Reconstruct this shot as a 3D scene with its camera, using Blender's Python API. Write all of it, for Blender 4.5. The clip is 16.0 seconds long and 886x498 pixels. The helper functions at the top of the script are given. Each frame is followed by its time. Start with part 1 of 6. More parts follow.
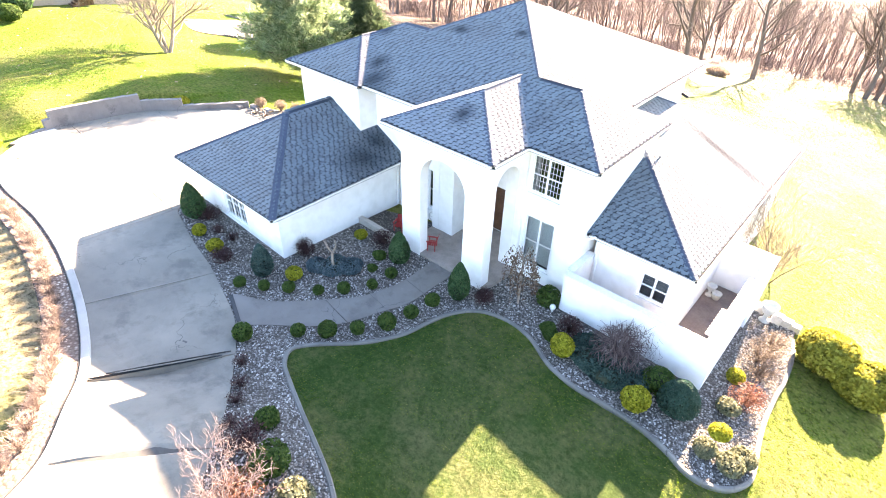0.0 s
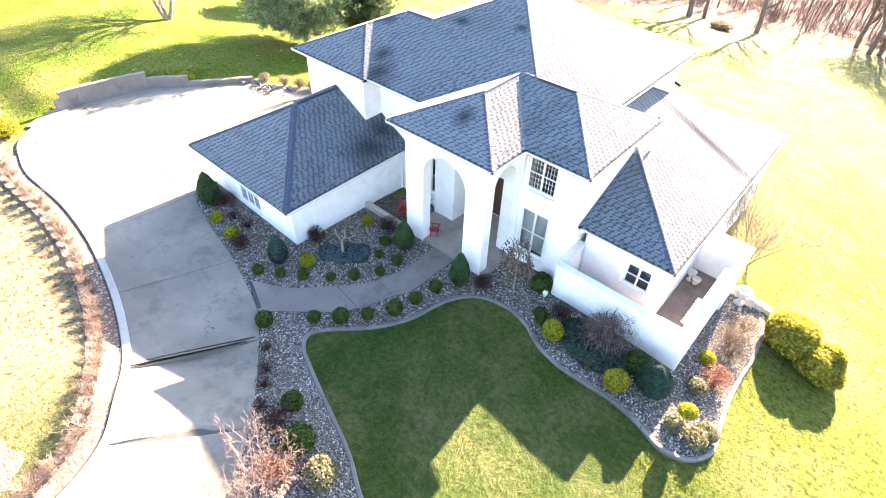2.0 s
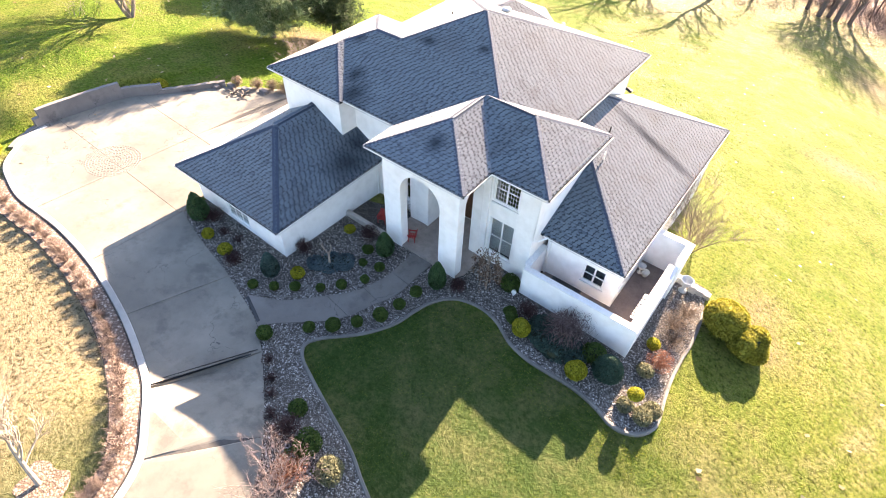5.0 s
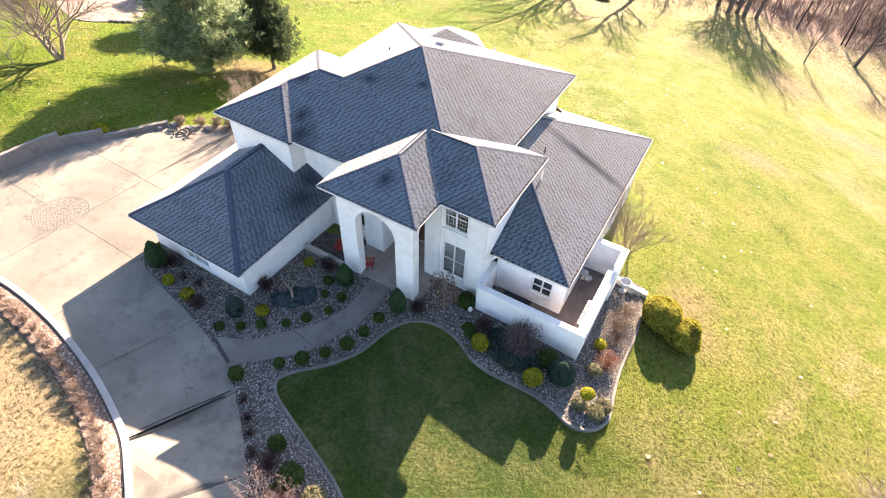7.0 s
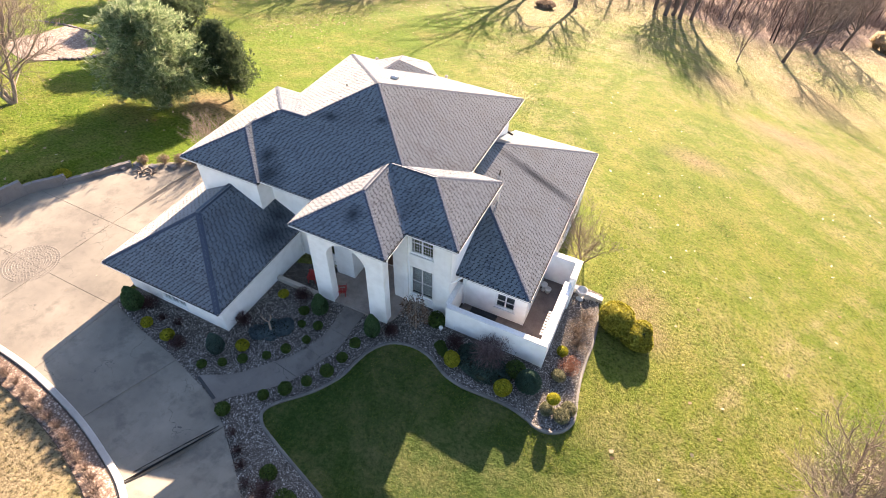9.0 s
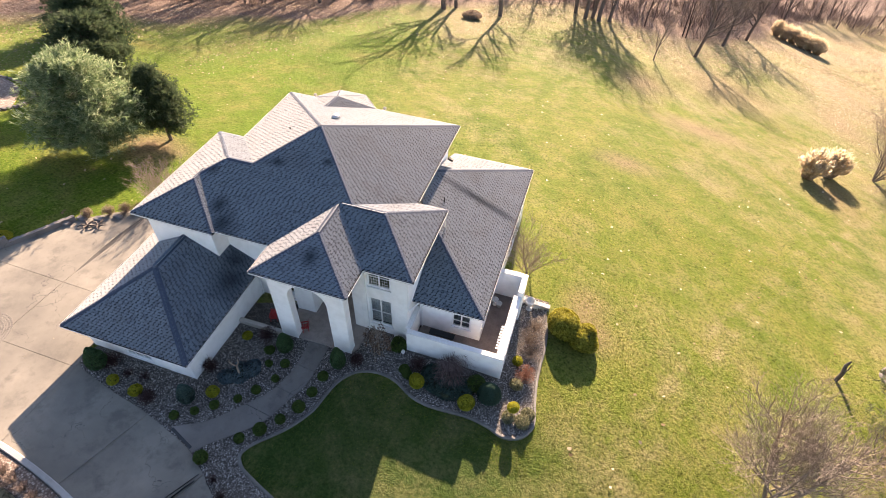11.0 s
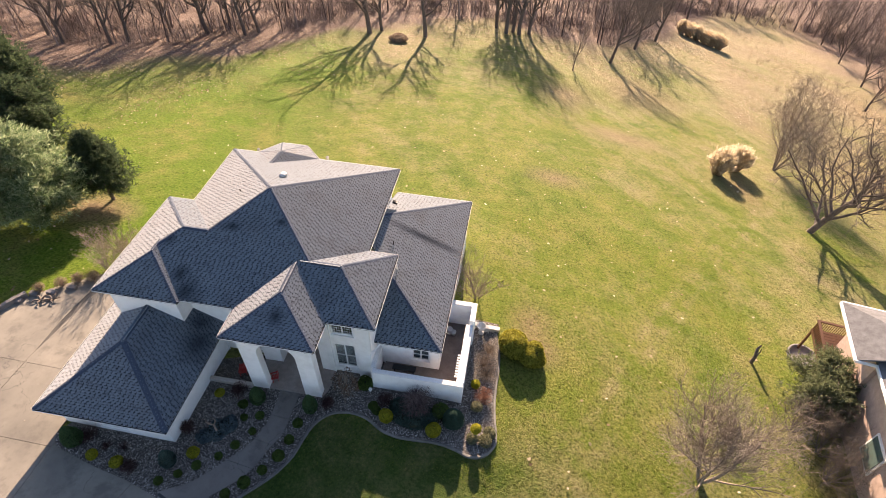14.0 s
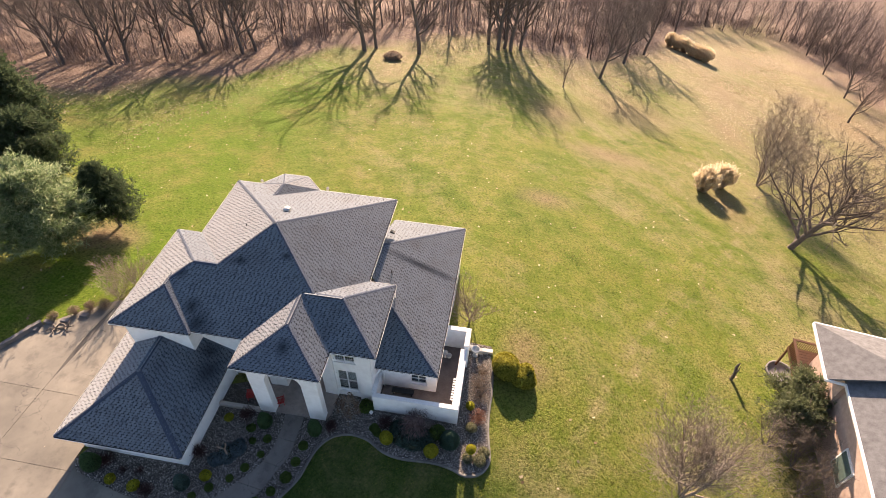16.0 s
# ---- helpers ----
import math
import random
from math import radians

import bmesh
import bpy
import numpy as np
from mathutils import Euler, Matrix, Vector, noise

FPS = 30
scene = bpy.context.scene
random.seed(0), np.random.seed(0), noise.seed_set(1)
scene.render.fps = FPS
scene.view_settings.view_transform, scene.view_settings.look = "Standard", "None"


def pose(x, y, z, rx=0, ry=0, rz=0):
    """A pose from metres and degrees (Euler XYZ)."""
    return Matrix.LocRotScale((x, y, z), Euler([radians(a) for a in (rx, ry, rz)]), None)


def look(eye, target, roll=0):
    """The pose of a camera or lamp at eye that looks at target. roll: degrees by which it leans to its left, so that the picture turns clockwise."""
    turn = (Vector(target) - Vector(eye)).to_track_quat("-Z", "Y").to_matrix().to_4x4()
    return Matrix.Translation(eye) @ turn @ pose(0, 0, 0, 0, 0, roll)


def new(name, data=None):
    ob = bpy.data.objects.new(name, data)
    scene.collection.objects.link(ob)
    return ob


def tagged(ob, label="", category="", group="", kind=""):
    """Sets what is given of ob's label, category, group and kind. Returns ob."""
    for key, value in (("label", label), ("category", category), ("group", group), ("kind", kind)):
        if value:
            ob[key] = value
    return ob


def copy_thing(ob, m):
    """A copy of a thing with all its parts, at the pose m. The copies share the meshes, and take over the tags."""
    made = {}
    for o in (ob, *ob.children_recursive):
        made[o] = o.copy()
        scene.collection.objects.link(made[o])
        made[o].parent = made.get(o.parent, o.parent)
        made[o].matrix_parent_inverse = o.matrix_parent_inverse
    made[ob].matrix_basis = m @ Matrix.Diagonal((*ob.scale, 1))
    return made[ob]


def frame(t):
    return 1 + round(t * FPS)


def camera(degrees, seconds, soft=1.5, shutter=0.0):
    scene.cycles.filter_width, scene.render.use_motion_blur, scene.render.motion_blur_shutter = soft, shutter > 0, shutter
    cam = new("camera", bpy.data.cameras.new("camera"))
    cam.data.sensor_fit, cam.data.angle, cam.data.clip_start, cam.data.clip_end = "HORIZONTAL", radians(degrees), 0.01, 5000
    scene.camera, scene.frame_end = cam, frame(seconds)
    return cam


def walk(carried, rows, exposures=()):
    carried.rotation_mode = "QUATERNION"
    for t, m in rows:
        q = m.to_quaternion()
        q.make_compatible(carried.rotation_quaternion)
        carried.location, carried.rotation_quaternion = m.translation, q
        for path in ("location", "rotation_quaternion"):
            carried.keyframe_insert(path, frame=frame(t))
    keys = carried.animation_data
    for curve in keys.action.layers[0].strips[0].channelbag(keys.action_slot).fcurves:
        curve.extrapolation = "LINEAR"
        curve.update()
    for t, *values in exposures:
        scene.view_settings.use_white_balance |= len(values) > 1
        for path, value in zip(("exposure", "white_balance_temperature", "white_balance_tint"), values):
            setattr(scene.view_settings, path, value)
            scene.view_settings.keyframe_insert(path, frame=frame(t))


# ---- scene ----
import mathutils
cam = camera(79.4, 16.0, soft=0.9)
PATH = [
    (0, (9.479, -13.494, 14.844), (8.428, -12.274, 13.658), 1.8),
    (0.5, (9.491, -13.555, 15.469), (8.46, -12.358, 14.243), 1.8),
    (1, (9.418, -13.628, 16.218), (8.417, -12.455, 14.944), 2.0),
    (1.5, (9.467, -13.687, 16.837), (8.485, -12.536, 15.529), 2.0),
    (2, (9.44, -13.782, 17.462), (8.482, -12.652, 16.118), 2.1),
    (2.5, (9.448, -13.891, 18.092), (8.513, -12.782, 16.715), 2.3),
    (3, (9.48, -13.934, 18.712), (8.565, -12.849, 17.303), 2.3),
    (3.5, (9.37, -14.025, 19.345), (8.481, -12.958, 17.905), 2.6),
    (4, (9.326, -14.039, 19.958), (8.456, -12.973, 18.506), 2.6),
    (6.5, (9.344, -14.329, 22.523), (8.655, -13.135, 21.074), 2.7),
    (7, (9.39, -14.412, 23.074), (8.724, -13.201, 21.628), 2.7),
    (7.5, (9.409, -14.497, 23.625), (8.77, -13.271, 22.18), 2.6),
    (8, (9.44, -14.619, 24.182), (8.828, -13.377, 22.739), 2.6),
    (8.5, (9.5, -14.754, 24.695), (8.913, -13.495, 23.256), 2.5),
    (9, (9.503, -14.827, 25.275), (8.947, -13.552, 23.838), 2.5),
    (11.5, (9.47, -15.158, 28.371), (9.123, -13.8, 26.944), 2.2),
    (12, (9.482, -15.186, 28.971), (9.173, -13.817, 27.546), 2.1),
    (12.5, (9.444, -15.238, 29.534), (9.176, -13.857, 28.112), 2.1),
    (13, (9.382, -15.282, 30.153), (9.149, -13.893, 28.732), 2.0),
    (13.5, (9.35, -15.378, 30.824), (9.135, -13.984, 29.405), 2.0),
    (14, (9.338, -15.493, 31.548), (9.136, -14.096, 30.131), 2.0),
    (14.5, (9.303, -15.576, 32.263), (9.109, -14.177, 30.847), 2.1),
    (15, (9.273, -15.684, 33.003), (9.085, -14.281, 31.59), 2.2),
    (15.5, (9.262, -15.704, 33.743), (9.077, -14.299, 32.332), 2.1),
    (16, (9.26, -15.749, 34.471), (9.076, -14.341, 33.063), 2.1),
]
EXPOSURES = [(0.0, 4.29, 6850, 16), (2.0, 4.11, 6850, 16), (3.0, 3.89, 6850, 16), (4.0, 3.55, 6800, 16.5), (6.5, 3.06, 6850, 17.5), (8.0, 2.83, 6850, 17.5), (9.0, 2.67, 6900, 18), (11.5, 2.34, 6950, 19.5), (13.0, 2.17, 7000, 19.5), (16.0, 2.0, 7000, 19.5)]
walk(cam, [(t, look(eye, target, roll)) for t, eye, target, roll in PATH], EXPOSURES)

# ---- sky and sun ----
SUN_EL, SUN_AZ = radians(21.3), radians(5.9)      # azimuth counted from +y towards -x
to_sun = Vector((-math.sin(SUN_AZ) * math.cos(SUN_EL), math.cos(SUN_AZ) * math.cos(SUN_EL), math.sin(SUN_EL)))
world = bpy.data.worlds.new("sky")
scene.world = world
world.use_nodes = True
wn = world.node_tree
sky = wn.nodes.new("ShaderNodeTexSky")
sky.sky_type, sky.sun_disc, sky.sun_elevation, sky.sun_rotation = "NISHITA", False, SUN_EL, -SUN_AZ
sky.air_density, sky.dust_density, sky.ozone_density = 1.0, 0.8, 1.6
wn.links.new(sky.outputs[0], wn.nodes["Background"].inputs[0])
wn.nodes["Background"].inputs[1].default_value = 0.063
sun = new("sun", bpy.data.lights.new("sun", "SUN"))
sun.data.energy, sun.data.angle, sun.data.color = 5.0, radians(0.53), (1.0, 0.80, 0.60)
sun.matrix_world = look(to_sun * 100, (0, 0, 0))


# ---- materials ----
class Mat:
    """A small builder for node materials."""

    def __init__(self, name, rough=0.8, metal=0.0, spec=0.4):
        self.m = bpy.data.materials.new(name)
        self.m.use_nodes = True
        self.t = self.m.node_tree
        self.b = self.t.nodes["Principled BSDF"]
        self.b.inputs["Roughness"].default_value = rough
        self.b.inputs["Metallic"].default_value = metal
        self.b.inputs["Specular IOR Level"].default_value = spec
        self.geo = self.node("ShaderNodeNewGeometry")

    def node(self, kind, **values):
        n = self.t.nodes.new(kind)
        for k, v in values.items():
            n.inputs[k.replace("_", " ")].default_value = v
        return n

    def link(self, a, b):
        self.t.links.new(a, b)

    def noise(self, scale, detail=4.0, rough=0.55, vec=None, stretch=None):
        n = self.node("ShaderNodeTexNoise", Scale=scale, Detail=detail, Roughness=rough)
        src = vec or self.geo.outputs["Position"]
        if stretch:
            mp = self.node("ShaderNodeMapping", Scale=stretch)
            self.link(src, mp.inputs[0])
            src = mp.outputs[0]
        self.link(src, n.inputs["Vector"])
        return n.outputs["Fac"]

    def ramp(self, fac, *stops):
        r = self.node("ShaderNodeValToRGB")
        e = r.color_ramp.elements
        while len(e) < len(stops):
            e.new(0.5)
        for el, (p, c) in zip(e, stops):
            el.position, el.color = p, (*c, 1.0) if len(c) == 3 else c
        self.link(fac, r.inputs[0])
        return r.outputs[0]

    def grey(self, fac, lo, hi, a=0.0, b=1.0):
        r = self.node("ShaderNodeMapRange", From_Min=lo, From_Max=hi, To_Min=a, To_Max=b)
        self.link(fac, r.inputs[0])
        return r.outputs[0]

    def mix(self, fac, a, b, how="MIX"):
        x = self.t.nodes.new("ShaderNodeMix")
        x.data_type, x.blend_type = "RGBA", how
        for sock, v in ((x.inputs["Factor"], fac), (x.inputs[6], a), (x.inputs[7], b)):
            if isinstance(v, (int, float)):
                sock.default_value = v
            elif isinstance(v, tuple):
                sock.default_value = (*v, 1.0)
            else:
                self.link(v, sock)
        return x.outputs[2]

    def math(self, op, a, b=0.0, clamp=False):
        x = self.t.nodes.new("ShaderNodeMath")
        x.operation, x.use_clamp = op, clamp
        for sock, v in zip(x.inputs, (a, b)):
            if isinstance(v, (int, float)):
                sock.default_value = v
            else:
                self.link(v, sock)
        return x.outputs[0]

    def colour(self, c):
        if isinstance(c, tuple):
            self.b.inputs["Base Color"].default_value = (*c, 1.0)
        else:
            self.link(c, self.b.inputs["Base Color"])
        return self

    def bump(self, height, strength=0.3, distance=0.02):
        n = self.node("ShaderNodeBump", Strength=strength, Distance=distance)
        self.link(height, n.inputs["Height"])
        self.link(n.outputs[0], self.b.inputs["Normal"])
        return self

    def island(self):
        return self.geo.outputs["Random Per Island"]

    def obrandom(self):
        return self.node("ShaderNodeObjectInfo").outputs["Random"]


def plain(name, c, rough=0.7, metal=0.0, vary=0.12, scale=6.0, bump=0.0, spec=0.4):
    """A surface of one colour with stains and grain at two scales."""
    m = Mat(name, rough, metal, spec)
    a, b = m.noise(scale), m.noise(scale * 9)
    f = m.math("ADD", m.math("MULTIPLY", a, 0.6), m.math("MULTIPLY", b, 0.4))
    lo, hi = tuple(v * (1 - vary * 1.6) for v in c), tuple(min(1, v * (1 + vary)) for v in c)
    m.colour(m.ramp(f, (0.3, lo), (0.7, hi)))
    if bump:
        m.bump(b, bump, 0.01)
    return m.m


def make_ground():
    m = Mat("winter lawn", 0.9, spec=0.12)
    m.b.inputs["Specular Tint"].default_value = (0.95, 0.95, 0.45, 1.0)
    pos = m.geo.outputs["Position"]
    sep = m.node("ShaderNodeSeparateXYZ")
    m.link(pos, sep.inputs[0])
    px, py = sep.outputs[0], sep.outputs[1]
    big, mid, fine, blade = m.noise(0.05, 3), m.noise(0.42, 6, 0.7), m.noise(5.0, 6, 0.75), m.noise(30.0, 3, 0.7)
    turn = m.node("ShaderNodeMapping", Rotation=(0.0, 0.0, radians(-32.0)))
    m.link(pos, turn.inputs[0])
    mow = m.noise(0.30, 4, 0.65, vec=turn.outputs[0], stretch=(1.0, 0.22, 1.0))
    patch = m.noise(0.16, 5, 0.65)
    tuft, clump = m.noise(5.0, 6, 0.8), m.noise(1.8, 7, 0.82)
    # living grass, from deep green to yellow-green, in streaks and patches
    lush = m.math("ADD", m.math("MULTIPLY", patch, 0.50), m.math("ADD", m.math("MULTIPLY", mow, 0.18), m.math("MULTIPLY", mid, 0.32)))
    green = m.ramp(lush, (0.36, (0.080, 0.136, 0.018)), (0.48, (0.132, 0.178, 0.028)), (0.62, (0.200, 0.212, 0.048)))
    green = m.mix(m.grey(mid, 0.42, 0.66, 0.0, 0.40), green, (0.240, 0.215, 0.075))
    green = m.mix(m.math("MULTIPLY", m.grey(px, -13, -23, 0.0, 0.75), m.grey(patch, 0.62, 0.45)), green, (0.098, 0.182, 0.012))
    straw = m.ramp(fine, (0.3, (0.215, 0.168, 0.098)), (0.7, (0.41, 0.340, 0.225)))
    # the front lawn's deeper green has some of the house's shade painted in
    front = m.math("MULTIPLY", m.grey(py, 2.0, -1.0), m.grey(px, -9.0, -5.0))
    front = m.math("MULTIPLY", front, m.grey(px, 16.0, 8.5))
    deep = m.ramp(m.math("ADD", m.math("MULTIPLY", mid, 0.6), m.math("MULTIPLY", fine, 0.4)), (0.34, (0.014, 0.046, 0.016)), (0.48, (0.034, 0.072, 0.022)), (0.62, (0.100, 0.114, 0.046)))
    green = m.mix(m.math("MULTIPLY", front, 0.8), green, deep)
    # dry grass, more of it towards the woods in the north and on the strip beyond the drive
    lie = m.math("ADD", py, m.math("MULTIPLY", px, -0.72))
    far = m.math("ADD", m.grey(lie, 38, 90, 0.0, 0.14), m.grey(px, 8, 45, 0.0, 0.10))
    far = m.math("SUBTRACT", far, m.grey(px, -14, -26, 0.0, 0.20))
    west = m.math("MULTIPLY", m.grey(m.math("ADD", px, py), -17, -22, 0.0, 0.60), m.grey(py, -7.5, -10.5))
    dry = m.math("ADD", m.math("ADD", m.math("ADD", m.math("MULTIPLY", big, 0.5), m.math("MULTIPLY", m.math("ADD", mid, mow), 0.33)), far), west)
    col = m.mix(m.math("MULTIPLY", m.grey(dry, 0.59, 0.90), m.grey(front, 0.0, 1.0, 1.0, 0.25)), green, straw)
    # a worn wheel track from the front lawn towards the back field
    bow = m.math("ADD", m.math("MULTIPLY", m.math("MULTIPLY", py, py), 0.0028), m.math("MULTIPLY", py, 0.49))
    off = m.math("ADD", m.math("SUBTRACT", m.math("SUBTRACT", px, 16.3), bow), m.math("MULTIPLY", m.math("SUBTRACT", patch, 0.5), 3.0))
    rut = m.math("ABSOLUTE", m.math("SUBTRACT", m.math("ABSOLUTE", off), 0.75))
    worn = m.math("MULTIPLY", m.grey(rut, 0.75, 0.15), m.math("MULTIPLY", m.grey(py, -3.0, 2.0), m.grey(py, 60.0, 40.0)))
    col = m.mix(m.math("MULTIPLY", worn, m.grey(mid, 0.42, 0.64, 0.0, 0.42)), col, straw)
    for x, y, rx, ry in ((24.7, 53.3, 7.0, 3.2), (14.8, 35.6, 3.4, 2.2), (-28.5, 15.9, 4.2, 3.0), (-27.6, 16.4, 3.6, 2.4), (57.0, 104.0, 4.5, 14.0), (50.0, 78.0, 4.0, 10.0), (13.4, 8.0, 2.0, 1.6), (40.0, 46.0, 3.5, 6.0), (30.0, 76.0, 9.0, 9.0), (17.0, 66.0, 5.0, 6.0), (12.7, 10.5, 1.8, 2.4), (66.0, 60.0, 13.0, 22.0), (86.0, 100.0, 15.0, 34.0)):
        mp = m.node("ShaderNodeMapping", Location=(-x / rx, -y / ry, 0.0), Scale=(1 / rx, 1 / ry, 0.0))
        m.link(pos, mp.inputs[0])
        away = m.t.nodes.new("ShaderNodeVectorMath")
        away.operation = "LENGTH"
        m.link(mp.outputs[0], away.inputs[0])
        bare = m.grey(m.math("ADD", away.outputs["Value"], m.math("MULTIPLY", mid, 1.3)), 1.95, 0.75, 0.0, 0.75)
        col = m.mix(bare, col, m.mix(fine, (0.17, 0.108, 0.066), (0.34, 0.25, 0.175)))
    # tufts: small shadows painted into the dark hollows, and pale tips
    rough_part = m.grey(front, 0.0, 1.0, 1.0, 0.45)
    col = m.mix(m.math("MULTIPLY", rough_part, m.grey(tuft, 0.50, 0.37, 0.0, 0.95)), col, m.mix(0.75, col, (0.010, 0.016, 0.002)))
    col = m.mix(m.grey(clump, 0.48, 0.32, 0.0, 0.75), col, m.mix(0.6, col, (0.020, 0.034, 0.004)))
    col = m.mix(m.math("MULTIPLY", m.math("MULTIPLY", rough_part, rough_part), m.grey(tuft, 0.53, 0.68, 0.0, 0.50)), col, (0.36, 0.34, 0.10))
    # leaf-strewn pale grass along the wood edge and in the back field
    edge = m.math("ADD", lie, m.math("MULTIPLY", m.noise(0.06, 4), 24.0))
    bay = m.math("ADD", m.math("MULTIPLY", m.grey(px, -38, -27, 0.0, 18.0), m.grey(px, 14, 2)), m.grey(px, 36, 72, 0.0, 48.0))
    edge = m.math("SUBTRACT", edge, bay)
    flecks = m.node("ShaderNodeTexVoronoi", Scale=2.2)
    m.link(pos, flecks.inputs["Vector"])
    speck = m.grey(flecks.outputs["Distance"], 0.30, 0.14)
    leafy = m.math("MULTIPLY", m.math("MAXIMUM", m.grey(edge, 70, 92), m.math("MULTIPLY", m.grey(px, 40, 52), m.grey(py, 55, 85))), m.grey(m.noise(0.11, 4, 0.65), 0.36, 0.56, 0.35, 1.0))
    leafy = m.math("MULTIPLY", leafy, m.grey(px, -20, -30, 1.0, 0.30))
    col = m.mix(m.math("MULTIPLY", leafy, 0.58), col, m.mix(fine, (0.165, 0.122, 0.074), (0.31, 0.248, 0.165)))
    col = m.mix(m.math("MULTIPLY", leafy, m.math("MULTIPLY", speck, 0.8)), col, (0.62, 0.53, 0.39))
    # leaf litter under the woods
    litter = m.ramp(m.noise(3.0, 7, 0.85), (0.36, (0.050, 0.031, 0.027)), (0.5, (0.165, 0.112, 0.092)), (0.64, (0.40, 0.315, 0.265)))
    east = m.math("ADD", px, m.math("MULTIPLY", m.noise(0.07, 4), 18.0))
    wood = m.math("MAXIMUM", m.grey(edge, 96, 104), m.grey(east, 100, 116))
    col = m.mix(wood, col, litter)
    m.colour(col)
    m.bump(m.math("ADD", m.math("MULTIPLY", blade, 0.35), m.math("ADD", fine, tuft)), 1.0, 0.16)
    return m.m


def make_stucco():
    m = Mat("white painted masonry", 0.75, spec=0.3)
    brick = m.node("ShaderNodeTexNoise", Scale=2.0, Detail=6.0)
    m.link(m.geo.outputs["Position"], brick.inputs["Vector"])
    streak = m.noise(1.2, 5, 0.6, stretch=(1.0, 1.0, 0.15))
    col = m.ramp(brick.outputs["Fac"], (0.3, (0.78, 0.765, 0.74)), (0.6, (0.86, 0.848, 0.828)))
    col = m.mix(m.grey(streak, 0.55, 0.8, 0.0, 0.15), col, (0.68, 0.665, 0.63))
    m.colour(col)
    m.bump(m.noise(40, 3), 0.25, 0.006)
    return m.m


def make_shingle():
    m = Mat("grey asphalt shingle", 0.8, spec=0.22)
    m.b.inputs["Diffuse Roughness"].default_value = 1.0
    m.b.inputs["Sheen Weight"].default_value = 0.30
    m.b.inputs["Sheen Roughness"].default_value = 0.7
    r = m.math("FRACT", m.math("ADD", m.island(), m.obrandom()))
    col = m.ramp(r, (0.0, (0.046, 0.074, 0.110)), (0.10, (0.060, 0.093, 0.130)), (0.22, (0.090, 0.130, 0.174)), (0.75, (0.102, 0.144, 0.190)), (1.0, (0.118, 0.160, 0.205)))
    stain = m.noise(0.5, 4, stretch=(1.0, 1.0, 0.4))
    col = m.mix(m.grey(stain, 0.50, 0.72, 0.0, 0.45), col, (0.026, 0.030, 0.040))
    col = m.mix(m.grey(m.noise(0.9, 5, 0.7), 0.56, 0.74, 0.0, 0.4), col, (0.012, 0.019, 0.028))
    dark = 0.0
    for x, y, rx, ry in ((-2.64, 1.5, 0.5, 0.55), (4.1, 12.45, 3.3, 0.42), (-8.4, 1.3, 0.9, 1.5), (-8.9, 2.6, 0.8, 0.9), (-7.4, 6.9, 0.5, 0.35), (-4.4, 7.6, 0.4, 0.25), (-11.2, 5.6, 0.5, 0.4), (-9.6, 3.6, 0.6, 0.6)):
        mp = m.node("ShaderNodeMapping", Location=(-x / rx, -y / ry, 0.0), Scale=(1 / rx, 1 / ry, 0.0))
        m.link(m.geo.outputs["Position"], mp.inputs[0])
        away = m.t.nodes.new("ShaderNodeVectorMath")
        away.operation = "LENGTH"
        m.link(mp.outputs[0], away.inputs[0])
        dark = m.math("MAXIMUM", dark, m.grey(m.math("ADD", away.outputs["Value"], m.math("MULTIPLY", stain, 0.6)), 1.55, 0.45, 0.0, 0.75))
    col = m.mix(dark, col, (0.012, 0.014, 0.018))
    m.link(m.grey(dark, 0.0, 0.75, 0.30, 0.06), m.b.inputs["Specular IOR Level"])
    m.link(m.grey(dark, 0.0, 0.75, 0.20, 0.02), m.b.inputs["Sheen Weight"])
    col = m.mix(m.grey(m.noise(160, 2), 0.35, 0.65, 0.0, 0.3), col, (0.085, 0.10, 0.13))
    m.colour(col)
    m.bump(m.noise(120, 2), 0.4, 0.004)
    return m.m


def make_concrete(name, a, b, crack=True):
    m = Mat(name, 0.75, spec=0.4)
    m.b.inputs["Sheen Weight"].default_value = 0.08
    m.b.inputs["Sheen Roughness"].default_value = 0.7
    big, mid, fine = m.noise(0.35, 5, 0.6), m.noise(2.2, 5, 0.6), m.noise(45, 3)
    col = m.ramp(big, (0.32, a), (0.68, b))
    col = m.mix(m.grey(mid, 0.5, 0.75, 0.0, 0.4), col, tuple(v * 0.72 for v in a))
    blot = m.noise(0.8, 6, 0.7)
    col = m.mix(m.grey(blot, 0.52, 0.66, 0.0, 0.7), col, tuple(v * 0.55 for v in a))
    col = m.mix(m.grey(blot, 0.36, 0.28, 0.0, 0.5), col, tuple(min(1, v * 1.35) for v in b))
    col = m.mix(m.grey(fine, 0.4, 0.7, 0.0, 0.2), col, tuple(min(1, v * 1.3) for v in b))
    tint = m.grey(m.obrandom(), 0.0, 1.0, 0.0, 0.16)
    col = m.mix(tint, col, tuple(v * 0.6 for v in a))
    cloud_f = m.noise(0.22, 3, 0.5)
    col = m.mix(m.grey(cloud_f, 0.40, 0.62, 0.0, 0.45), col, tuple(v * 0.62 for v in a))
    if crack:
        line = m.math("ABSOLUTE", m.math("SUBTRACT", m.noise(0.30, 5, 0.5), 0.5))
        gap = m.math("MULTIPLY", m.grey(line, 0.0028, 0.0012), m.grey(m.noise(0.17, 2), 0.48, 0.56))
        col = m.mix(m.math("MULTIPLY", gap, 0.8), col, (0.035, 0.032, 0.03))
    m.colour(col)
    m.bump(fine, 0.25, 0.004)
    return m.m


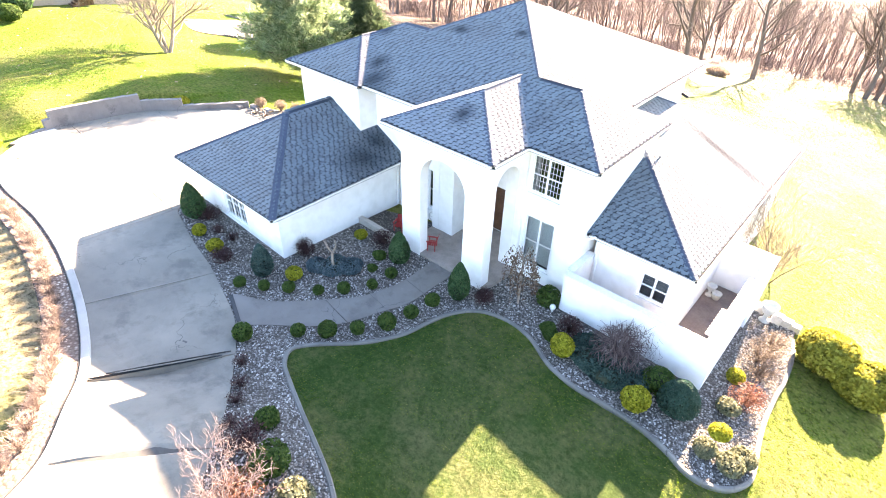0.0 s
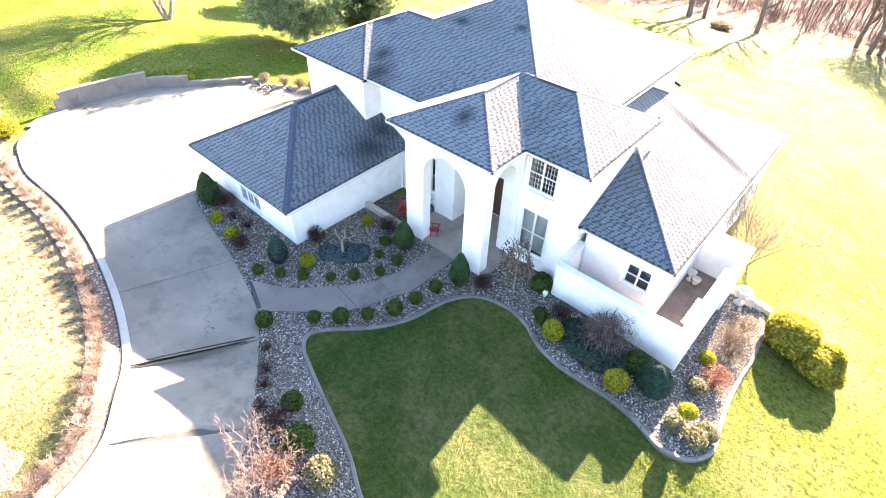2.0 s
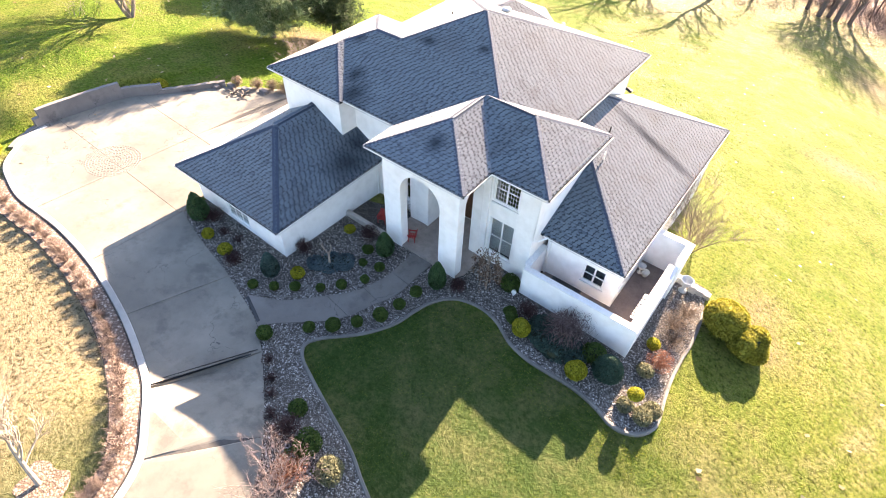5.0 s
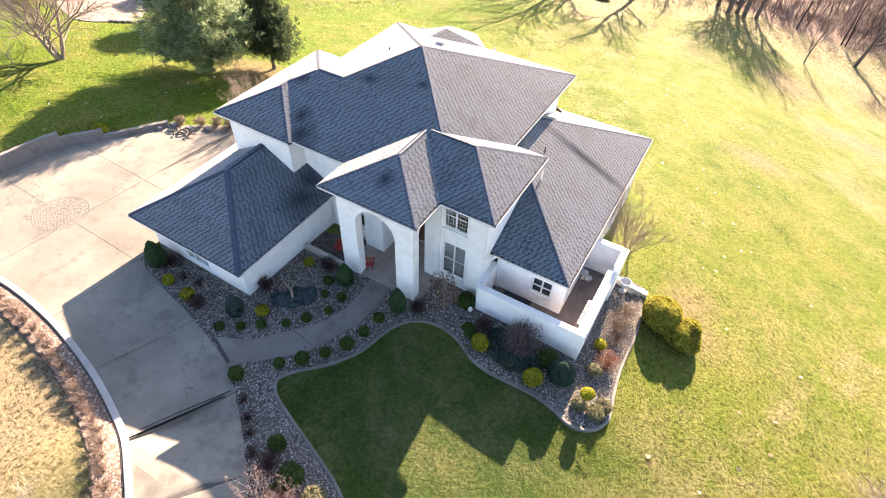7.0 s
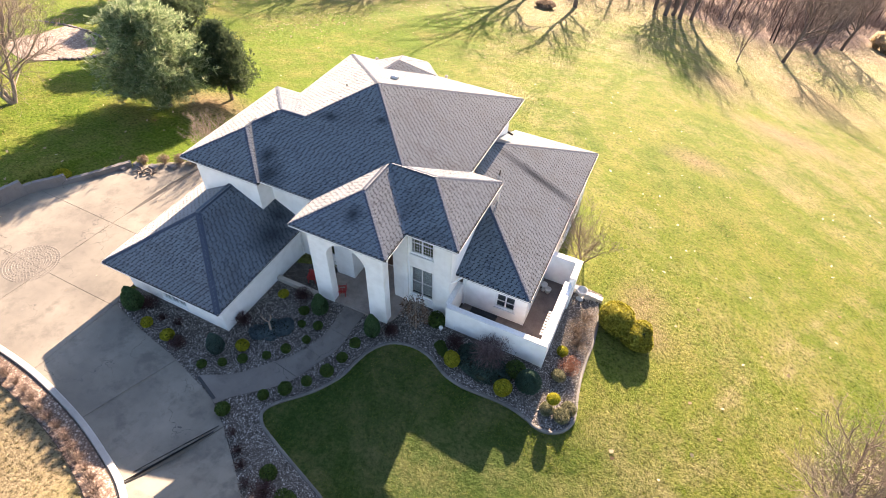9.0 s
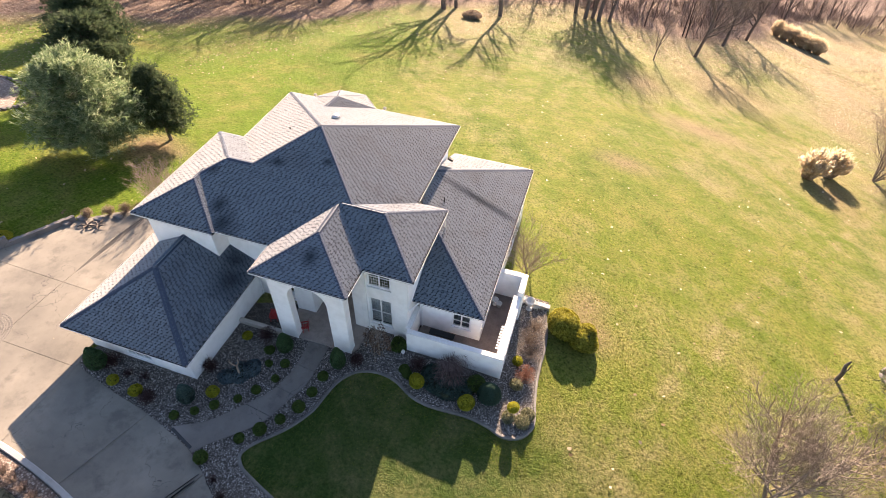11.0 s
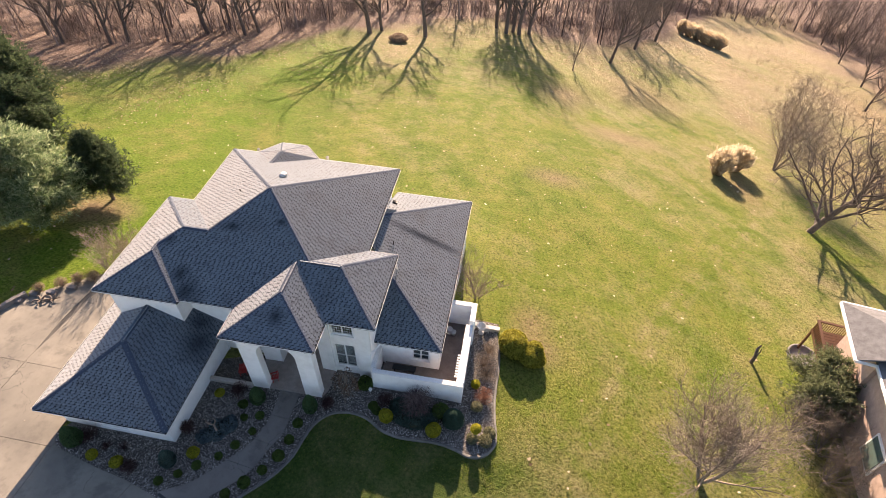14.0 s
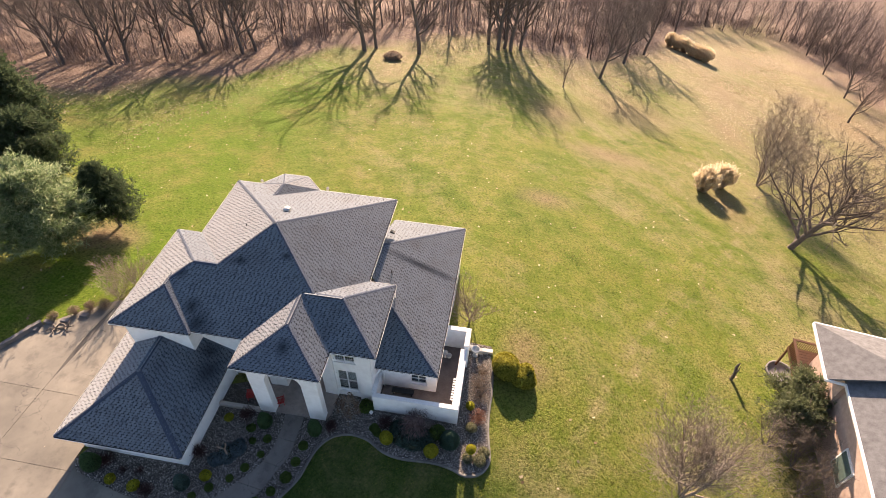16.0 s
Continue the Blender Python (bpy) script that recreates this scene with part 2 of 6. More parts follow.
def make_stone():
    m = Mat("river gravel", 0.85, spec=0.3)
    col = m.ramp(m.island(), (0.0, (0.10, 0.090, 0.080)), (0.35, (0.18, 0.163, 0.148)), (0.7, (0.28, 0.26, 0.238)), (1.0, (0.50, 0.47, 0.44)))
    m.colour(col)
    m.bump(m.noise(60, 3), 0.3, 0.004)
    return m.m


def make_gravel_base(name="gravel bed", a=(0.072, 0.062, 0.053), b=(0.145, 0.130, 0.117), c=(0.30, 0.28, 0.257), gap=(0.05, 0.041, 0.034), scale=15.0):
    m = Mat(name, 0.95, spec=0.2)
    v = m.node("ShaderNodeTexVoronoi", Scale=scale)
    m.link(m.geo.outputs["Position"], v.inputs["Vector"])
    sepc = m.node("ShaderNodeSeparateColor")
    m.link(v.outputs["Color"], sepc.inputs[0])
    col = m.ramp(sepc.outputs[0], (0.0, a), (0.5, b), (1.0, c))
    col = m.mix(m.grey(v.outputs["Distance"], 0.25, 0.6, 0.0, 0.8), col, gap)
    m.colour(col)
    m.bump(m.math("SUBTRACT", 1.0, v.outputs["Distance"]), 0.8, 0.03)
    return m.m


def make_leaf(name, stops, rough=0.75, trans=0.45):
    m = Mat(name, rough, spec=0.25)
    r = m.math("FRACT", m.math("ADD", m.island(), m.obrandom()))
    col = m.ramp(r, *stops)
    m.colour(col)
    thin = m.node("ShaderNodeBsdfTranslucent")
    m.link(col, thin.inputs[0])
    both = m.node("ShaderNodeMixShader", Fac=trans)
    m.link(m.b.outputs[0], both.inputs[1])
    m.link(thin.outputs[0], both.inputs[2])
    m.link(both.outputs[0], m.t.nodes["Material Output"].inputs[0])
    return m.m


def make_bark(name, a, b, scale=9.0):
    m = Mat(name, 0.9, spec=0.2)
    f = m.noise(scale, 5, 0.65, stretch=(1.0, 1.0, 0.25))
    m.colour(m.ramp(f, (0.3, a), (0.7, b)))
    m.bump(f, 0.5, 0.03)
    return m.m


def make_wood():
    """Bark and twigs of a winter wood, each stem of its own grey or brown."""
    m = Mat("woodland bark", 0.9, spec=0.15)
    tone = m.ramp(m.island(), (0.0, (0.060, 0.047, 0.044)), (0.40, (0.155, 0.122, 0.110)), (0.75, (0.30, 0.245, 0.225)), (1.0, (0.44, 0.37, 0.345)))
    f = m.noise(2.0, 5, 0.65, stretch=(1.0, 1.0, 0.25))
    m.colour(m.mix(m.grey(f, 0.40, 0.68, 0.0, 0.5), tone, (0.085, 0.068, 0.062)))
    return m.m


def make_glass():
    m = Mat("window glass", 0.02, spec=0.5)
    m.colour((0.85, 0.9, 0.9))
    m.b.inputs["Transmission Weight"].default_value = 1.0
    m.b.inputs["IOR"].default_value = 1.5
    return m.m


GROUND, STUCCO, SHINGLE = make_ground(), make_stucco(), make_shingle()
CONCRETE = make_concrete("driveway concrete", (0.134, 0.121, 0.100), (0.226, 0.205, 0.166))
WALKWAY = make_concrete("walkway concrete", (0.134, 0.119, 0.104), (0.205, 0.186, 0.166))
CURB = make_concrete("curb concrete", (0.33, 0.32, 0.30), (0.46, 0.44, 0.42))
WALLBLOCK = make_concrete("weathered retaining wall", (0.11, 0.10, 0.10), (0.20, 0.185, 0.18))
EDGING = make_concrete("edging concrete", (0.115, 0.108, 0.096), (0.185, 0.174, 0.156))
JOINT = plain("joint filler", (0.07, 0.065, 0.06), 0.9)
UNDERLAY = plain("dark roof underlay", (0.010, 0.014, 0.020), 0.95)
CAP = plain("shingle ridge cap", (0.050, 0.066, 0.098), 0.85, vary=0.2, scale=8, spec=0.2)
WHITE = plain("white trim paint", (0.80, 0.80, 0.78), 0.5, vary=0.05)
STONE, GRAVEL = make_stone(), make_gravel_base()
MULCH = make_gravel_base("stone mulch", (0.16, 0.12, 0.10), (0.27, 0.215, 0.18), (0.44, 0.385, 0.335), (0.10, 0.068, 0.053), 9.0)
GLASS = make_glass()
DARKMETAL = plain("dark metal", (0.03, 0.03, 0.032), 0.5, 0.6)


# ---- building helpers ----
def soft(v, w):
    return w * math.log1p(math.exp(min(v / w, 40))) if v / w < 40 else v


def step01(v):
    v = min(max(v, 0.0), 1.0)
    return v * v * (3 - 2 * v)


def ground(x, y):
    """The lie of the land: flat round the house, falling north to the woods and east to the neighbour, rising south of the beds, banked up behind the retaining wall."""
    east, west = step01((x - 1) / 4), step01((-8 - x) / 3)
    w = max(east, west)
    bank = step01((-28.0 - x) / 0.5) * step01((y + 9.5) / 3) * step01((4.5 - y) / 4.5) * step01((x + 44) / 12)
    return -0.17 * soft(y - 6, 3) - 0.16 * soft(x - 7.5, 1.5) + 0.04 * soft(-x - y - 10, 3) + 0.8 * bank + (1 - w) * 1.05 * step01((-y + 0.45 * x - 7.5) / 4.0) + (1.1 * east + 0.2 * west) * step01((-y - 8) / 6.5) - 0.2 * step01((x - 3) / 3.5) * step01((-y - 1.2) / 2.4) * step01((y + 9) / 3) + 0.36 * math.exp(-((x + 2) / 3.4) ** 2) * step01((-y - 6) / 3)


def part(name, bm, mat, parent=None, label="", smooth=False):
    """Links a bmesh, or a (verts, faces) pair, as one mesh object."""
    me = bpy.data.meshes.new(name)
    if isinstance(bm, tuple):
        me.from_pydata(*([list(map(tuple, bm[0])), []] + [bm[1]]))
    else:
        bm.to_mesh(me)
        bm.free()
    for mm in mat if isinstance(mat, (list, tuple)) else (mat,):
        me.materials.append(mm)
    if smooth:
        me.polygons.foreach_set("use_smooth", [True] * len(me.polygons))
    ob = new(name, me)
    if parent is not None:
        ob.parent = parent
        ob.matrix_parent_inverse = parent.matrix_world.inverted()
    if label:
        tagged(ob, label)
    return ob


def empty(name, label, category, at=(0, 0, 0), group="", kind=""):
    ob = new(name)
    ob.location = at
    ob.empty_display_size = 0.2
    bpy.context.view_layer.update()
    return tagged(ob, label, category, group, kind)


def add_box(bm, lo, hi):
    (a, b, c), (d, e, f) = lo, hi
    v = [bm.verts.new(p) for p in ((a, b, c), (d, b, c), (d, e, c), (a, e, c), (a, b, f), (d, b, f), (d, e, f), (a, e, f))]
    for q in ((3, 2, 1, 0), (4, 5, 6, 7), (0, 1, 5, 4), (1, 2, 6, 5), (2, 3, 7, 6), (3, 0, 4, 7)):
        bm.faces.new([v[k] for k in q])
    return v


def box(lo, hi, bevel=0.0):
    bm = bmesh.new()
    add_box(bm, lo, hi)
    if bevel:
        bmesh.ops.bevel(bm, geom=bm.edges[:], offset=bevel, segments=1, affect="EDGES")
    return bm


def prism(outline, z0, z1):
    """A slab with an outline in plan."""
    bm = bmesh.new()
    lo = [bm.verts.new((x, y, z0)) for x, y in outline]
    hi = [bm.verts.new((x, y, z1)) for x, y in outline]
    n = len(outline)
    bm.faces.new(hi), bm.faces.new(lo[::-1])
    for k in range(n):
        bm.faces.new((lo[k], lo[(k + 1) % n], hi[(k + 1) % n], hi[k]))
    bmesh.ops.recalc_face_normals(bm, faces=bm.faces)
    return bm


def clip(poly, p, n):
    """The part of a polygon in plan on the side of the line through p to which n points."""
    out = []
    for k in range(len(poly)):
        a, b = poly[k], poly[(k + 1) % len(poly)]
        da, db = ((q[0] - p[0]) * n[0] + (q[1] - p[1]) * n[1] for q in (a, b))
        if da >= 0:
            out.append(a)
        if da * db < 0:
            s = da / (da - db)
            out.append(tuple(u + s * (v - u) for u, v in zip(a, b)))
    return out


def area(poly):
    return 0.5 * sum(a[0] * b[1] - b[0] * a[1] for a, b in zip(poly, poly[1:] + poly[:1]))


def inside(x, y, poly):
    hit = False
    for (ax, ay), (bx, by) in zip(poly, poly[-1:] + poly[:-1]):
        if (ay > y) != (by > y) and x < (bx - ax) * (y - ay) / (by - ay) + ax:
            hit = not hit
    return hit


def sheet(outline, dz, thick=0.0, step=1.0):
    """A sheet with that outline laid on the land, dz above it, with a skirt of that thickness."""
    pts = [Vector(p) for p in outline]
    xs, ys = [p[0] for p in outline], [p[1] for p in outline]
    grid = [Vector((x, y)) for x in np.arange(min(xs) + step / 2, max(xs), step) for y in np.arange(min(ys) + step / 2, max(ys), step) if inside(x, y, outline)]
    n = len(pts)
    vs, _, fs = mathutils.geometry.delaunay_2d_cdt(pts + grid, [(k, (k + 1) % n) for k in range(n)], [], 1, 1e-4)[:3]
    bm = bmesh.new()
    made = [bm.verts.new((v.x, v.y, ground(v.x, v.y) + dz)) for v in vs]
    for f in fs:
        bm.faces.new([made[q] for q in f])
    if thick:
        rim = [e for e in bm.edges if e.is_boundary]
        for v in (g for g in bmesh.ops.extrude_edge_only(bm, edges=rim)["geom"] if isinstance(g, bmesh.types.BMVert)):
            v.co.z -= thick
    bmesh.ops.recalc_face_normals(bm, faces=bm.faces)
    if sum(f.normal.z for f in bm.faces) < 0:
        bmesh.ops.reverse_faces(bm, faces=bm.faces)
    return bm


def smooth_line(pts, n=6):
    """A Catmull-Rom curve through points in plan."""
    out = []
    for k in range(len(pts) - 1):
        p0, p1, p2, p3 = pts[max(k - 1, 0)], pts[k], pts[k + 1], pts[min(k + 2, len(pts) - 1)]
        for j in range(n):
            t = j / n
            out.append(tuple(0.5 * (2 * b + (c - a) * t + (2 * a - 5 * b + 4 * c - d) * t * t + (3 * b - a - 3 * c + d) * t ** 3) for a, b, c, d in zip(p0, p1, p2, p3)))
    return out + [tuple(pts[-1])]


def ribbon(line, profile, lift=0.0):
    """A profile of (sideways, up) swept along a line in plan, on the land."""
    verts, faces, n = [], [], len(profile)
    for k, (x, y) in enumerate(line):
        a, b = line[max(k - 1, 0)], line[min(k + 1, len(line) - 1)]
        d = Vector((b[0] - a[0], b[1] - a[1])).normalized()
        for s, u in profile:
            px, py = x - d.y * s, y + d.x * s
            verts.append((px, py, ground(x, y) + lift + u))
    for k in range(len(line) - 1):
        for j in range(n):
            faces.append((k * n + j, k * n + (j + 1) % n, (k + 1) * n + (j + 1) % n, (k + 1) * n + j))
    faces += [tuple(range(n)), tuple(range((len(line) - 1) * n, len(line) * n))[::-1]]
    bm = bmesh.new()
    vs = [bm.verts.new(v) for v in verts]
    for f in faces:
        bm.faces.new([vs[q] for q in f])
    bmesh.ops.recalc_face_normals(bm, faces=bm.faces)
    return bm


# ---- the land ----
def land():
    xs = sorted({*np.arange(-60, 90, 3.0), *np.arange(-15.0, 9.0, 0.6), *np.arange(-30.4, -26.8, 0.4), *np.arange(-160, -60, 10.0), *np.arange(90, 200, 10.0), *(s * d for s in (-1, 1) for d in (260, 400, 700, 1200, 2000))})
    ys = sorted({*np.arange(-60, 170, 3.0), *np.arange(-16.5, -6.5, 0.5), *np.arange(170, 300, 10.0), *(s * d for s in (-1, 1) for d in (120, 400, 700, 1200, 2000))})
    verts = []
    for y in ys:
        for x in xs:
            z = ground(min(max(x, -90), 90), min(max(y, -80), 190))
            verts.append((x, y, z + 0.25 * (noise.noise((x * 0.06, y * 0.06, 3.0))) * min(1, max(0, (abs(x - 2) + abs(y - 4) - 34) / 40))))
    n = len(xs)
    faces = [(r * n + c, r * n + c + 1, (r + 1) * n + c + 1, (r + 1) * n + c) for r in range(len(ys) - 1) for c in range(n - 1)]
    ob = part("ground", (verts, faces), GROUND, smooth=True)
    return tagged(ob, "mown winter lawn, green with straw patches and fallen leaves", "lawn", kind="structure")


land()

EDGE = smooth_line([(7.6, -13.06), (6.31, -11.59), (5.0, -10.73), (3.85, -10.19), (2.94, -9.8), (2.02, -9.33), (0.67, -8.82), (-0.81, -8.3), (-2.1, -7.83), (-2.94, -7.46), (-3.41, -6.87), (-3.05, -6.1), (-2.3, -5.3), (-1.65, -4.5), (-1.05, -3.36), (-0.83, -2.3), (-0.5, -1.24), (0.22, -0.36), (1.39, 0), (2.59, -0.18), (3.78, -0.81), (4.87, -1.04), (5.97, -1.0), (7, -0.93), (7.85, -0.98), (8.58, -1.12), (9.2, -1.32), (9.86, -1.24), (10.45, -0.85), (10.82, -0.16), (10.8, 0.53), (10.65, 1.4), (10.52, 2.58), (10.5, 3.97), (10.55, 5.3), (10.45, 7), (10.2, 8.2)], 4)
DRIVE_R = smooth_line([(-15.3, -4.6), (-14.9, -5.3), (-14.0, -5.6), (-11.76, -6.11), (-9.82, -6.44), (-7.95, -6.93), (-6.23, -7.44), (-4.71, -8.28), (-3.42, -9.17), (-1.86, -10.26), (-0.75, -11.11), (0.21, -12.17), (0.69, -12.99), (0.98, -13.63), (1.16, -15.42), (0.6, -18.94), (0.13, -23.86)], 4)
DRIVE_L = smooth_line([(-3.38, -23.83), (-3.17, -19.4), (-2.54, -17.07), (-2.78, -15.81), (-3.44, -14.58), (-4.45, -13.77), (-6.23, -12.78), (-8.52, -12.02), (-10.82, -11.35), (-13.78, -10.77), (-15.88, -10.52), (-18.18, -10.42), (-19.87, -10.5), (-21.95, -10.62), (-23.67, -10.37), (-25.42, -9.86), (-26.75, -8.69), (-27.6, -7.5), (-27.85, -6), (-27.8, -4.4), (-27.5, -1.3), (-26.6, 0.3), (-25.4, 2.6), (-24.5, 4.6), (-22.3, 7), (-20, 8.6), (-15.2, 9.2)], 4)


def gravel_bed():
    tail = [p for p in DRIVE_R if p[1] > -15]
    outline = EDGE + [(10.2, 9.6), (7, 9.6), (2, 5), (-5, 3.5), (-9, 2), (-14.5, -3)] + tail
    return tagged(part("gravel_bed", sheet(outline, 0.03, 0.15), GRAVEL), "planting bed covered with mixed grey river gravel", "gravel bed", kind="structure"), outline


BED, BED_LINE = gravel_bed()
def edging():
    """Curved concrete edging, cast in lengths of about a metre with open joints."""
    base = tagged(part("edging", ribbon(EDGE, [(-0.055, -0.1), (-0.055, 0.06), (0.055, 0.06), (0.055, -0.1)]), JOINT), "curving grey concrete edging between lawn and gravel bed", "edging", kind="structure")
    piece, run = [EDGE[0]], 0.0
    for a, c in zip(EDGE, EDGE[1:]):
        seg = math.dist(a, c)
        while run + seg >= 0.95:
            f = (0.95 - run) / seg
            a = (a[0] + (c[0] - a[0]) * f, a[1] + (c[1] - a[1]) * f)
            back = piece[-1]
            d = max(math.dist(back, a), 1e-6)
            piece.append((a[0] - (a[0] - back[0]) * 0.015 / d, a[1] - (a[1] - back[1]) * 0.015 / d))
            part("edging_block", ribbon(piece, [(-0.08, -0.1), (-0.08, 0.06), (-0.045, 0.10), (0.045, 0.10), (0.08, 0.06), (0.08, -0.1)]), EDGING, base)
            piece, run = [a], 0.0
            seg = math.dist(a, c)
        if seg > 1e-3:
            piece.append(c)
            run += seg


edging()


def driveway():
    outline = DRIVE_L + DRIVE_R
    base = tagged(part("driveway", sheet(outline, 0.03, 0.2, 0.6), JOINT), "wide pale concrete driveway in large jointed slabs", "driveway", kind="structure")
    # slabs across the curving drive, one after another from the road to the court
    lines = [((-1.26, -11.69), (-0.79, 0.61)), ((-5.34, -10.63), (-0.93, 0.368)), ((-9.97, -8.71), (-0.956, 0.293)), ((-15.0, -8.0), (-1.0, 0.0))]
    rest, slabs = outline, []
    g = 0.012
    for p, n in lines:
        slabs.append(clip(rest, (p[0] - n[0] * g, p[1] - n[1] * g), (-n[0], -n[1])))
        rest = clip(rest, (p[0] + n[0] * g, p[1] + n[1] * g), n)
    slabs = [clip(s, (0, -17.7), (0, 1)) for s in slabs[:1]] + [clip(slabs[0], (0, -17.73), (0, -1))] + slabs[1:]
    g = 0.012
    for y0, y1 in ((-40, -5.5), (-5.5, -0.6), (-0.6, 40)):
        row = clip(clip(rest, (0, y0 + g), (0, 1)), (0, y1 - g), (0, -1))
        for x0, x1 in ((-40, -20.6), (-20.6, -9)):
            slabs.append(clip(clip(row, (x0 + g, 0), (1, 0)), (x1 - g, 0), (-1, 0)))
    for s in slabs:
        if len(s) > 2 and abs(area(s)) > 0.3:
            part("slab", sheet(s, 0.065, 0.06, 0.6), CONCRETE, base)
    return base


driveway()
WALK_UP = [(-7.72, -6.75), (-7.29, -6.52), (-6.02, -5.74), (-4.75, -4.27), (-3.86, -3.07), (-3.42, -1.76), (-3.36, -0.33), (-3.45, 0.85)]
WALK_LO = [(-5.78, -7.64), (-5.24, -6.91), (-3.71, -5.43), (-3.05, -4.5), (-2.6, -3.22), (-2.15, -2.02), (-2.12, -0.31), (-2.1, 0.85)]


def walkway():
    up, lo = smooth_line(WALK_UP, 4), smooth_line(WALK_LO, 4)
    base = tagged(part("walkway", sheet(up + lo[::-1], 0.035, 0.1), JOINT), "curving grey concrete path from the drive to the porch", "path", kind="structure")
    for a, b in ((0, 12), (12, 17), (17, 22), (22, 28)):
        poly = up[a:b + 1] + lo[a:b + 1][::-1]
        c = (sum(p[0] for p in poly) / len(poly), sum(p[1] for p in poly) / len(poly))
        poly = [(c[0] + (x - c[0]) * 0.99, c[1] + (y - c[1]) * 0.99) for x, y in poly]
        part("slab", sheet(poly, 0.065, 0.06, 1.0), WALKWAY, base)


walkway()
tagged(part("curb", ribbon(DRIVE_L[:72], [(-0.02, -0.1), (-0.02, 0.09), (-0.05, 0.115), (-0.27, 0.115), (-0.31, 0.09), (-0.31, -0.1)][::-1]), CURB), "low pale concrete curb along the drive", "curb", kind="structure")



def offset_line(line, d):
    out = []
    for k, (x, y) in enumerate(line):
        a, c = line[max(k - 1, 0)], line[min(k + 1, len(line) - 1)]
        t = Vector((c[0] - a[0], c[1] - a[1])).normalized()
        out.append((x - t.y * d, y + t.x * d))
    return out


STRIP = [p for p in DRIVE_L if p[0] > -24.3 and p[1] < -10.0]
tagged(part("mulch_strip", sheet(offset_line(STRIP, 0.0) + offset_line(STRIP, 1.08)[::-1], 0.04, 0.1, 0.7), MULCH), "narrow strip of tan and pink stone mulch beside the curb", "mulch", kind="structure")
for d in (0.03, 1.1):
    tagged(part("strip_edging", ribbon(offset_line(STRIP, d), [(-0.012, -0.05), (-0.012, 0.07), (0.012, 0.07), (0.012, -0.05)]), plain("dark plastic edging", (0.05, 0.045, 0.04), 0.7)), "thin dark edging along the mulch strip", "edging", kind="structure")
# ---- the house ----
ZE, ZG, ZW = 6.36, 2.75, 2.89
HOUSE = empty("house", "two-storey white house with grey hipped shingle roofs", "house")


def roof_face(pts, deck):
    """Adds one sloping slab of a roof to a bmesh of decks."""
    top = [deck.verts.new(p) for p in pts]
    low = [deck.verts.new((x, y, z - 0.16)) for x, y, z in pts]
    n = len(pts)
    deck.faces.new(top), deck.faces.new(low[::-1])
    for k in range(n):
        deck.faces.new((top[k], low[k], low[(k + 1) % n], top[(k + 1) % n]))


P, V, BH = (-5.86, 9.8, 9.40), (-1.93, 5.41, 7.66), (0.05, 5.41, 7.66)
WV, WP = (-8.86, 6.46, 8.075), (-10.6, 6.46, 8.075)
NE, NW, BS, BE, BN = (0.96, 17.35, ZE), (-12.68, 17.35, ZE), (2.9, 2.13, ZE), (2.9, 8.2, ZE), (0.96, 8.2, ZE)
WN, WS, WI = (-14.6, 10.8, ZE), (-14.6, 2.13, ZE), (-12.68, 10.8, ZE)
GT, GR = (-11.7, -0.45, 5.02), (-11.7, 2.3, 5.02)
ROOFS = {
    "main_roof": [[WP, WS, BS, BH, V, P, WV], [P, (-1.6, 5.04, 7.50), (0.96, 7.5, ZE), NE], [P, NE, NW], [P, NW, (-12.68, 10.0, ZE), (-9.2, 6.04, 7.91)], [(-8.2, 6.46, 8.075), (-12.1, 10.8, ZE), WN, WP], [WP, WN, WS], [(-2.5, 5.41, 7.66), BH, BE, (0.3, 8.2, ZE)], [BH, BS, BE]],
    "gable_roof": [[(-14.6, 1.85, ZE), (-9.1, 1.85, ZE), (-11.84, 4.6, 7.55)], [(-9.1, 1.85, ZE), (-9.1, 2.6, ZE), (-11.84, 5.6, 7.55), (-11.84, 4.6, 7.55)], [(-14.6, 1.85, ZE), (-11.84, 4.6, 7.55), (-11.84, 5.16, 7.55), (-14.6, 2.16, ZE)]],
    "porch_roof": [[(-5.6, 0, ZE), (0, 0, ZE), (-2.75, 2.85, 7.6)], [(0, 0, ZE), (0, 2.8, ZE), (-2.75, 5.9, 7.6), (-2.75, 2.85, 7.6)], [(-5.6, 0, ZE), (-2.75, 2.85, 7.6), (-2.75, 5.9, 7.6), (-5.6, 2.8, ZE)]],
    "garage_roof": [[(-15.8, -4.39, ZG), (-7.6, -4.39, ZG), GT], [(-7.6, -4.39, ZG), (-7.6, 3.4, ZG), (-9.65, 3.4, 3.885), (-9.65, 2.3, 3.885), GR, GT], [(-15.8, -4.39, ZG), GT, GR, (-14.1, 2.3, 3.69), (-14.1, 8.0, 3.69), (-15.8, 8.0, ZG)]],
    "wing_roof": [[(2.2, 3.64, ZW), (6.65, 3.64, ZW), (2.2, 8.09, 4.90)], [(6.65, 3.64, ZW), (6.65, 18.67, ZW), (0.36, 12.38, 5.73), (0.36, 9.93, 5.73), (2.2, 8.09, 4.90)], [(6.65, 18.67, ZW), (0.36, 18.67, ZW), (0.36, 12.38, 5.73)]],
}
BA, BT = (-8.35, 14.7, 7.36), (-8.2, 16.5, 7.34)
BAY = [(-10.6, 17.35, ZE), (-9.25, 18.95, ZE), (-7.15, 18.95, ZE), (-5.6, 17.35, ZE)]
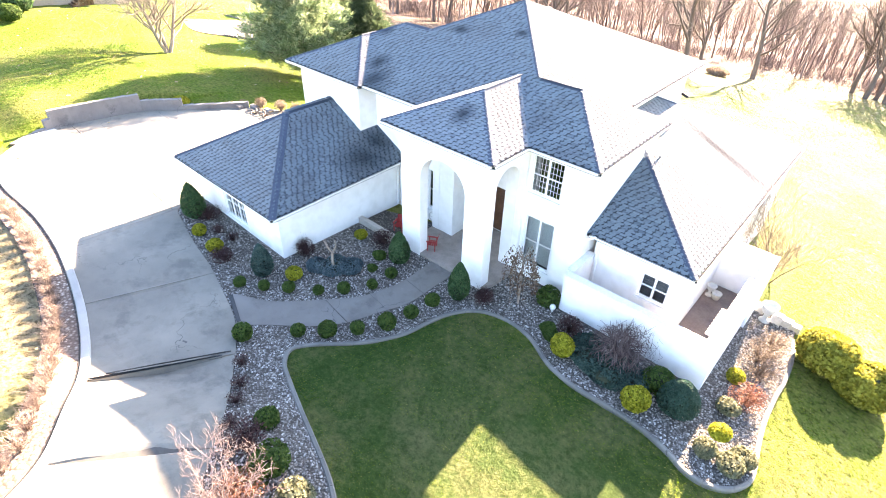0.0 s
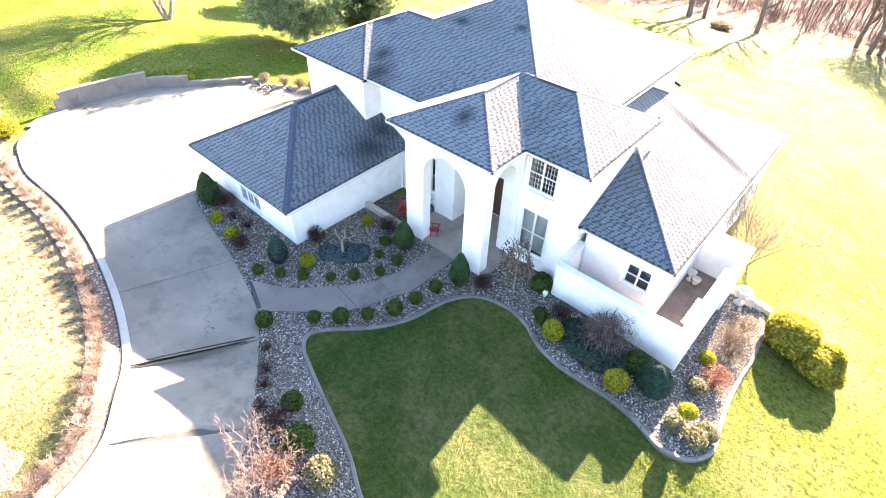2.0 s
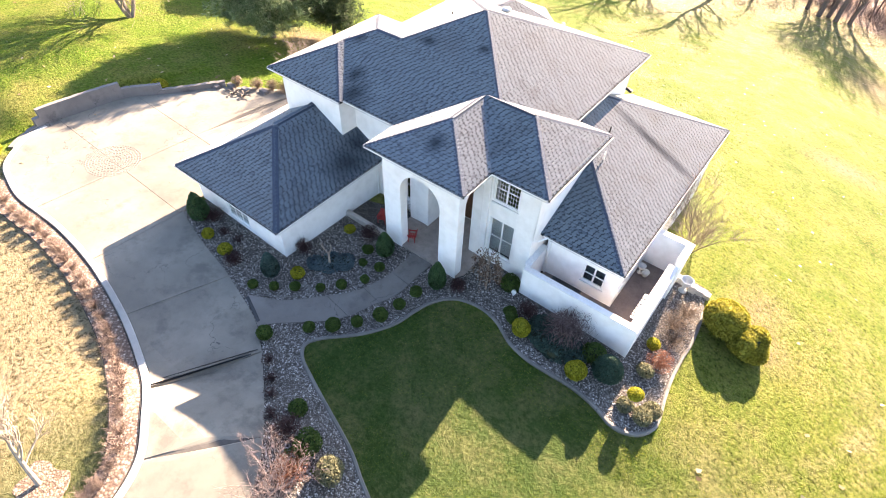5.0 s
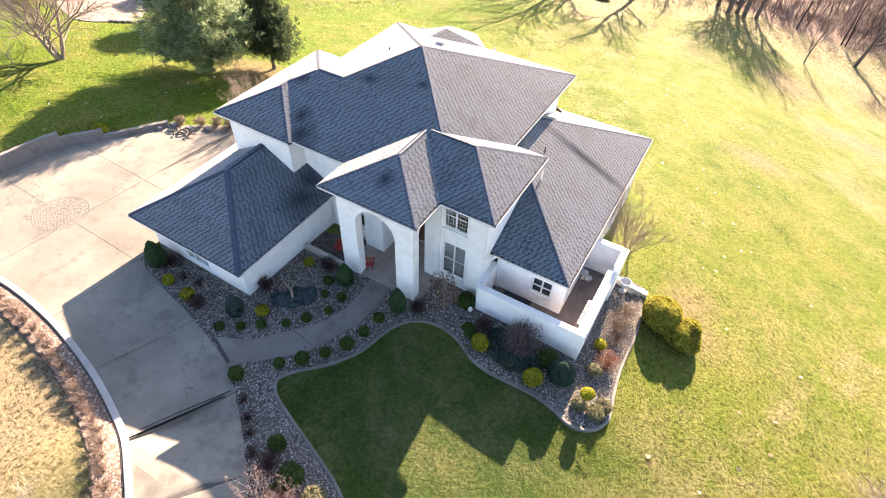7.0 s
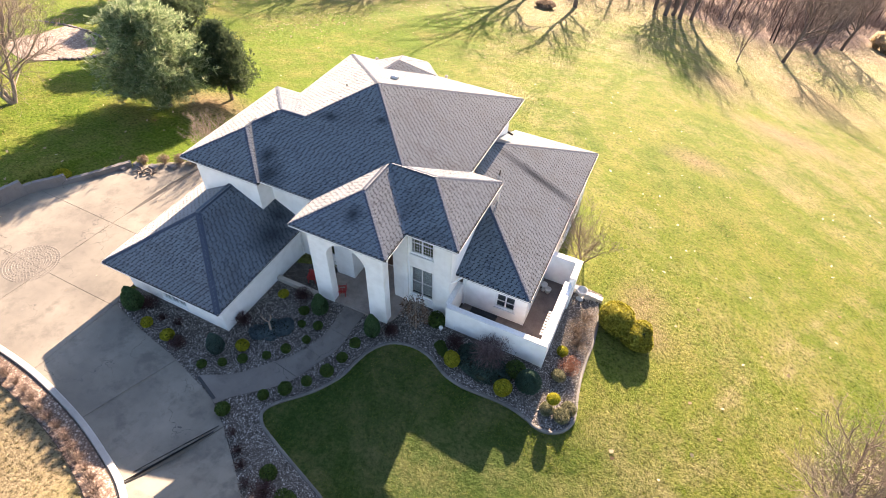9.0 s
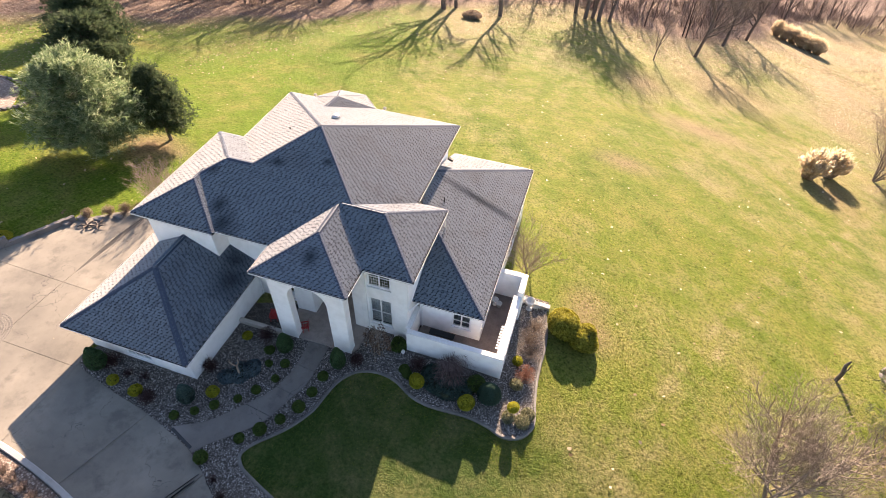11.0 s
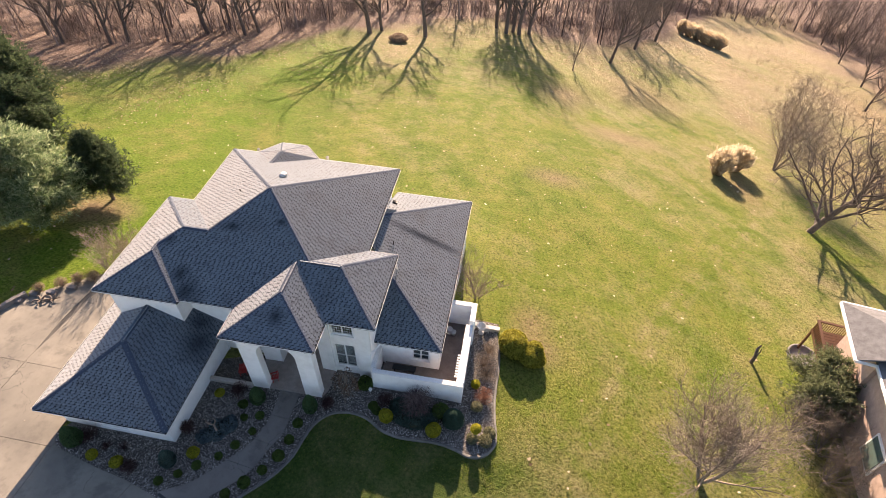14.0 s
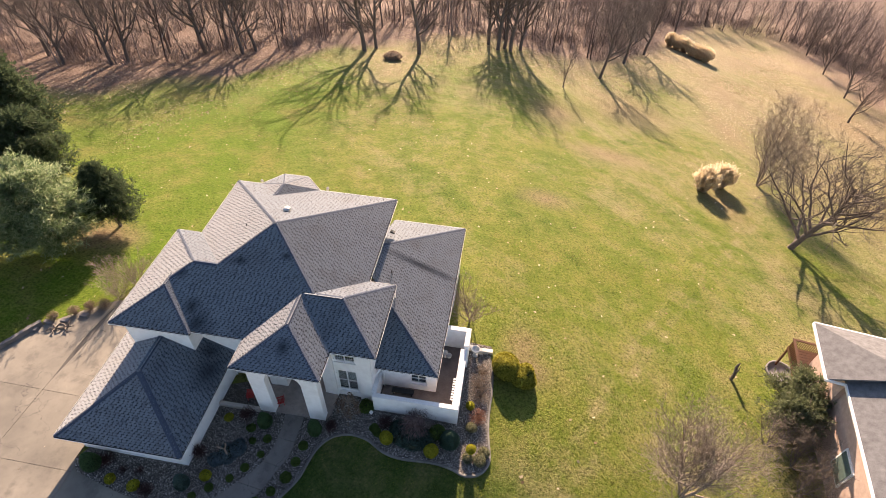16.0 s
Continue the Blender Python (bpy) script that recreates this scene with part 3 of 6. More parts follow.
ROOFS["back_roof"] = [[BA, BT, BAY[0]], [BT, BAY[0], BAY[1]], [BT, BAY[1], BAY[2]], [BT, BAY[2], BAY[3]], [BT, BAY[3], BA]]
ROOF_LABELS = {"main_roof": "large hipped main roof of dark grey asphalt shingles", "gable_roof": "small hipped roof over the projecting upper room", "porch_roof": "hipped porch roof of dark grey asphalt shingles", "garage_roof": "low hipped garage roof of dark grey shingles", "wing_roof": "single-storey lean-to hipped roof of grey shingles", "back_roof": "small hipped roof over the rear bay"}
ROOF_OBS = {}
for name, faces in ROOFS.items():
    for number, f in enumerate(faces):
        bm = bmesh.new()
        roof_face(f, bm)
        bmesh.ops.recalc_face_normals(bm, faces=bm.faces)
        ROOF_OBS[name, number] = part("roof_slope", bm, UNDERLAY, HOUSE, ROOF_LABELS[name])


def wall_run(a, b, z0, z1, thick=0.25, holes=()):
    """A wall from a to b in plan, its outer face on that line and its thickness to the left, with square openings (u0, u1, z0, z1)."""
    bm = bmesh.new()
    d = Vector((b[0] - a[0], b[1] - a[1], 0))
    length = d.length
    d.normalize()
    n = Vector((-d.y, d.x, 0))
    us = sorted({0.0, length, *(u for h in holes for u in h[:2])})
    zs = sorted({z0, z1, *(z for h in holes for z in h[2:])})
    for u0, u1 in zip(us, us[1:]):
        for w0, w1 in zip(zs, zs[1:]):
            um, zm = (u0 + u1) / 2, (w0 + w1) / 2
            if any(h[0] < um < h[1] and h[2] < zm < h[3] for h in holes):
                continue
            vs = add_box(bm, (u0, 0, w0), (u1, thick, w1))
            for v in vs:
                x, y, z = v.co
                v.co = Vector((a[0], a[1], 0)) + d * x + n * y + Vector((0, 0, z))
    bmesh.ops.remove_doubles(bm, verts=bm.verts, dist=0.0005)
    bmesh.ops.recalc_face_normals(bm, faces=bm.faces)
    return bm


def wall(a, b, z0, z1, holes=(), thick=0.25, trim=True, label="", mat=None):
    """Walls go round anticlockwise; each begins where the one before it ends its thickness."""
    if trim:
        d = Vector((b[0] - a[0], b[1] - a[1]))
        s = thick / d.length
        a = (a[0] + s * (b[0] - a[0]), a[1] + s * (b[1] - a[1]))
        holes = [(h[0] - thick, h[1] - thick, *h[2:]) for h in holes]
    return part("wall", wall_run(a, b, z0, z1, thick, holes), mat or STUCCO, HOUSE, label)


LOW, TOP = -0.6, 6.38
wall((-15.2, -3.82), (-8.2, -3.82), LOW, 2.85, [(2.4, 4.2, 0.5, 2.2)])
wall((-8.2, -3.82), (-8.2, 3.35), LOW, 2.85)
wall((-15.2, 9.0), (-15.2, -3.82), LOW, 2.85, [(0.9, 5.8, -0.1, 2.25), (7.0, 11.9, -0.1, 2.25)])
wall((-14.05, 2.25), (-9.65, 2.25), 2.4, TOP)
wall((-9.65, 2.25), (-9.65, 3.35), 2.4, TOP)
wall((-9.65, 3.35), (-4.88, 3.35), LOW, TOP, [(3.5, 4.3, 0.55, 2.75)], trim=False)
wall((-14.05, 10.2), (-14.05, 2.25), -1.5, TOP)
wall((-4.88, 2.75), (-4.0, 2.75), LOW, TOP, trim=False)
wall((-4.88, 3.35), (-4.88, 3.0), LOW, TOP, trim=False, thick=0.2)
wall((-4.0, 2.75), (-4.0, 4.7), LOW, TOP)
wall((-4.25, 4.7), (-1.2, 4.7), LOW, TOP, [(0.95, 2.15, 0.1, 2.45)], trim=False)
wall((-1.2, 4.95), (-1.2, 2.75), LOW, TOP, trim=False)
wall((-0.95, 2.75), (-0.3, 2.75), LOW, TOP, trim=False)
wall((-0.3, 2.92), (1.36, 2.92), LOW, TOP, [(0.10, 1.56, 0.55, 3.02), (0.10, 1.56, 4.05, 5.75)], trim=False)
wall((1.36, 2.75), (2.3, 2.75), LOW, TOP, trim=False)
wall((2.3, 2.75), (2.3, 7.65), LOW, TOP)
wall((2.05, 7.65), (0.36, 7.65), LOW, TOP, trim=False)
wall((0.36, 7.9), (0.36, 16.8), LOW, TOP, trim=False)
wall((0.36, 16.8), (-12.1, 16.8), -4, TOP)
wall((-12.1, 16.8), (-12.1, 10.2), -4, TOP)
wall((-12.35, 10.2), (-14.05, 10.2), -4, TOP, trim=False)
wall((-6.1, 16.83), (-7.4, 18.4), -4, TOP, trim=False)
wall((-7.4, 18.4), (-9.0, 18.4), -4, TOP)
wall((-9.0, 18.4), (-10.1, 16.83), -4, TOP)
wall((2.55, 4.2), (6.5, 4.2), LOW, 2.95, [(2.08, 3.3, 0.64, 1.86)], trim=False)
wall((6.5, 4.2), (6.5, 18.1), -4, 2.95, [(0.45, 1.05, 0.74, 1.82), (8.9, 10.9, -1.2, 1.7)])
wall((6.5, 18.1), (0.36, 18.1), -4, 2.95)


# porch: two piers with round arches
def arched(a, b, z0, z1, u0, u1, spring, thick):
    """A wall from a to b with a round-headed opening from u0 to u1."""
    d = Vector((b[0] - a[0], b[1] - a[1], 0))
    length = d.length
    d.normalize()
    n = Vector((-d.y, d.x, 0))
    c, r = (u0 + u1) / 2, (u1 - u0) / 2
    arc = [(c + r * math.cos(t), spring + r * math.sin(t)) for t in np.linspace(0, math.pi, 25)]
    bm = bmesh.new()
    at = lambda u, w, z: bm.verts.new(Vector((a[0], a[1], z)) + d * u + n * w)
    strips = [[(0, z0), (u0, z0), (u0, spring), (0, spring)], [(u1, z0), (length, z0), (length, spring), (u1, spring)]]
    tops = [(length, spring)] + [(u, z1) for u in np.linspace(length, 0, 23)] + [(0, spring)]
    pairs = [(arc[k], arc[k + 1], tops[k + 1], tops[k]) for k in range(24)]
    for q in strips + [list(p) for p in pairs]:
        lo, hi = [at(u, 0, z) for u, z in q], [at(u, thick, z) for u, z in q]
        bm.faces.new(lo), bm.faces.new(hi[::-1])
        for k in range(4):
            bm.faces.new((lo[k], hi[k], hi[(k + 1) % 4], lo[(k + 1) % 4]))
    bmesh.ops.remove_doubles(bm, verts=bm.verts, dist=0.0005)
    faces = {}
    for f in bm.faces:
        faces.setdefault(tuple(sorted(v.index for v in f.verts)), []).append(f)
    bmesh.ops.delete(bm, geom=[f for fs in faces.values() if len(fs) > 1 for f in fs], context="FACES_ONLY")
    bmesh.ops.recalc_face_normals(bm, faces=bm.faces)
    return bm


part("arch", arched((-5.25, 0.7), (-0.6, 0.7), LOW, TOP, 1.1, 3.55, 4.0, 0.5), STUCCO, HOUSE, "white porch wall with a tall round arch")
part("arch", arched((-0.6, 1.2), (-0.6, 2.75), LOW, TOP, 0.0 + 0.02, 1.53, 4.57, 0.4), STUCCO, HOUSE, "narrow round-arched side opening of the porch")
part("arch", arched((-5.25, 2.75), (-5.25, 1.2), LOW, TOP, 0.02, 1.53, 4.57, 0.4), STUCCO, HOUSE, "narrow round-arched side opening of the porch")
part("porch_floor", prism([(-5.25, 0.72), (-0.62, 0.72), (-0.35, 1.2), (-0.3, 2.7), (-1.2, 2.75), (-1.2, 4.7), (-4.0, 4.7), (-4.0, 2.75), (-5.25, 2.75)], -0.2, 0.1), plain("porch paving", (0.30, 0.25, 0.22), 0.7, vary=0.2, scale=3), HOUSE, "brown-grey paved porch floor")
part("porch_ceiling", box((-5.2, 0.75, 6.24), (-0.65, 3.4, 6.3)), WHITE, HOUSE)


# windows and doors
CURTAIN = plain("pale blind", (0.55, 0.56, 0.56), 0.8)
# for a sheet added behind the glass, coloured like the grey the panes show
PANE_BACKING = plain("slate grey pane backing", (0.13, 0.145, 0.165), 0.8, vary=0.15, scale=3)
WOOD = plain("dark stained wood", (0.10, 0.045, 0.022), 0.45, vary=0.3, scale=5)


def window(corner, angle, w, h, sashes=2, grid=(1, 2), depth=0.1, blind=False, parent=None, cloth=None):
    """A window whose lower left outer corner is given; angle turns its width from +x."""
    m = pose(*corner, 0, 0, angle)
    owner = parent or HOUSE

    def piece(name, boxes, mat, holder, label="", bevel=0.0):
        bm = bmesh.new()
        for lo, hi in boxes:
            add_box(bm, lo, hi)
        bm.transform(m)
        return part(name, bm, mat, holder, label)

    f = 0.06
    win = piece("window", [((0, depth - 0.06, 0), (w, depth + 0.04, f)), ((0, depth - 0.06, h - f), (w, depth + 0.04, h)), ((0, depth - 0.06, f), (f, depth + 0.04, h - f)), ((w - f, depth - 0.06, f), (w, depth + 0.04, h - f))], WHITE, owner, "white-framed window with several panes")
    piece("window_sill", [((-0.05, -0.06, -0.07), (w + 0.05, depth, -0.002))], WHITE, win)
    sw = (w - 2 * f) / sashes
    for k in range(sashes):
        x0, x1 = f + k * sw, f + (k + 1) * sw
        z0, z1 = f, h - f
        e = 0.045
        bars = [((x0, depth - 0.03, z0), (x0 + e, depth + 0.02, z1)), ((x1 - e, depth - 0.03, z0), (x1, depth + 0.02, z1)), ((x0 + e, depth - 0.03, z0), (x1 - e, depth + 0.02, z0 + e)), ((x0 + e, depth - 0.03, z1 - e), (x1 - e, depth + 0.02, z1))]
        zm = (z0 + z1) / 2
        if grid[1] > 1:
            bars.append(((x0 + e, depth - 0.035, zm - 0.025), (x1 - e, depth + 0.02, zm + 0.025)))
        piece("sash", bars, WHITE, win)
        nx, ny = grid
        thin = []
        for q in range(1, nx):
            xq = x0 + e + (x1 - x0 - 2 * e) * q / nx
            thin.append(((xq - 0.006, depth - 0.025, z0 + e), (xq + 0.006, depth + 0.012, z1 - e)))
        for q in range(1, ny):
            zq = z0 + e + (z1 - z0 - 2 * e) * q / ny
            if abs(zq - zm) > 0.05:
                thin.append(((x0 + e, depth - 0.022, zq - 0.006), (x1 - e, depth + 0.01, zq + 0.006)))
        for lo, hi in thin:
            piece("muntin", [(lo, hi)], WHITE, win)
        piece("pane", [((x0 + e - 0.01, depth - 0.004, z0 + e - 0.01), (x1 - e + 0.01, depth + 0.004, z1 - e + 0.01))], GLASS, win)
    if blind:
        piece("blind", [((f, depth + 0.12, h * blind), (w - f, depth + 0.13, h - 0.02))], cloth or CURTAIN, win, "slate grey sheet added behind the panes" if cloth else "pale drawn blind")
    return win


window((-0.20, 2.92, 4.05), 0, 1.46, 1.70, 2, (4, 6))
window((-0.20, 2.92, 0.55), 0, 1.46, 2.47, 2, (1, 2), blind=0.05)
window((4.63, 4.2, 0.64), 0, 1.22, 1.22, 2, (1, 2), blind=0.02, cloth=PANE_BACKING)
window((6.5, 4.65, 0.74), 90, 0.6, 1.08, 1, (1, 2))
window((6.5, 13.1, -1.2), 90, 2.0, 2.9, 2, (1, 1))
window((-12.8, -3.82, 0.5), 0, 1.8, 1.7, 3, (2, 4), blind=0.02, cloth=PANE_BACKING)
window((-6.15, 3.35, 0.55), 0, 0.8, 2.2, 1, (1, 2))
door = part("front_door", box((-3.3, 4.74, 0.1), (-2.1, 4.8, 2.45), 0.008), WOOD, HOUSE, "dark wooden front door in the porch recess")
for x0, x1, z0, z1 in ((-3.15, -2.78, 0.3, 1.15), (-2.62, -2.25, 0.3, 1.15), (-3.15, -2.78, 1.3, 2.25), (-2.62, -2.25, 1.3, 2.25)):
    part("door_panel", box((x0, 4.725, z0), (x1, 4.742, z1), 0.006), WOOD, door)
for y0 in (3.1 + 0.1, -3.0 + 0.1):
    gd = part("garage_door", box((-15.14, y0, -0.08), (-15.08, y0 + 4.9, 2.25)), WHITE, HOUSE, "white panelled garage door")
    for k in range(4):
        for q in range(6):
            part("door_panel", box((-15.155, y0 + 0.12 + q * 0.8, 0.05 + k * 0.56), (-15.138, y0 + 0.12 + q * 0.8 + 0.62, 0.05 + k * 0.56 + 0.42), 0.006), WHITE, gd)

# gutters, downpipes, vents
def gutter(a, b, z):
    d = Vector((b[0] - a[0], b[1] - a[1], 0)).normalized()
    o = Vector((d.y, -d.x, 0))
    prof = [(-0.01, -0.05), (-0.01, -0.16), (0.06, -0.16), (0.095, -0.09), (0.095, -0.03), (0.083, -0.03), (0.083, -0.085), (0.055, -0.148), (0.002, -0.148), (0.002, -0.05)]
    bm = bmesh.new()
    rings = [[bm.verts.new(Vector((p[0], p[1], z + u)) + o * s) for s, u in prof] for p in (a, b)]
    n = len(prof)
    for k in range(n):
        bm.faces.new((rings[0][k], rings[1][k], rings[1][(k + 1) % n], rings[0][(k + 1) % n]))
    bm.faces.new(rings[0]), bm.faces.new(rings[1][::-1])
    bmesh.ops.recalc_face_normals(bm, faces=bm.faces)
    gut = part("gutter", bm, WHITE, HOUSE, "white metal eaves gutter")
    # near-black strip added in the trough, standing for the shade inside it
    bed = bmesh.new()
    corners = [Vector((p[0], p[1], z + u)) + o * s for u in (-0.14, -0.065) for p, s in ((a, 0.004), (a, 0.078), (b, 0.078), (b, 0.004))]
    vs = [bed.verts.new(c) for c in corners]
    for q in ((0, 1, 2, 3), (4, 5, 6, 7), (0, 1, 5, 4), (1, 2, 6, 5), (2, 3, 7, 6), (3, 0, 4, 7)):
        bed.faces.new([vs[k] for k in q])
    bmesh.ops.recalc_face_normals(bed, faces=bed.faces)
    part("gutter_litter", bed, UNDERLAY, gut, "dark strip drawn as the shade inside the gutter")


for a, b, z in (((-15.8, -4.39), (-7.6, -4.39), ZG), ((-7.6, -4.39), (-7.6, 3.2), ZG), ((-15.8, 8.0), (-15.8, -4.39), ZG), ((-14.6, 1.85), (-9.1, 1.85), ZE), ((-9.1, 2.13), (-5.7, 2.13), ZE), ((-5.6, 0), (0, 0), ZE), ((0, 0), (0, 2.05), ZE), ((-5.6, 2.1), (-5.6, 0), ZE), ((0.1, 2.13), (2.9, 2.13), ZE), ((2.9, 2.13), (2.9, 8.2), ZE), ((2.9, 8.2), (1.0, 8.2), ZE), ((0.96, 8.3), (0.96, 17.35), ZE), ((0.96, 17.35), (-5.6, 17.35), ZE), (BAY[3][:2], BAY[2][:2], ZE), (BAY[2][:2], BAY[1][:2], ZE), (BAY[1][:2], BAY[0][:2], ZE), ((-10.6, 17.35), (-12.68, 17.35), ZE), ((-12.68, 17.35), (-12.68, 10.9), ZE), ((-12.7, 10.8), (-14.6, 10.8), ZE), ((-14.6, 10.8), (-14.6, 1.85), ZE), ((2.45, 3.64), (6.65, 3.64), ZW), ((6.65, 3.64), (6.65, 18.67), ZW), ((6.65, 18.67), (0.5, 18.67), ZW)):
    gutter(a, b, z)


class Tubes:
    """Collects round limbs, pipes and stems as arrays of vertices and quads."""

    def __init__(self):
        self.v, self.f, self.n = [], [], 0

    def add(self, pts, radii, sides=6):
        pts = np.asarray(pts, float)
        m = len(pts)
        t = np.gradient(pts, axis=0)
        t /= np.linalg.norm(t, axis=1, keepdims=True) + 1e-9
        mean = t.mean(0)
        ref = np.array((1.0, 0, 0)) if abs(mean[0]) < 0.6 * np.linalg.norm(mean) else np.array((0, 1.0, 0))
        u = np.cross(t, ref)
        u /= np.linalg.norm(u, axis=1, keepdims=True) + 1e-9
        w = np.cross(t, u)
        ang = np.arange(sides) * 2 * math.pi / sides
        r = np.broadcast_to(np.asarray(radii, float), (m,))[:, None, None]
        ring = pts[:, None] + r * (u[:, None] * np.cos(ang)[None, :, None] + w[:, None] * np.sin(ang)[None, :, None])
        self.v.append(ring.reshape(-1, 3))
        k = np.arange(m - 1)[:, None] * sides
        j = np.arange(sides)[None]
        j2 = (j + 1) % sides
        self.f.append((np.stack([k + j, k + j2, k + sides + j2, k + sides + j], -1).reshape(-1, 4) + self.n))
        self.n += m * sides
        return self

    def arrays(self):
        return np.concatenate(self.v), np.concatenate(self.f)


def mesh_part(name, arrays, mat, parent=None, label="", smooth=False):
    """Links arrays of vertices and quads as one mesh object, quickly."""
    v, f = arrays
    me = bpy.data.meshes.new(name)
    me.vertices.add(len(v))
    me.vertices.foreach_set("co", np.ascontiguousarray(v, np.float32).ravel())
    me.loops.add(f.size)
    me.loops.foreach_set("vertex_index", np.ascontiguousarray(f, np.int32).ravel())
    me.polygons.add(len(f))
    me.polygons.foreach_set("loop_start", np.arange(len(f), dtype=np.int32) * f.shape[1])
    me.polygons.foreach_set("loop_total", np.full(len(f), f.shape[1], np.int32))
    if smooth:
        me.polygons.foreach_set("use_smooth", np.ones(len(f), bool))
    me.update(calc_edges=True)
    me.materials.append(mat)
    ob = new(name, me)
    if parent is not None:
        ob.parent = parent
        ob.matrix_parent_inverse = parent.matrix_world.inverted()
    if label:
        tagged(ob, label)
    return ob


def pipe(name, pts, r, mat, parent, label="", sides=8):
    return mesh_part(name, Tubes().add(pts, r, sides).arrays(), mat, parent, label, True)


pipe("downspout", [(-8.1, 3.2, 2.6), (-8.08, 3.2, 2.4), (-8.12, 3.2, 0.2), (-8.02, 3.05, 0.05)], 0.05, WHITE, HOUSE, "white downpipe in the corner")
pipe("downspout", [(2.72, 2.2, 6.2), (2.42, 2.65, 5.9), (2.38, 2.68, 5.7), (2.38, 2.68, 3.1), (2.5, 2.9, 2.95), (2.75, 3.5, 2.92)], 0.045, WHITE, HOUSE, "white downpipe in the corner")
pipe("downspout", [(2.75, 3.7, 2.72), (2.75, 4.05, 2.5), (2.75, 4.12, 2.3), (2.75, 4.12, -0.1)], 0.045, WHITE, HOUSE, "white downpipe in the corner")
pipe("downspout", [(-5.55, 2.0, 6.2), (-5.9, 3.1, 5.9), (-6.0, 3.26, 5.6), (-6.2, 3.26, 4.0), (-6.6, 3.1, 3.3), (-7.1, 2.95, 3.05)], 0.045, WHITE, HOUSE, "white downpipe ending on the garage roof")
for x, y, z, h in ((-8.45, 10.3, 7.9, 0.5), (-8.15, 10.95, 7.95, 0.45), (2.75, 8.5, 4.4, 0.75), (2.05, 10.5, 4.9, 0.4)):
    pipe("vent_pipe", [(x, y, z), (x, y, z + h * 0.6), (x, y, z + h)], 0.04, DARKMETAL if h < 0.6 else WHITE, HOUSE, "slim roof vent pipe")
bm = bmesh.new()
bmesh.ops.create_cone(bm, segments=20, cap_ends=True, radius1=0.16, radius2=0.16, depth=0.3, matrix=Matrix.Translation((-6.1, 12.2, 8.45)))
bmesh.ops.create_cone(bm, segments=20, cap_ends=True, radius1=0.30, radius2=0.22, depth=0.14, matrix=Matrix.Translation((-6.1, 12.2, 8.62)))
part("roof_vent", bm, plain("weathered aluminium", (0.55, 0.53, 0.50), 0.4, 0.5), HOUSE, "round mushroom-shaped metal roof vent", True)
bm = box((-0.2, -0.2, 0), (0.2, 0.2, 0.14), 0.03)
bm.transform(pose(1.2, 14.5, 5.32, -18, 18, 0))
part("roof_vent", bm, DARKMETAL, HOUSE, "low dark box vent")
POST_GREY = plain("weathered grey post", (0.28, 0.27, 0.26), 0.7)
for x, y in ((-10.95, 18.0), (-5.16, 18.05)):
    pipe("post", [(x, y, 1.0), (x, y, 3.0), (x, y, 6.0)], 0.06, POST_GREY, HOUSE, "grey post with a round finial at the rear")
    bm = bmesh.new()
    bmesh.ops.create_icosphere(bm, subdivisions=2, radius=0.14, matrix=Matrix.Translation((x, y, 6.1)))
    part("finial", bm, POST_GREY, HOUSE, "", True)

# courtyard
COPING = plain("white painted coping brick", (0.76, 0.755, 0.74), 0.7, vary=0.1, scale=9)
def garden_wall(a, b, z0, z1, thick, name="courtyard_wall"):
    ob = part(name, wall_run(a, b, z0, z1, thick), STUCCO, HOUSE, "white painted masonry courtyard wall")
    d = Vector((b[0] - a[0], b[1] - a[1], 0))
    n = int(d.length / 0.085)
    d.normalize()
    ang = math.degrees(math.atan2(d.y, d.x))
    bm = bmesh.new()
    for k in range(n):
        vs = add_box(bm, (0.004, -0.02, 0), (0.078, thick + 0.02, 0.065 + 0.006 * ((k * 7) % 3)))
        bmesh.ops.transform(bm, verts=vs, matrix=pose(a[0] + d.x * k * 0.085, a[1] + d.y * k * 0.085, z1, 0, 0, ang))
    tagged(part("coping", bm, COPING, ob, "rowlock brick coping painted white"), kind="stuff")


garden_wall((2.45, 2.1), (8.35, 2.1), -0.9, 1.64, 0.28)
garden_wall((8.35, 2.38), (8.35, 7.0), -1.2, 1.64, 0.44)
garden_wall((2.31, 4.18), (2.31, 2.4), -0.4, 1.64, 0.28)
garden_wall((8.45, 7.0), (8.45, 8.62), -1.6, 2.05, 0.32)
garden_wall((8.13, 8.62), (6.51, 8.62), -1.6, 2.05, 0.32)
part("courtyard_floor", prism([(2.7, 2.3), (8.1, 2.3), (8.1, 8.4), (6.45, 8.4), (6.45, 4.25), (2.7, 4.25)], -0.5, -0.12), plain("court paving", (0.19, 0.15, 0.13), 0.85, vary=0.25, scale=1.5), HOUSE, "brown stained courtyard paving")
for k in range(9):
    part("louvre", box((7.70, 2.80 + k * 0.2, 1.56), (7.905, 2.88 + k * 0.2, 1.64)), COPING, HOUSE)
part("recess_wall", box((-8.2, 0.52, -0.3), (-5.26, 0.78, 0.32), 0.02), plain("buff stone", (0.45, 0.41, 0.36), 0.85), HOUSE, "low buff stone planter wall beside the porch")


# shingles
def face_axes(pts):
    """The course direction, the way up the slope and the normal of a roof face."""
    n = Vector((0, 0, 0))
    for a, b in zip(pts, pts[1:] + pts[:1]):
        n += Vector(a).cross(Vector(b))
    n.normalize()
    if n.z < 0:
        n = -n
    u = Vector((-n.y, n.x, 0)).normalized()
    v = n.cross(u).normalized()
    return u, v if v.z > 0 else -v, n


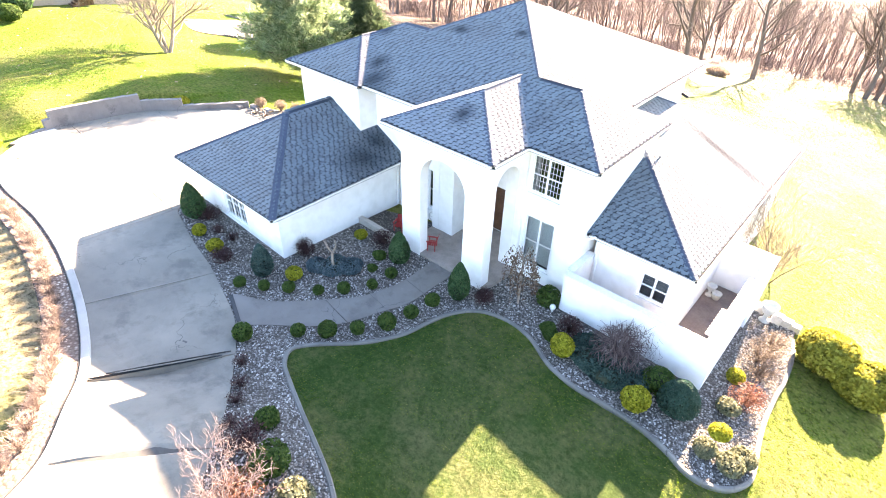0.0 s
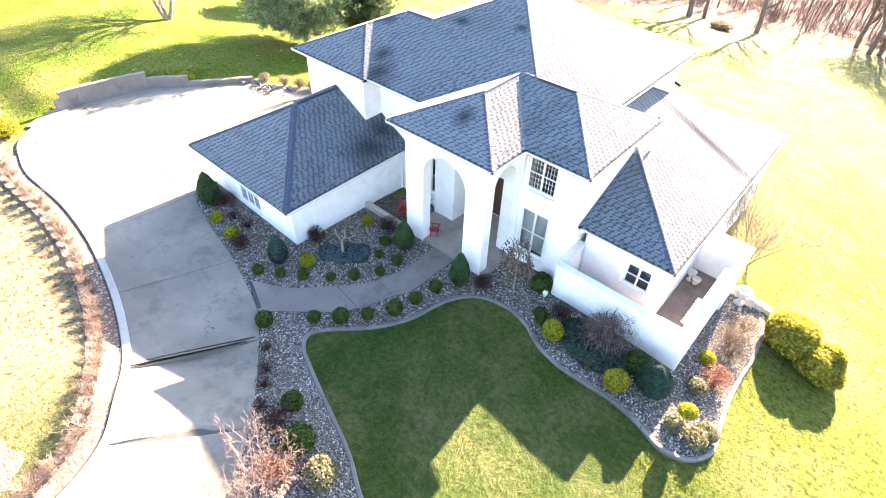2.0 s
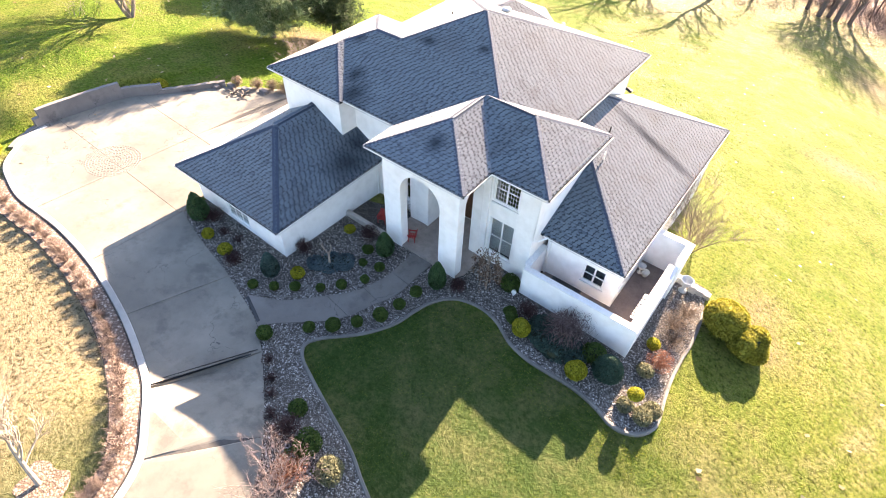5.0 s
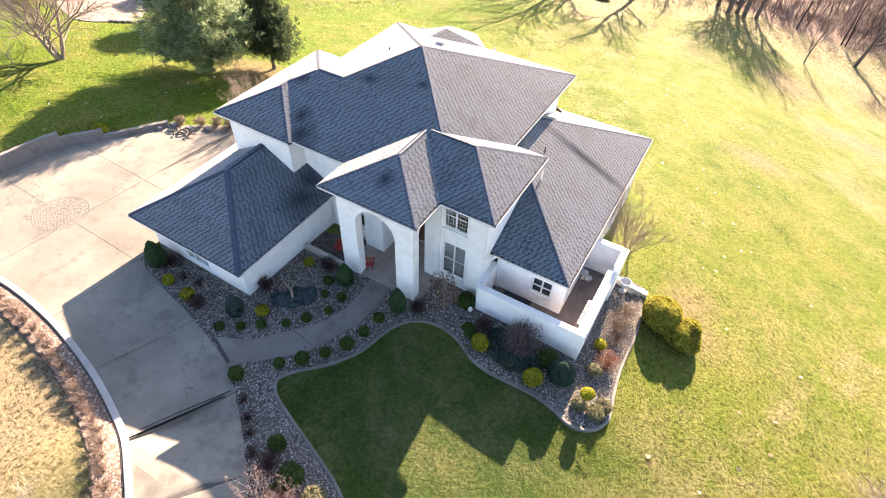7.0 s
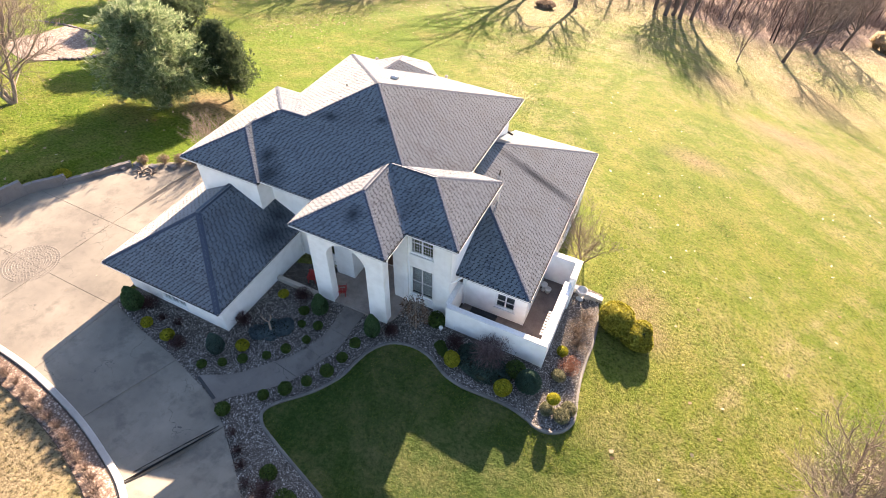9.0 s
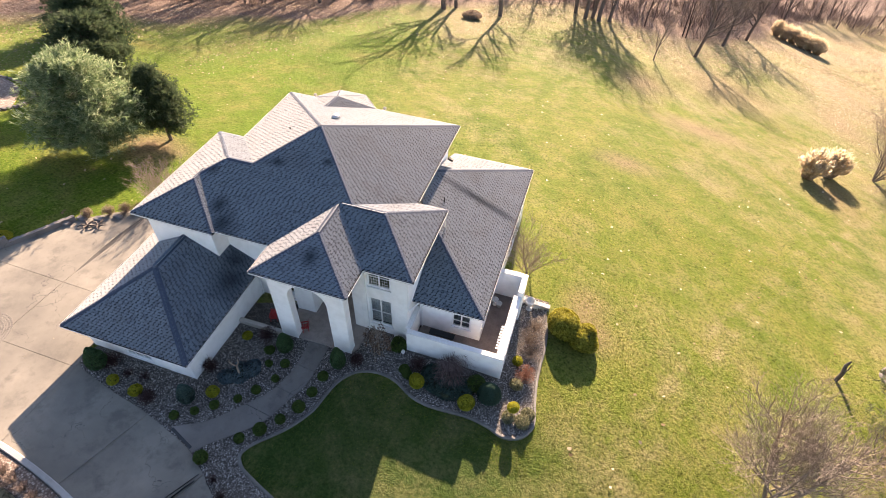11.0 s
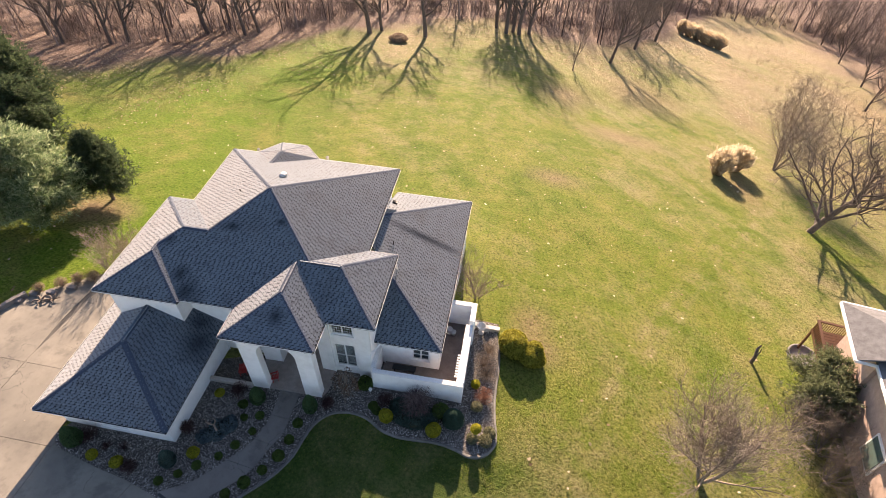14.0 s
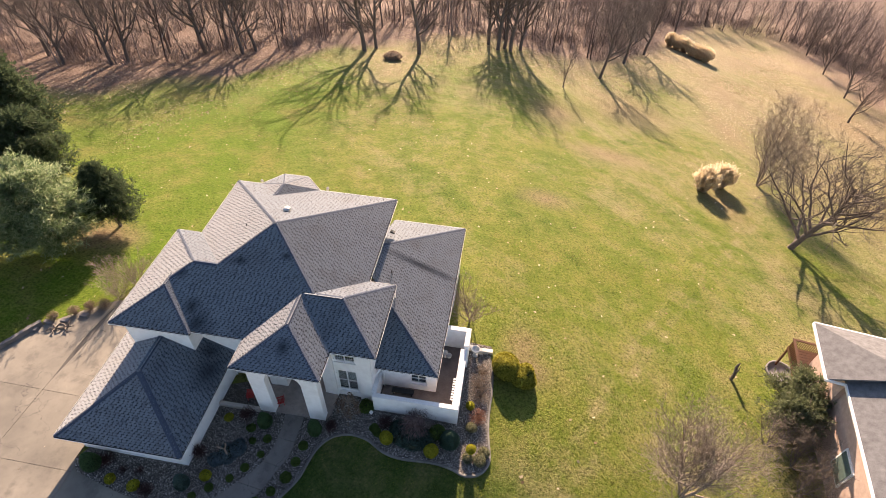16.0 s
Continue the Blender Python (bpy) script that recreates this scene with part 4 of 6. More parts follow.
def spans(poly, v):
    xs = []
    for (u0, v0), (u1, v1) in zip(poly, poly[1:] + poly[:1]):
        if (v0 > v) != (v1 > v):
            xs.append(u0 + (v - v0) / (v1 - v0) * (u1 - u0))
    xs.sort()
    return list(zip(xs[::2], xs[1::2]))


ROW, PITCH = 0.146, 0.30
rng = np.random.default_rng(5)


def tab(w, lift, tongue, left=0.0):
    """A shingle: a full-width upper strip and a narrower tongue below it, its bottom edges raised; u along the course, v up the slope."""
    e, c = ROW + 0.026, 0.060
    a, b = left, left + tongue
    return np.array([(0, c, lift * 0.8), (w, c, lift * 0.8), (w, e, 0.003), (0, e, 0.003), (0, c, 0), (w, c, 0),
                     (a, 0, lift), (b, 0, lift), (b, c + 0.002, lift * 0.82), (a, c + 0.002, lift * 0.82), (a, 0, 0), (b, 0, 0)])


TAB_F = np.array([(0, 1, 2, 3), (4, 5, 1, 0), (6, 7, 8, 9), (10, 11, 7, 6)])
NEAR = []
for name, faces in ROOFS.items():
    for number, pts in enumerate(faces):
        vs, fs, count = [], [], 0
        u, v, n = face_axes(pts)
        o = sum((Vector(p) for p in pts), Vector()) / len(pts)
        flat = [((Vector(p) - o).dot(u), (Vector(p) - o).dot(v)) for p in pts]
        lo, hi = min(p[1] for p in flat), max(p[1] for p in flat)
        k = 0
        while lo + k * ROW < hi:
            v0 = lo + k * ROW - 0.02
            for s0, s1 in spans(flat, min(v0 + ROW * 0.6, hi - 0.01)):
                x = math.floor(s0 / PITCH) * PITCH - (0.0, 0.42, 0.17)[k % 3] * PITCH + rng.uniform(-0.03, 0.03)
                while x < s1:
                    w = PITCH - 0.008 + rng.uniform(-0.03, 0.0)
                    a, b = max(x, s0), min(x + w, s1)
                    x += PITCH
                    if b - a < 0.04:
                        continue
                    at = o + u * a + v * v0 + n * 0.010
                    if name == "porch_roof" and number == 0 and len(NEAR) < 260 and b - a > 0.1:
                        NEAR.append((at, u, v, n, b - a))
                        continue
                    tongue = (b - a) * rng.uniform(0.48, 0.68)
                    q = tab(b - a, rng.uniform(0.009, 0.013), tongue, rng.uniform(0, 0.06) if b - a > 0.2 else 0)
                    vs.append(np.array(at) + q[:, :1] * np.array(u) + q[:, 1:2] * np.array(v) + q[:, 2:] * np.array(n))
                    fs.append(TAB_F + count)
                    count += 12
            k += 1
        if vs:
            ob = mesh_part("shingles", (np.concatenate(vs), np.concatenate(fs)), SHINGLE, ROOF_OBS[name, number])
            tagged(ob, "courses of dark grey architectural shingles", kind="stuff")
SINGLE = {}
for at, u, v, n, w in NEAR:
    key = round(w / 0.04)
    if key not in SINGLE:
        me = bpy.data.meshes.new("shingle")
        me.from_pydata([tuple(p) for p in tab(key * 0.04, 0.015, key * 0.022)], [], [tuple(q) for q in TAB_F])
        me.materials.append(SHINGLE)
        SINGLE[key] = me
    ob = new("shingle", SINGLE[key])
    ob.parent = ROOF_OBS["porch_roof", 0]
    ob.matrix_basis = Matrix(((u.x, v.x, n.x, at.x), (u.y, v.y, n.y, at.y), (u.z, v.z, n.z, at.z), (0, 0, 0, 1)))

# hip and ridge caps
EDGES = {"main_roof": [(P, V), (V, BH), (BH, BS), (BH, BE), (P, NE), (P, NW), (P, WV), (WV, WP), (WP, WN), (WP, (-11.9, 5.05, 7.53))],
         "gable_roof": [((-11.84, 4.6, 7.55), (-14.6, 1.85, ZE)), ((-11.84, 4.6, 7.55), (-9.1, 1.85, ZE)), ((-11.84, 4.6, 7.55), (-11.84, 5.1, 7.55))],
         "porch_roof": [((-2.75, 2.85, 7.6), (-5.6, 0, ZE)), ((-2.75, 2.85, 7.6), (0, 0, ZE)), ((-2.75, 2.85, 7.6), (-2.75, 5.25, 7.6))],
         "garage_roof": [(GT, (-15.8, -4.39, ZG)), (GT, (-7.6, -4.39, ZG)), (GT, GR)],
         "wing_roof": [((2.2, 8.09, 4.90), (6.65, 3.64, ZW)), ((0.36, 12.38, 5.73), (6.65, 18.67, ZW))],
         "back_roof": [(BT, BAY[0]), (BT, BAY[1]), (BT, BAY[2]), (BT, BAY[3]), (BT, (-8.33, 15.0, 7.36))]}
CAPS = {0.055: None, 0.062: None}
for drop in CAPS:
    me = bpy.data.meshes.new("ridge_cap")
    vs = []
    for x, h in ((0, 0.028), (0.23, 0.020), (0, 0.010)):
        vs += [(x, -0.16, h - drop), (x, 0, h), (x, 0.16, h - drop)]
    me.from_pydata(vs, [], [(0, 1, 4, 3), (1, 2, 5, 4), (6, 7, 1, 0), (7, 8, 2, 1)])
    me.materials.append(CAP)
    CAPS[drop] = me
singly, rest_v, rest_f = 0, [], []
for name in ("porch_roof", "garage_roof", "wing_roof", "gable_roof", "main_roof", "back_roof"):
    for hi, lo in EDGES[name]:
        a, b = Vector(lo), Vector(hi)
        d = b - a
        n = max(1, int(d.length / 0.2))
        d.normalize()
        side = Vector((0, 0, 1)).cross(d).normalized()
        up = d.cross(side).normalized()
        me = CAPS[0.055 if abs(d.z) > 0.05 else 0.062]
        for k in range(n):
            p = a + d * (k * 0.2)
            m = Matrix(((d.x, side.x, up.x, p.x), (d.y, side.y, up.y, p.y), (d.z, side.z, up.z, p.z), (0, 0, 0, 1)))
            if singly < 290:
                ob = new("ridge_cap", me)
                ob.parent = HOUSE
                ob.matrix_basis = m
                singly += 1
            else:
                at = len(rest_v)
                rest_v += [m @ v.co for v in me.vertices]
                rest_f += [tuple(i + at for i in f.vertices) for f in me.polygons]
tagged(part("ridge_cap", (rest_v, rest_f), CAP, HOUSE, "overlapping ridge and hip caps"), kind="stuff")
# ---- plants ----
def leafmat(name, *cols):
    return make_leaf(name, [(k / (len(cols) - 1), c) for k, c in enumerate(cols)])


L_BOX = leafmat("boxwood leaf", (0.032, 0.062, 0.012), (0.062, 0.104, 0.020), (0.10, 0.145, 0.032))
L_GOLD = leafmat("golden foliage", (0.15, 0.16, 0.010), (0.29, 0.28, 0.018), (0.44, 0.41, 0.04))
L_CYP = leafmat("old gold cypress", (0.14, 0.13, 0.014), (0.27, 0.25, 0.03), (0.40, 0.37, 0.06))
L_CONE = leafmat("arborvitae foliage", (0.032, 0.07, 0.028), (0.058, 0.115, 0.045), (0.09, 0.15, 0.06))
L_BLUE = leafmat("blue juniper", (0.055, 0.09, 0.10), (0.10, 0.145, 0.16), (0.16, 0.21, 0.23))
L_SPRUCE = leafmat("spruce needle", (0.032, 0.052, 0.026), (0.058, 0.085, 0.042), (0.10, 0.13, 0.065))
L_PINE = make_leaf("white pine needle", [(0.0, (0.085, 0.13, 0.055)), (0.35, (0.15, 0.21, 0.10)), (0.7, (0.245, 0.31, 0.165)), (1.0, (0.42, 0.47, 0.29))], 0.6, 0.5)
L_SAGE = leafmat("greyed evergreen leaf", (0.10, 0.105, 0.06), (0.18, 0.18, 0.10), (0.26, 0.25, 0.15))
L_RUST = leafmat("rust twig", (0.13, 0.055, 0.035), (0.23, 0.105, 0.07), (0.33, 0.17, 0.11))
L_PURPLE = leafmat("purple brown twig", (0.045, 0.022, 0.022), (0.08, 0.042, 0.04), (0.12, 0.07, 0.065))
L_MAPLE = leafmat("grey pink twig", (0.18, 0.13, 0.12), (0.31, 0.24, 0.22), (0.44, 0.36, 0.33))
L_WEEP = leafmat("dark mauve twig", (0.075, 0.050, 0.050), (0.14, 0.10, 0.098), (0.27, 0.21, 0.205))
L_TWIG = leafmat("pale bare twig", (0.16, 0.115, 0.085), (0.26, 0.20, 0.15), (0.36, 0.29, 0.22))
L_DRY = make_leaf("dry plume", [(0.0, (0.46, 0.37, 0.24)), (0.5, (0.66, 0.56, 0.40)), (1.0, (0.85, 0.77, 0.60))], 0.8, 0.65)
L_LEAF = leafmat("fallen leaf", (0.20, 0.13, 0.07), (0.42, 0.32, 0.20), (0.66, 0.56, 0.42))
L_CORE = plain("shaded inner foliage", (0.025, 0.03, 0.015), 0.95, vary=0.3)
BARK = make_bark("grey brown bark", (0.075, 0.060, 0.052), (0.19, 0.158, 0.138))
BARK_PALE = make_bark("pale weathered bark", (0.22, 0.18, 0.14), (0.42, 0.37, 0.30))
BARK_TAN = make_bark("tan twig bark", (0.16, 0.125, 0.10), (0.33, 0.27, 0.22))
BARK_DARK = make_bark("dark bark", (0.07, 0.055, 0.045), (0.19, 0.16, 0.135))


def quads(centres, normals, size, aspect=1.0, rg=None, along=None):
    """One small leaf quad at each centre, facing its normal, turned at random or lying along a direction."""
    n = len(centres)
    normals = normals / (np.linalg.norm(normals, axis=1, keepdims=True) + 1e-9)
    ref = rg.normal(size=(n, 3)) if along is None else along
    u = np.cross(normals, ref)
    u /= np.linalg.norm(u, axis=1, keepdims=True) + 1e-9
    w = np.cross(normals, u)
    s = (np.broadcast_to(size, (n,)) * rg.uniform(0.7, 1.3, n))[:, None]
    a, b = u * s * 0.5, w * s * 0.5 * aspect
    v = np.stack([centres - a - b, centres + a - b * 0.6, centres + a * 0.6 + b, centres - a * 0.7 + b * 0.8], 1).reshape(-1, 3)
    return v, np.arange(4 * n).reshape(-1, 4)


def join(*some):
    vs, fs, k = [], [], 0
    for v, f in some:
        vs.append(v), fs.append(f + k)
        k += len(v)
    return np.concatenate(vs), np.concatenate(fs)


def lumps(dirs, rg, count=7, depth=0.18, sharp=5.0):
    """An uneven radius over directions."""
    axes = rg.normal(size=(count, 3))
    axes /= np.linalg.norm(axes, axis=1, keepdims=True)
    amp = rg.uniform(-depth, depth, count)
    return 1 + (np.exp(sharp * (dirs @ axes.T - 1)) * amp).sum(1)


def cloud(rx, rz, n, leaf, seed, depth=0.18, flat=0.0, cone=0.0, shell=0.35, aspect=1.0):
    """Leaves through the outer shell of an uneven dome standing on z = 0; cone narrows it upwards."""
    rg = np.random.default_rng(seed)
    d = rg.normal(size=(n, 3))
    d /= np.linalg.norm(d, axis=1, keepdims=True)
    r = lumps(d, rg, 9, depth) * (1 - shell * rg.uniform(0, 1, n) ** 2)
    p = d * r[:, None] * np.array((rx, rx, rz / 2)) + np.array((0, 0, rz / 2))
    if cone:
        h = np.clip(p[:, 2] / rz, 0, 1)
        p[:, :2] *= (1 - cone * h ** 1.3 + 0.12 * (1 - h))[:, None]
    p[:, 2] = np.maximum(p[:, 2], 0.02)
    nm = d + rg.normal(size=(n, 3)) * 0.6
    return quads(p, nm, leaf, aspect, rg)


def dome(rx, rz, cone=0.0, seg=10, shrink=0.72):
    """A closed dark dome inside the leaves, coloured as their inner shade."""
    v, f = [], []
    for i in range(6):
        a = -0.5 * math.pi + math.pi * i / 5
        h = (math.sin(a) + 1) / 2
        k = math.cos(a) * rx * shrink * ((1 - cone * h ** 1.3) if cone else 1)
        v += [(k * math.cos(t) + 1e-4, k * math.sin(t), 0.02 + h * rz * (0.5 + shrink / 2) * 0.92) for t in np.arange(seg) * 2 * math.pi / seg]
    for i in range(5):
        for j in range(seg):
            f.append((i * seg + j, i * seg + (j + 1) % seg, (i + 1) * seg + (j + 1) % seg, (i + 1) * seg + j))
    return np.array(v), np.array(f)


def on_land(ob, x, y, turn=0.0, size=1.0, lift=0.02):
    ob.matrix_basis = pose(x, y, ground(x, y) + lift, 0, 0, turn) @ Matrix.Scale(size, 4)
    return ob


def shrub(name, rx, rz, n, leaf, mat, label, category, at, group="", seed=1, **more):
    """A leafy shrub: a thing with foliage and a dark core painted as its inner shade."""
    ob = empty(name, label, category, group=group)
    mesh_part("foliage", cloud(rx, rz, n, leaf, seed, **more), mat, ob)
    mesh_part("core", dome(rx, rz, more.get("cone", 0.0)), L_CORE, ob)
    return on_land(ob, *at, turn=seed * 47 % 360)


def more_of(first, places, spread=0.12, size=1.0):
    for k, (x, y) in enumerate(places):
        s = 1 + spread * math.sin(k * 2.3 + x)
        s *= size
        copy_thing(first, pose(x, y, ground(x, y) + 0.02, 0, 0, k * 77 % 360)).scale = (s * 1.02, s, s * (1 + 0.08 * math.cos(k * 1.7)))


def twigs(n, height, spread, seed, r=0.006, fork=3, droop=0.0, sides=3):
    """Stems that rise from one root and fork."""
    rg = np.random.default_rng(seed)
    tb = Tubes()
    for _ in range(n):
        a, s = rg.uniform(0, 2 * math.pi), rg.uniform(0.1, 1.0) ** 0.7 * spread
        tip = np.array((math.cos(a) * s, math.sin(a) * s, height * rg.uniform(0.7, 1.05) * (1 - 0.35 * (s / spread) ** 2)))
        root = np.array((math.cos(a), math.sin(a), 0)) * 0.05 * spread
        mid = root * 0.4 + tip * 0.6 * np.array((0.75, 0.75, 1.15)) + rg.normal(0, 0.03, 3) * height
        tip[2] -= droop * s
        tb.add([root, mid, tip], [r * 1.6, r * 1.1, r * 0.5], sides)
        for _ in range(fork):
            b = mid + (tip - mid) * rg.uniform(0, 0.8)
            e = b + (tip - mid) * rg.uniform(0.3, 0.8) + rg.normal(0, 0.16, 3) * height + np.array((0, 0, -droop * 0.3))
            tb.add([b, (b + e) / 2 + rg.normal(0, 0.02, 3) * height, e], [r * 0.9, r * 0.6, r * 0.3], sides)
    return tb.arrays()


def twig_shrub(name, n, height, spread, mat, label, category, at, seed=1, group="", leaves=0, leaf=0.04, **more):
    ob = empty(name, label, category, group=group)
    mesh_part("branchwork", twigs(n, height, spread, seed, **more), mat, ob)
    if leaves:
        v, f = cloud(spread, height, leaves, leaf, seed + 3, depth=0.25, shell=0.8)
        mesh_part("foliage", (v, f), mat, ob)
    return on_land(ob, *at, turn=seed * 31 % 360)


# clipped boxwoods on both sides of the path
box0 = shrub("boxwood", 0.32, 0.60, 1500, 0.055, L_BOX, "small clipped round green boxwood in the gravel", "shrub", (-7.86, -6.2), "clipped boxwoods along the path", 3, depth=0.08)
box0.scale = (0.8, 0.8, 0.78)
more_of(box0, [(-7.0, -5.62), (-6.22, -4.97), (-5.25, -4.2), (-4.58, -3.4), (-3.95, -2.4), (-3.93, -1.32)], 0.1, 0.78)
more_of(box0, [(-5.02, -7.77), (-3.88, -6.2), (-3.1, -5.42), (-2.4, -4.55), (-1.77, -3.6), (-1.55, -2.5), (-1.42, -1.4)])
# golden mounds
gold0 = shrub("golden_shrub", 0.34, 0.55, 1300, 0.06, L_GOLD, "small round golden-yellow evergreen shrub", "shrub", (-12.35, -5.55), "golden shrubs in the gravel beds", 5, depth=0.14)
more_of(gold0, [(-10.7, -5.68), (-6.75, -4.3), (-7.1, -0.28), (9.1, 3.6)], 0.1)
gold1 = shrub("golden_shrub", 0.46, 0.82, 2600, 0.07, L_GOLD, "round golden-yellow evergreen shrub", "shrub", (3.85, 0.0), "golden shrubs in the gravel beds", 6, depth=0.12)
more_of(gold1, [(6.95, -0.35)], 0.05)
standard = empty("golden_standard", "golden-yellow topiary ball on a thin bare stem", "shrub")
v, f = cloud(0.34, 0.5, 1300, 0.06, 8, depth=0.14)
mesh_part("foliage", (v + np.array((0, 0, 0.62)), f), L_GOLD, standard)
mesh_part("trunk", Tubes().add([(0, 0, -0.1), (0.02, 0.01, 0.4), (0, 0, 0.85)], [0.022, 0.02, 0.015], 6).arrays(), BARK_TAN, standard)
on_land(standard, 9.52, 0.12)
shrub("golden_shrub", 0.75, 0.9, 2200, 0.08, L_GOLD, "golden shrub beside the retaining wall", "shrub", (-26.9, -9.9), "golden shrubs by the retaining wall", 9, depth=0.2)
shrub("golden_shrub", 0.6, 0.7, 1800, 0.08, L_GOLD, "golden shrub beside the retaining wall", "shrub", (-27.2, 1.2), "golden shrubs by the retaining wall", 10, depth=0.2)
# cones and domes
for k, (x, y, r, h) in enumerate(((-13.8, -4.95, 0.62, 1.9), (-7.8, -5.1, 0.52, 1.65), (-4.45, -0.28, 0.55, 1.65), (-0.97, -0.28, 0.52, 1.85))):
    shrub("arborvitae", r, h, 3600, 0.07, L_CONE if k != 1 else leafmat("blue green foliage", (0.03, 0.06, 0.05), (0.06, 0.10, 0.085), (0.09, 0.14, 0.12)), "dense conical dwarf evergreen in the gravel", "shrub", (x, y), "conical evergreens", 20 + k, cone=0.62, depth=0.06)
shrub("dome_evergreen", 0.78, 1.5, 7000, 0.055, leafmat("blue green foliage", (0.028, 0.062, 0.045), (0.045, 0.088, 0.062), (0.062, 0.11, 0.078)), "large dense cone-shaped blue-green evergreen", "shrub", (8.05, 0.55), "", 26, depth=0.06, cone=0.55)
# old gold cypresses on the lawn
shrub("gold_cypress", 1.15, 1.8, 9000, 0.11, L_CYP, "large billowing old-gold cypress bush on the lawn", "bush", (11.45, 7.5), "cypress bushes by the courtyard", 31, depth=0.5, cone=0.2, shell=0.5)
shrub("gold_cypress", 1.05, 1.65, 9000, 0.11, L_CYP, "large rounded old-gold cypress bush on the lawn", "bush", (12.75, 7.0), "cypress bushes by the courtyard", 32, depth=0.45, cone=0.1, shell=0.5)
# low spreading and grey shrubs
for k, (x, y, r, h) in enumerate(((-6.2, -2.7, 0.75, 0.4), (-5.6, -2.2, 0.6, 0.35), (-6.6, -3.2, 0.5, 0.35))):
    shrub("blue_juniper", r, h, 2200, 0.06, L_BLUE, "low spreading blue-grey juniper", "shrub", (x, y), "spreading junipers", 40 + k, depth=0.4)
for k, (x, y, r, h) in enumerate(((4.9, 0.3, 0.8, 0.45), (5.6, 0.2, 0.85, 0.5), (6.4, 0.6, 0.7, 0.5), (4.4, 1.0, 0.6, 0.4))):
    shrub("dark_juniper", r, h, 2400, 0.07, leafmat("dark juniper", (0.028, 0.055, 0.045), (0.05, 0.088, 0.07), (0.08, 0.125, 0.10)), "low spreading dark green juniper", "shrub", (x, y), "spreading junipers", 45 + k, depth=0.4)
for k, (x, y, r, h) in enumerate(((9.4, -0.2, 0.40, 0.42), (10.15, -0.2, 0.44, 0.46), (10.4, 0.4, 0.40, 0.42), (9.3, 1.95, 0.38, 0.48))):
    shrub("grey_shrub", r, h, 1500, 0.07, L_SAGE, "rounded grey-green winter shrub in the gravel", "shrub", (x, y), "grey-green shrubs", 50 + k, depth=0.25)
for k, (x, y, r, h) in enumerate(((1.95, 2.0, 0.5, 0.85), (7.15, 1.05, 0.55, 0.8), (0.77, -10.19, 0.48, 0.75), (-0.93, -9.37, 0.38, 0.55), (2.75, 0.7, 0.3, 0.3), (3.1, 0.4, 0.3, 0.3), (-4.9, -1.6, 0.24, 0.25), (-5.3, -0.75, 0.28, 0.3))):
    shrub("green_shrub", r, h, 1700, 0.07, L_BOX, "loose dark green rounded shrub in the gravel", "shrub", (x, y), "green shrubs", 60 + k, depth=0.3)
shrub("olive_shrub", 0.5, 0.75, 1900, 0.07, L_SAGE, "loose yellow-green shrub in sunlit gravel", "shrub", (2.03, -10.41), "", 69, depth=0.3)
# reddish and brown deciduous shrubs
for k, (x, y, r, h, m) in enumerate(((-9.85, -5.8, 0.5, 0.6, L_PURPLE), (-7.8, -2.95, 0.45, 0.8, L_PURPLE), (-5.95, 0.1, 0.55, 0.8, L_PURPLE), (-0.05, 0.25, 0.45, 0.6, L_PURPLE), (9.8, 2.8, 0.62, 0.8, L_RUST), (-0.38, -10.27, 0.6, 0.85, L_PURPLE), (1.03, -11.34, 0.7, 0.9, L_RUST), (3.5, 1.2, 0.5, 0.7, L_PURPLE), (-13.3, -4.55, 0.5, 0.6, L_PURPLE))):
    twig_shrub("barberry", 60, h, r, m, "bushy leafless barberry with reddish twigs" if m is L_RUST else "bushy dark purple-brown barberry", "shrub", (x, y), 70 + k, "barberry shrubs", leaves=900, leaf=0.045)
for k, (x, y) in enumerate(((-3.82, -8.57), (-2.97, -9.09), (-2.3, -9.63), (-1.4, -10.25), (-10.9, -4.75), (-11.9, -4.85))):
    twig_shrub("dormant_spirea", 36, 0.4, 0.33, L_PURPLE, "small dormant brown twiggy shrub", "shrub", (x, y), 85 + k, "dormant shrubs by the drive", leaves=200, leaf=0.035)
for k, (x, y, h) in enumerate(((9.45, 5.4, 0.9), (9.7, 6.6, 0.8), (9.75, 4.6, 0.6))):
    twig_shrub("bare_shrub", 70, h, 0.75, L_TWIG, "pale leafless twiggy shrub in the gravel", "shrub", (x, y), 95 + k, "bare shrubs by the courtyard", leaves=250, leaf=0.05)
maple = empty("weeping_maple", "dome-shaped weeping maple, bare and grey-brown", "tree")
mesh_part("branchwork", twigs(60, 1.7, 0.95, 101, r=0.012, fork=5, droop=0.25), L_WEEP, maple)
rg = np.random.default_rng(104)
d = rg.normal(size=(1300, 3))
d[:, 2] = np.abs(d[:, 2])
d /= np.linalg.norm(d, axis=1, keepdims=True)
hang = d * np.array((0.5, 0.5, 0.15)) + np.array((0, 0, -0.8)) + rg.normal(0, 0.35, d.shape)
spots = d * (lumps(d, rg, 12, 0.3) * rg.uniform(0.3, 1.0, 1300) ** 0.5)[:, None] * np.array((1.12, 1.12, 1.6)) + np.array((0, 0, 0.2))
mesh_part("twig_mass", quads(spots, d + rg.normal(0, 0.5, d.shape), 0.016, 20.0, rg, hang), L_WEEP, maple)
on_land(maple, 5.55, 1.1)
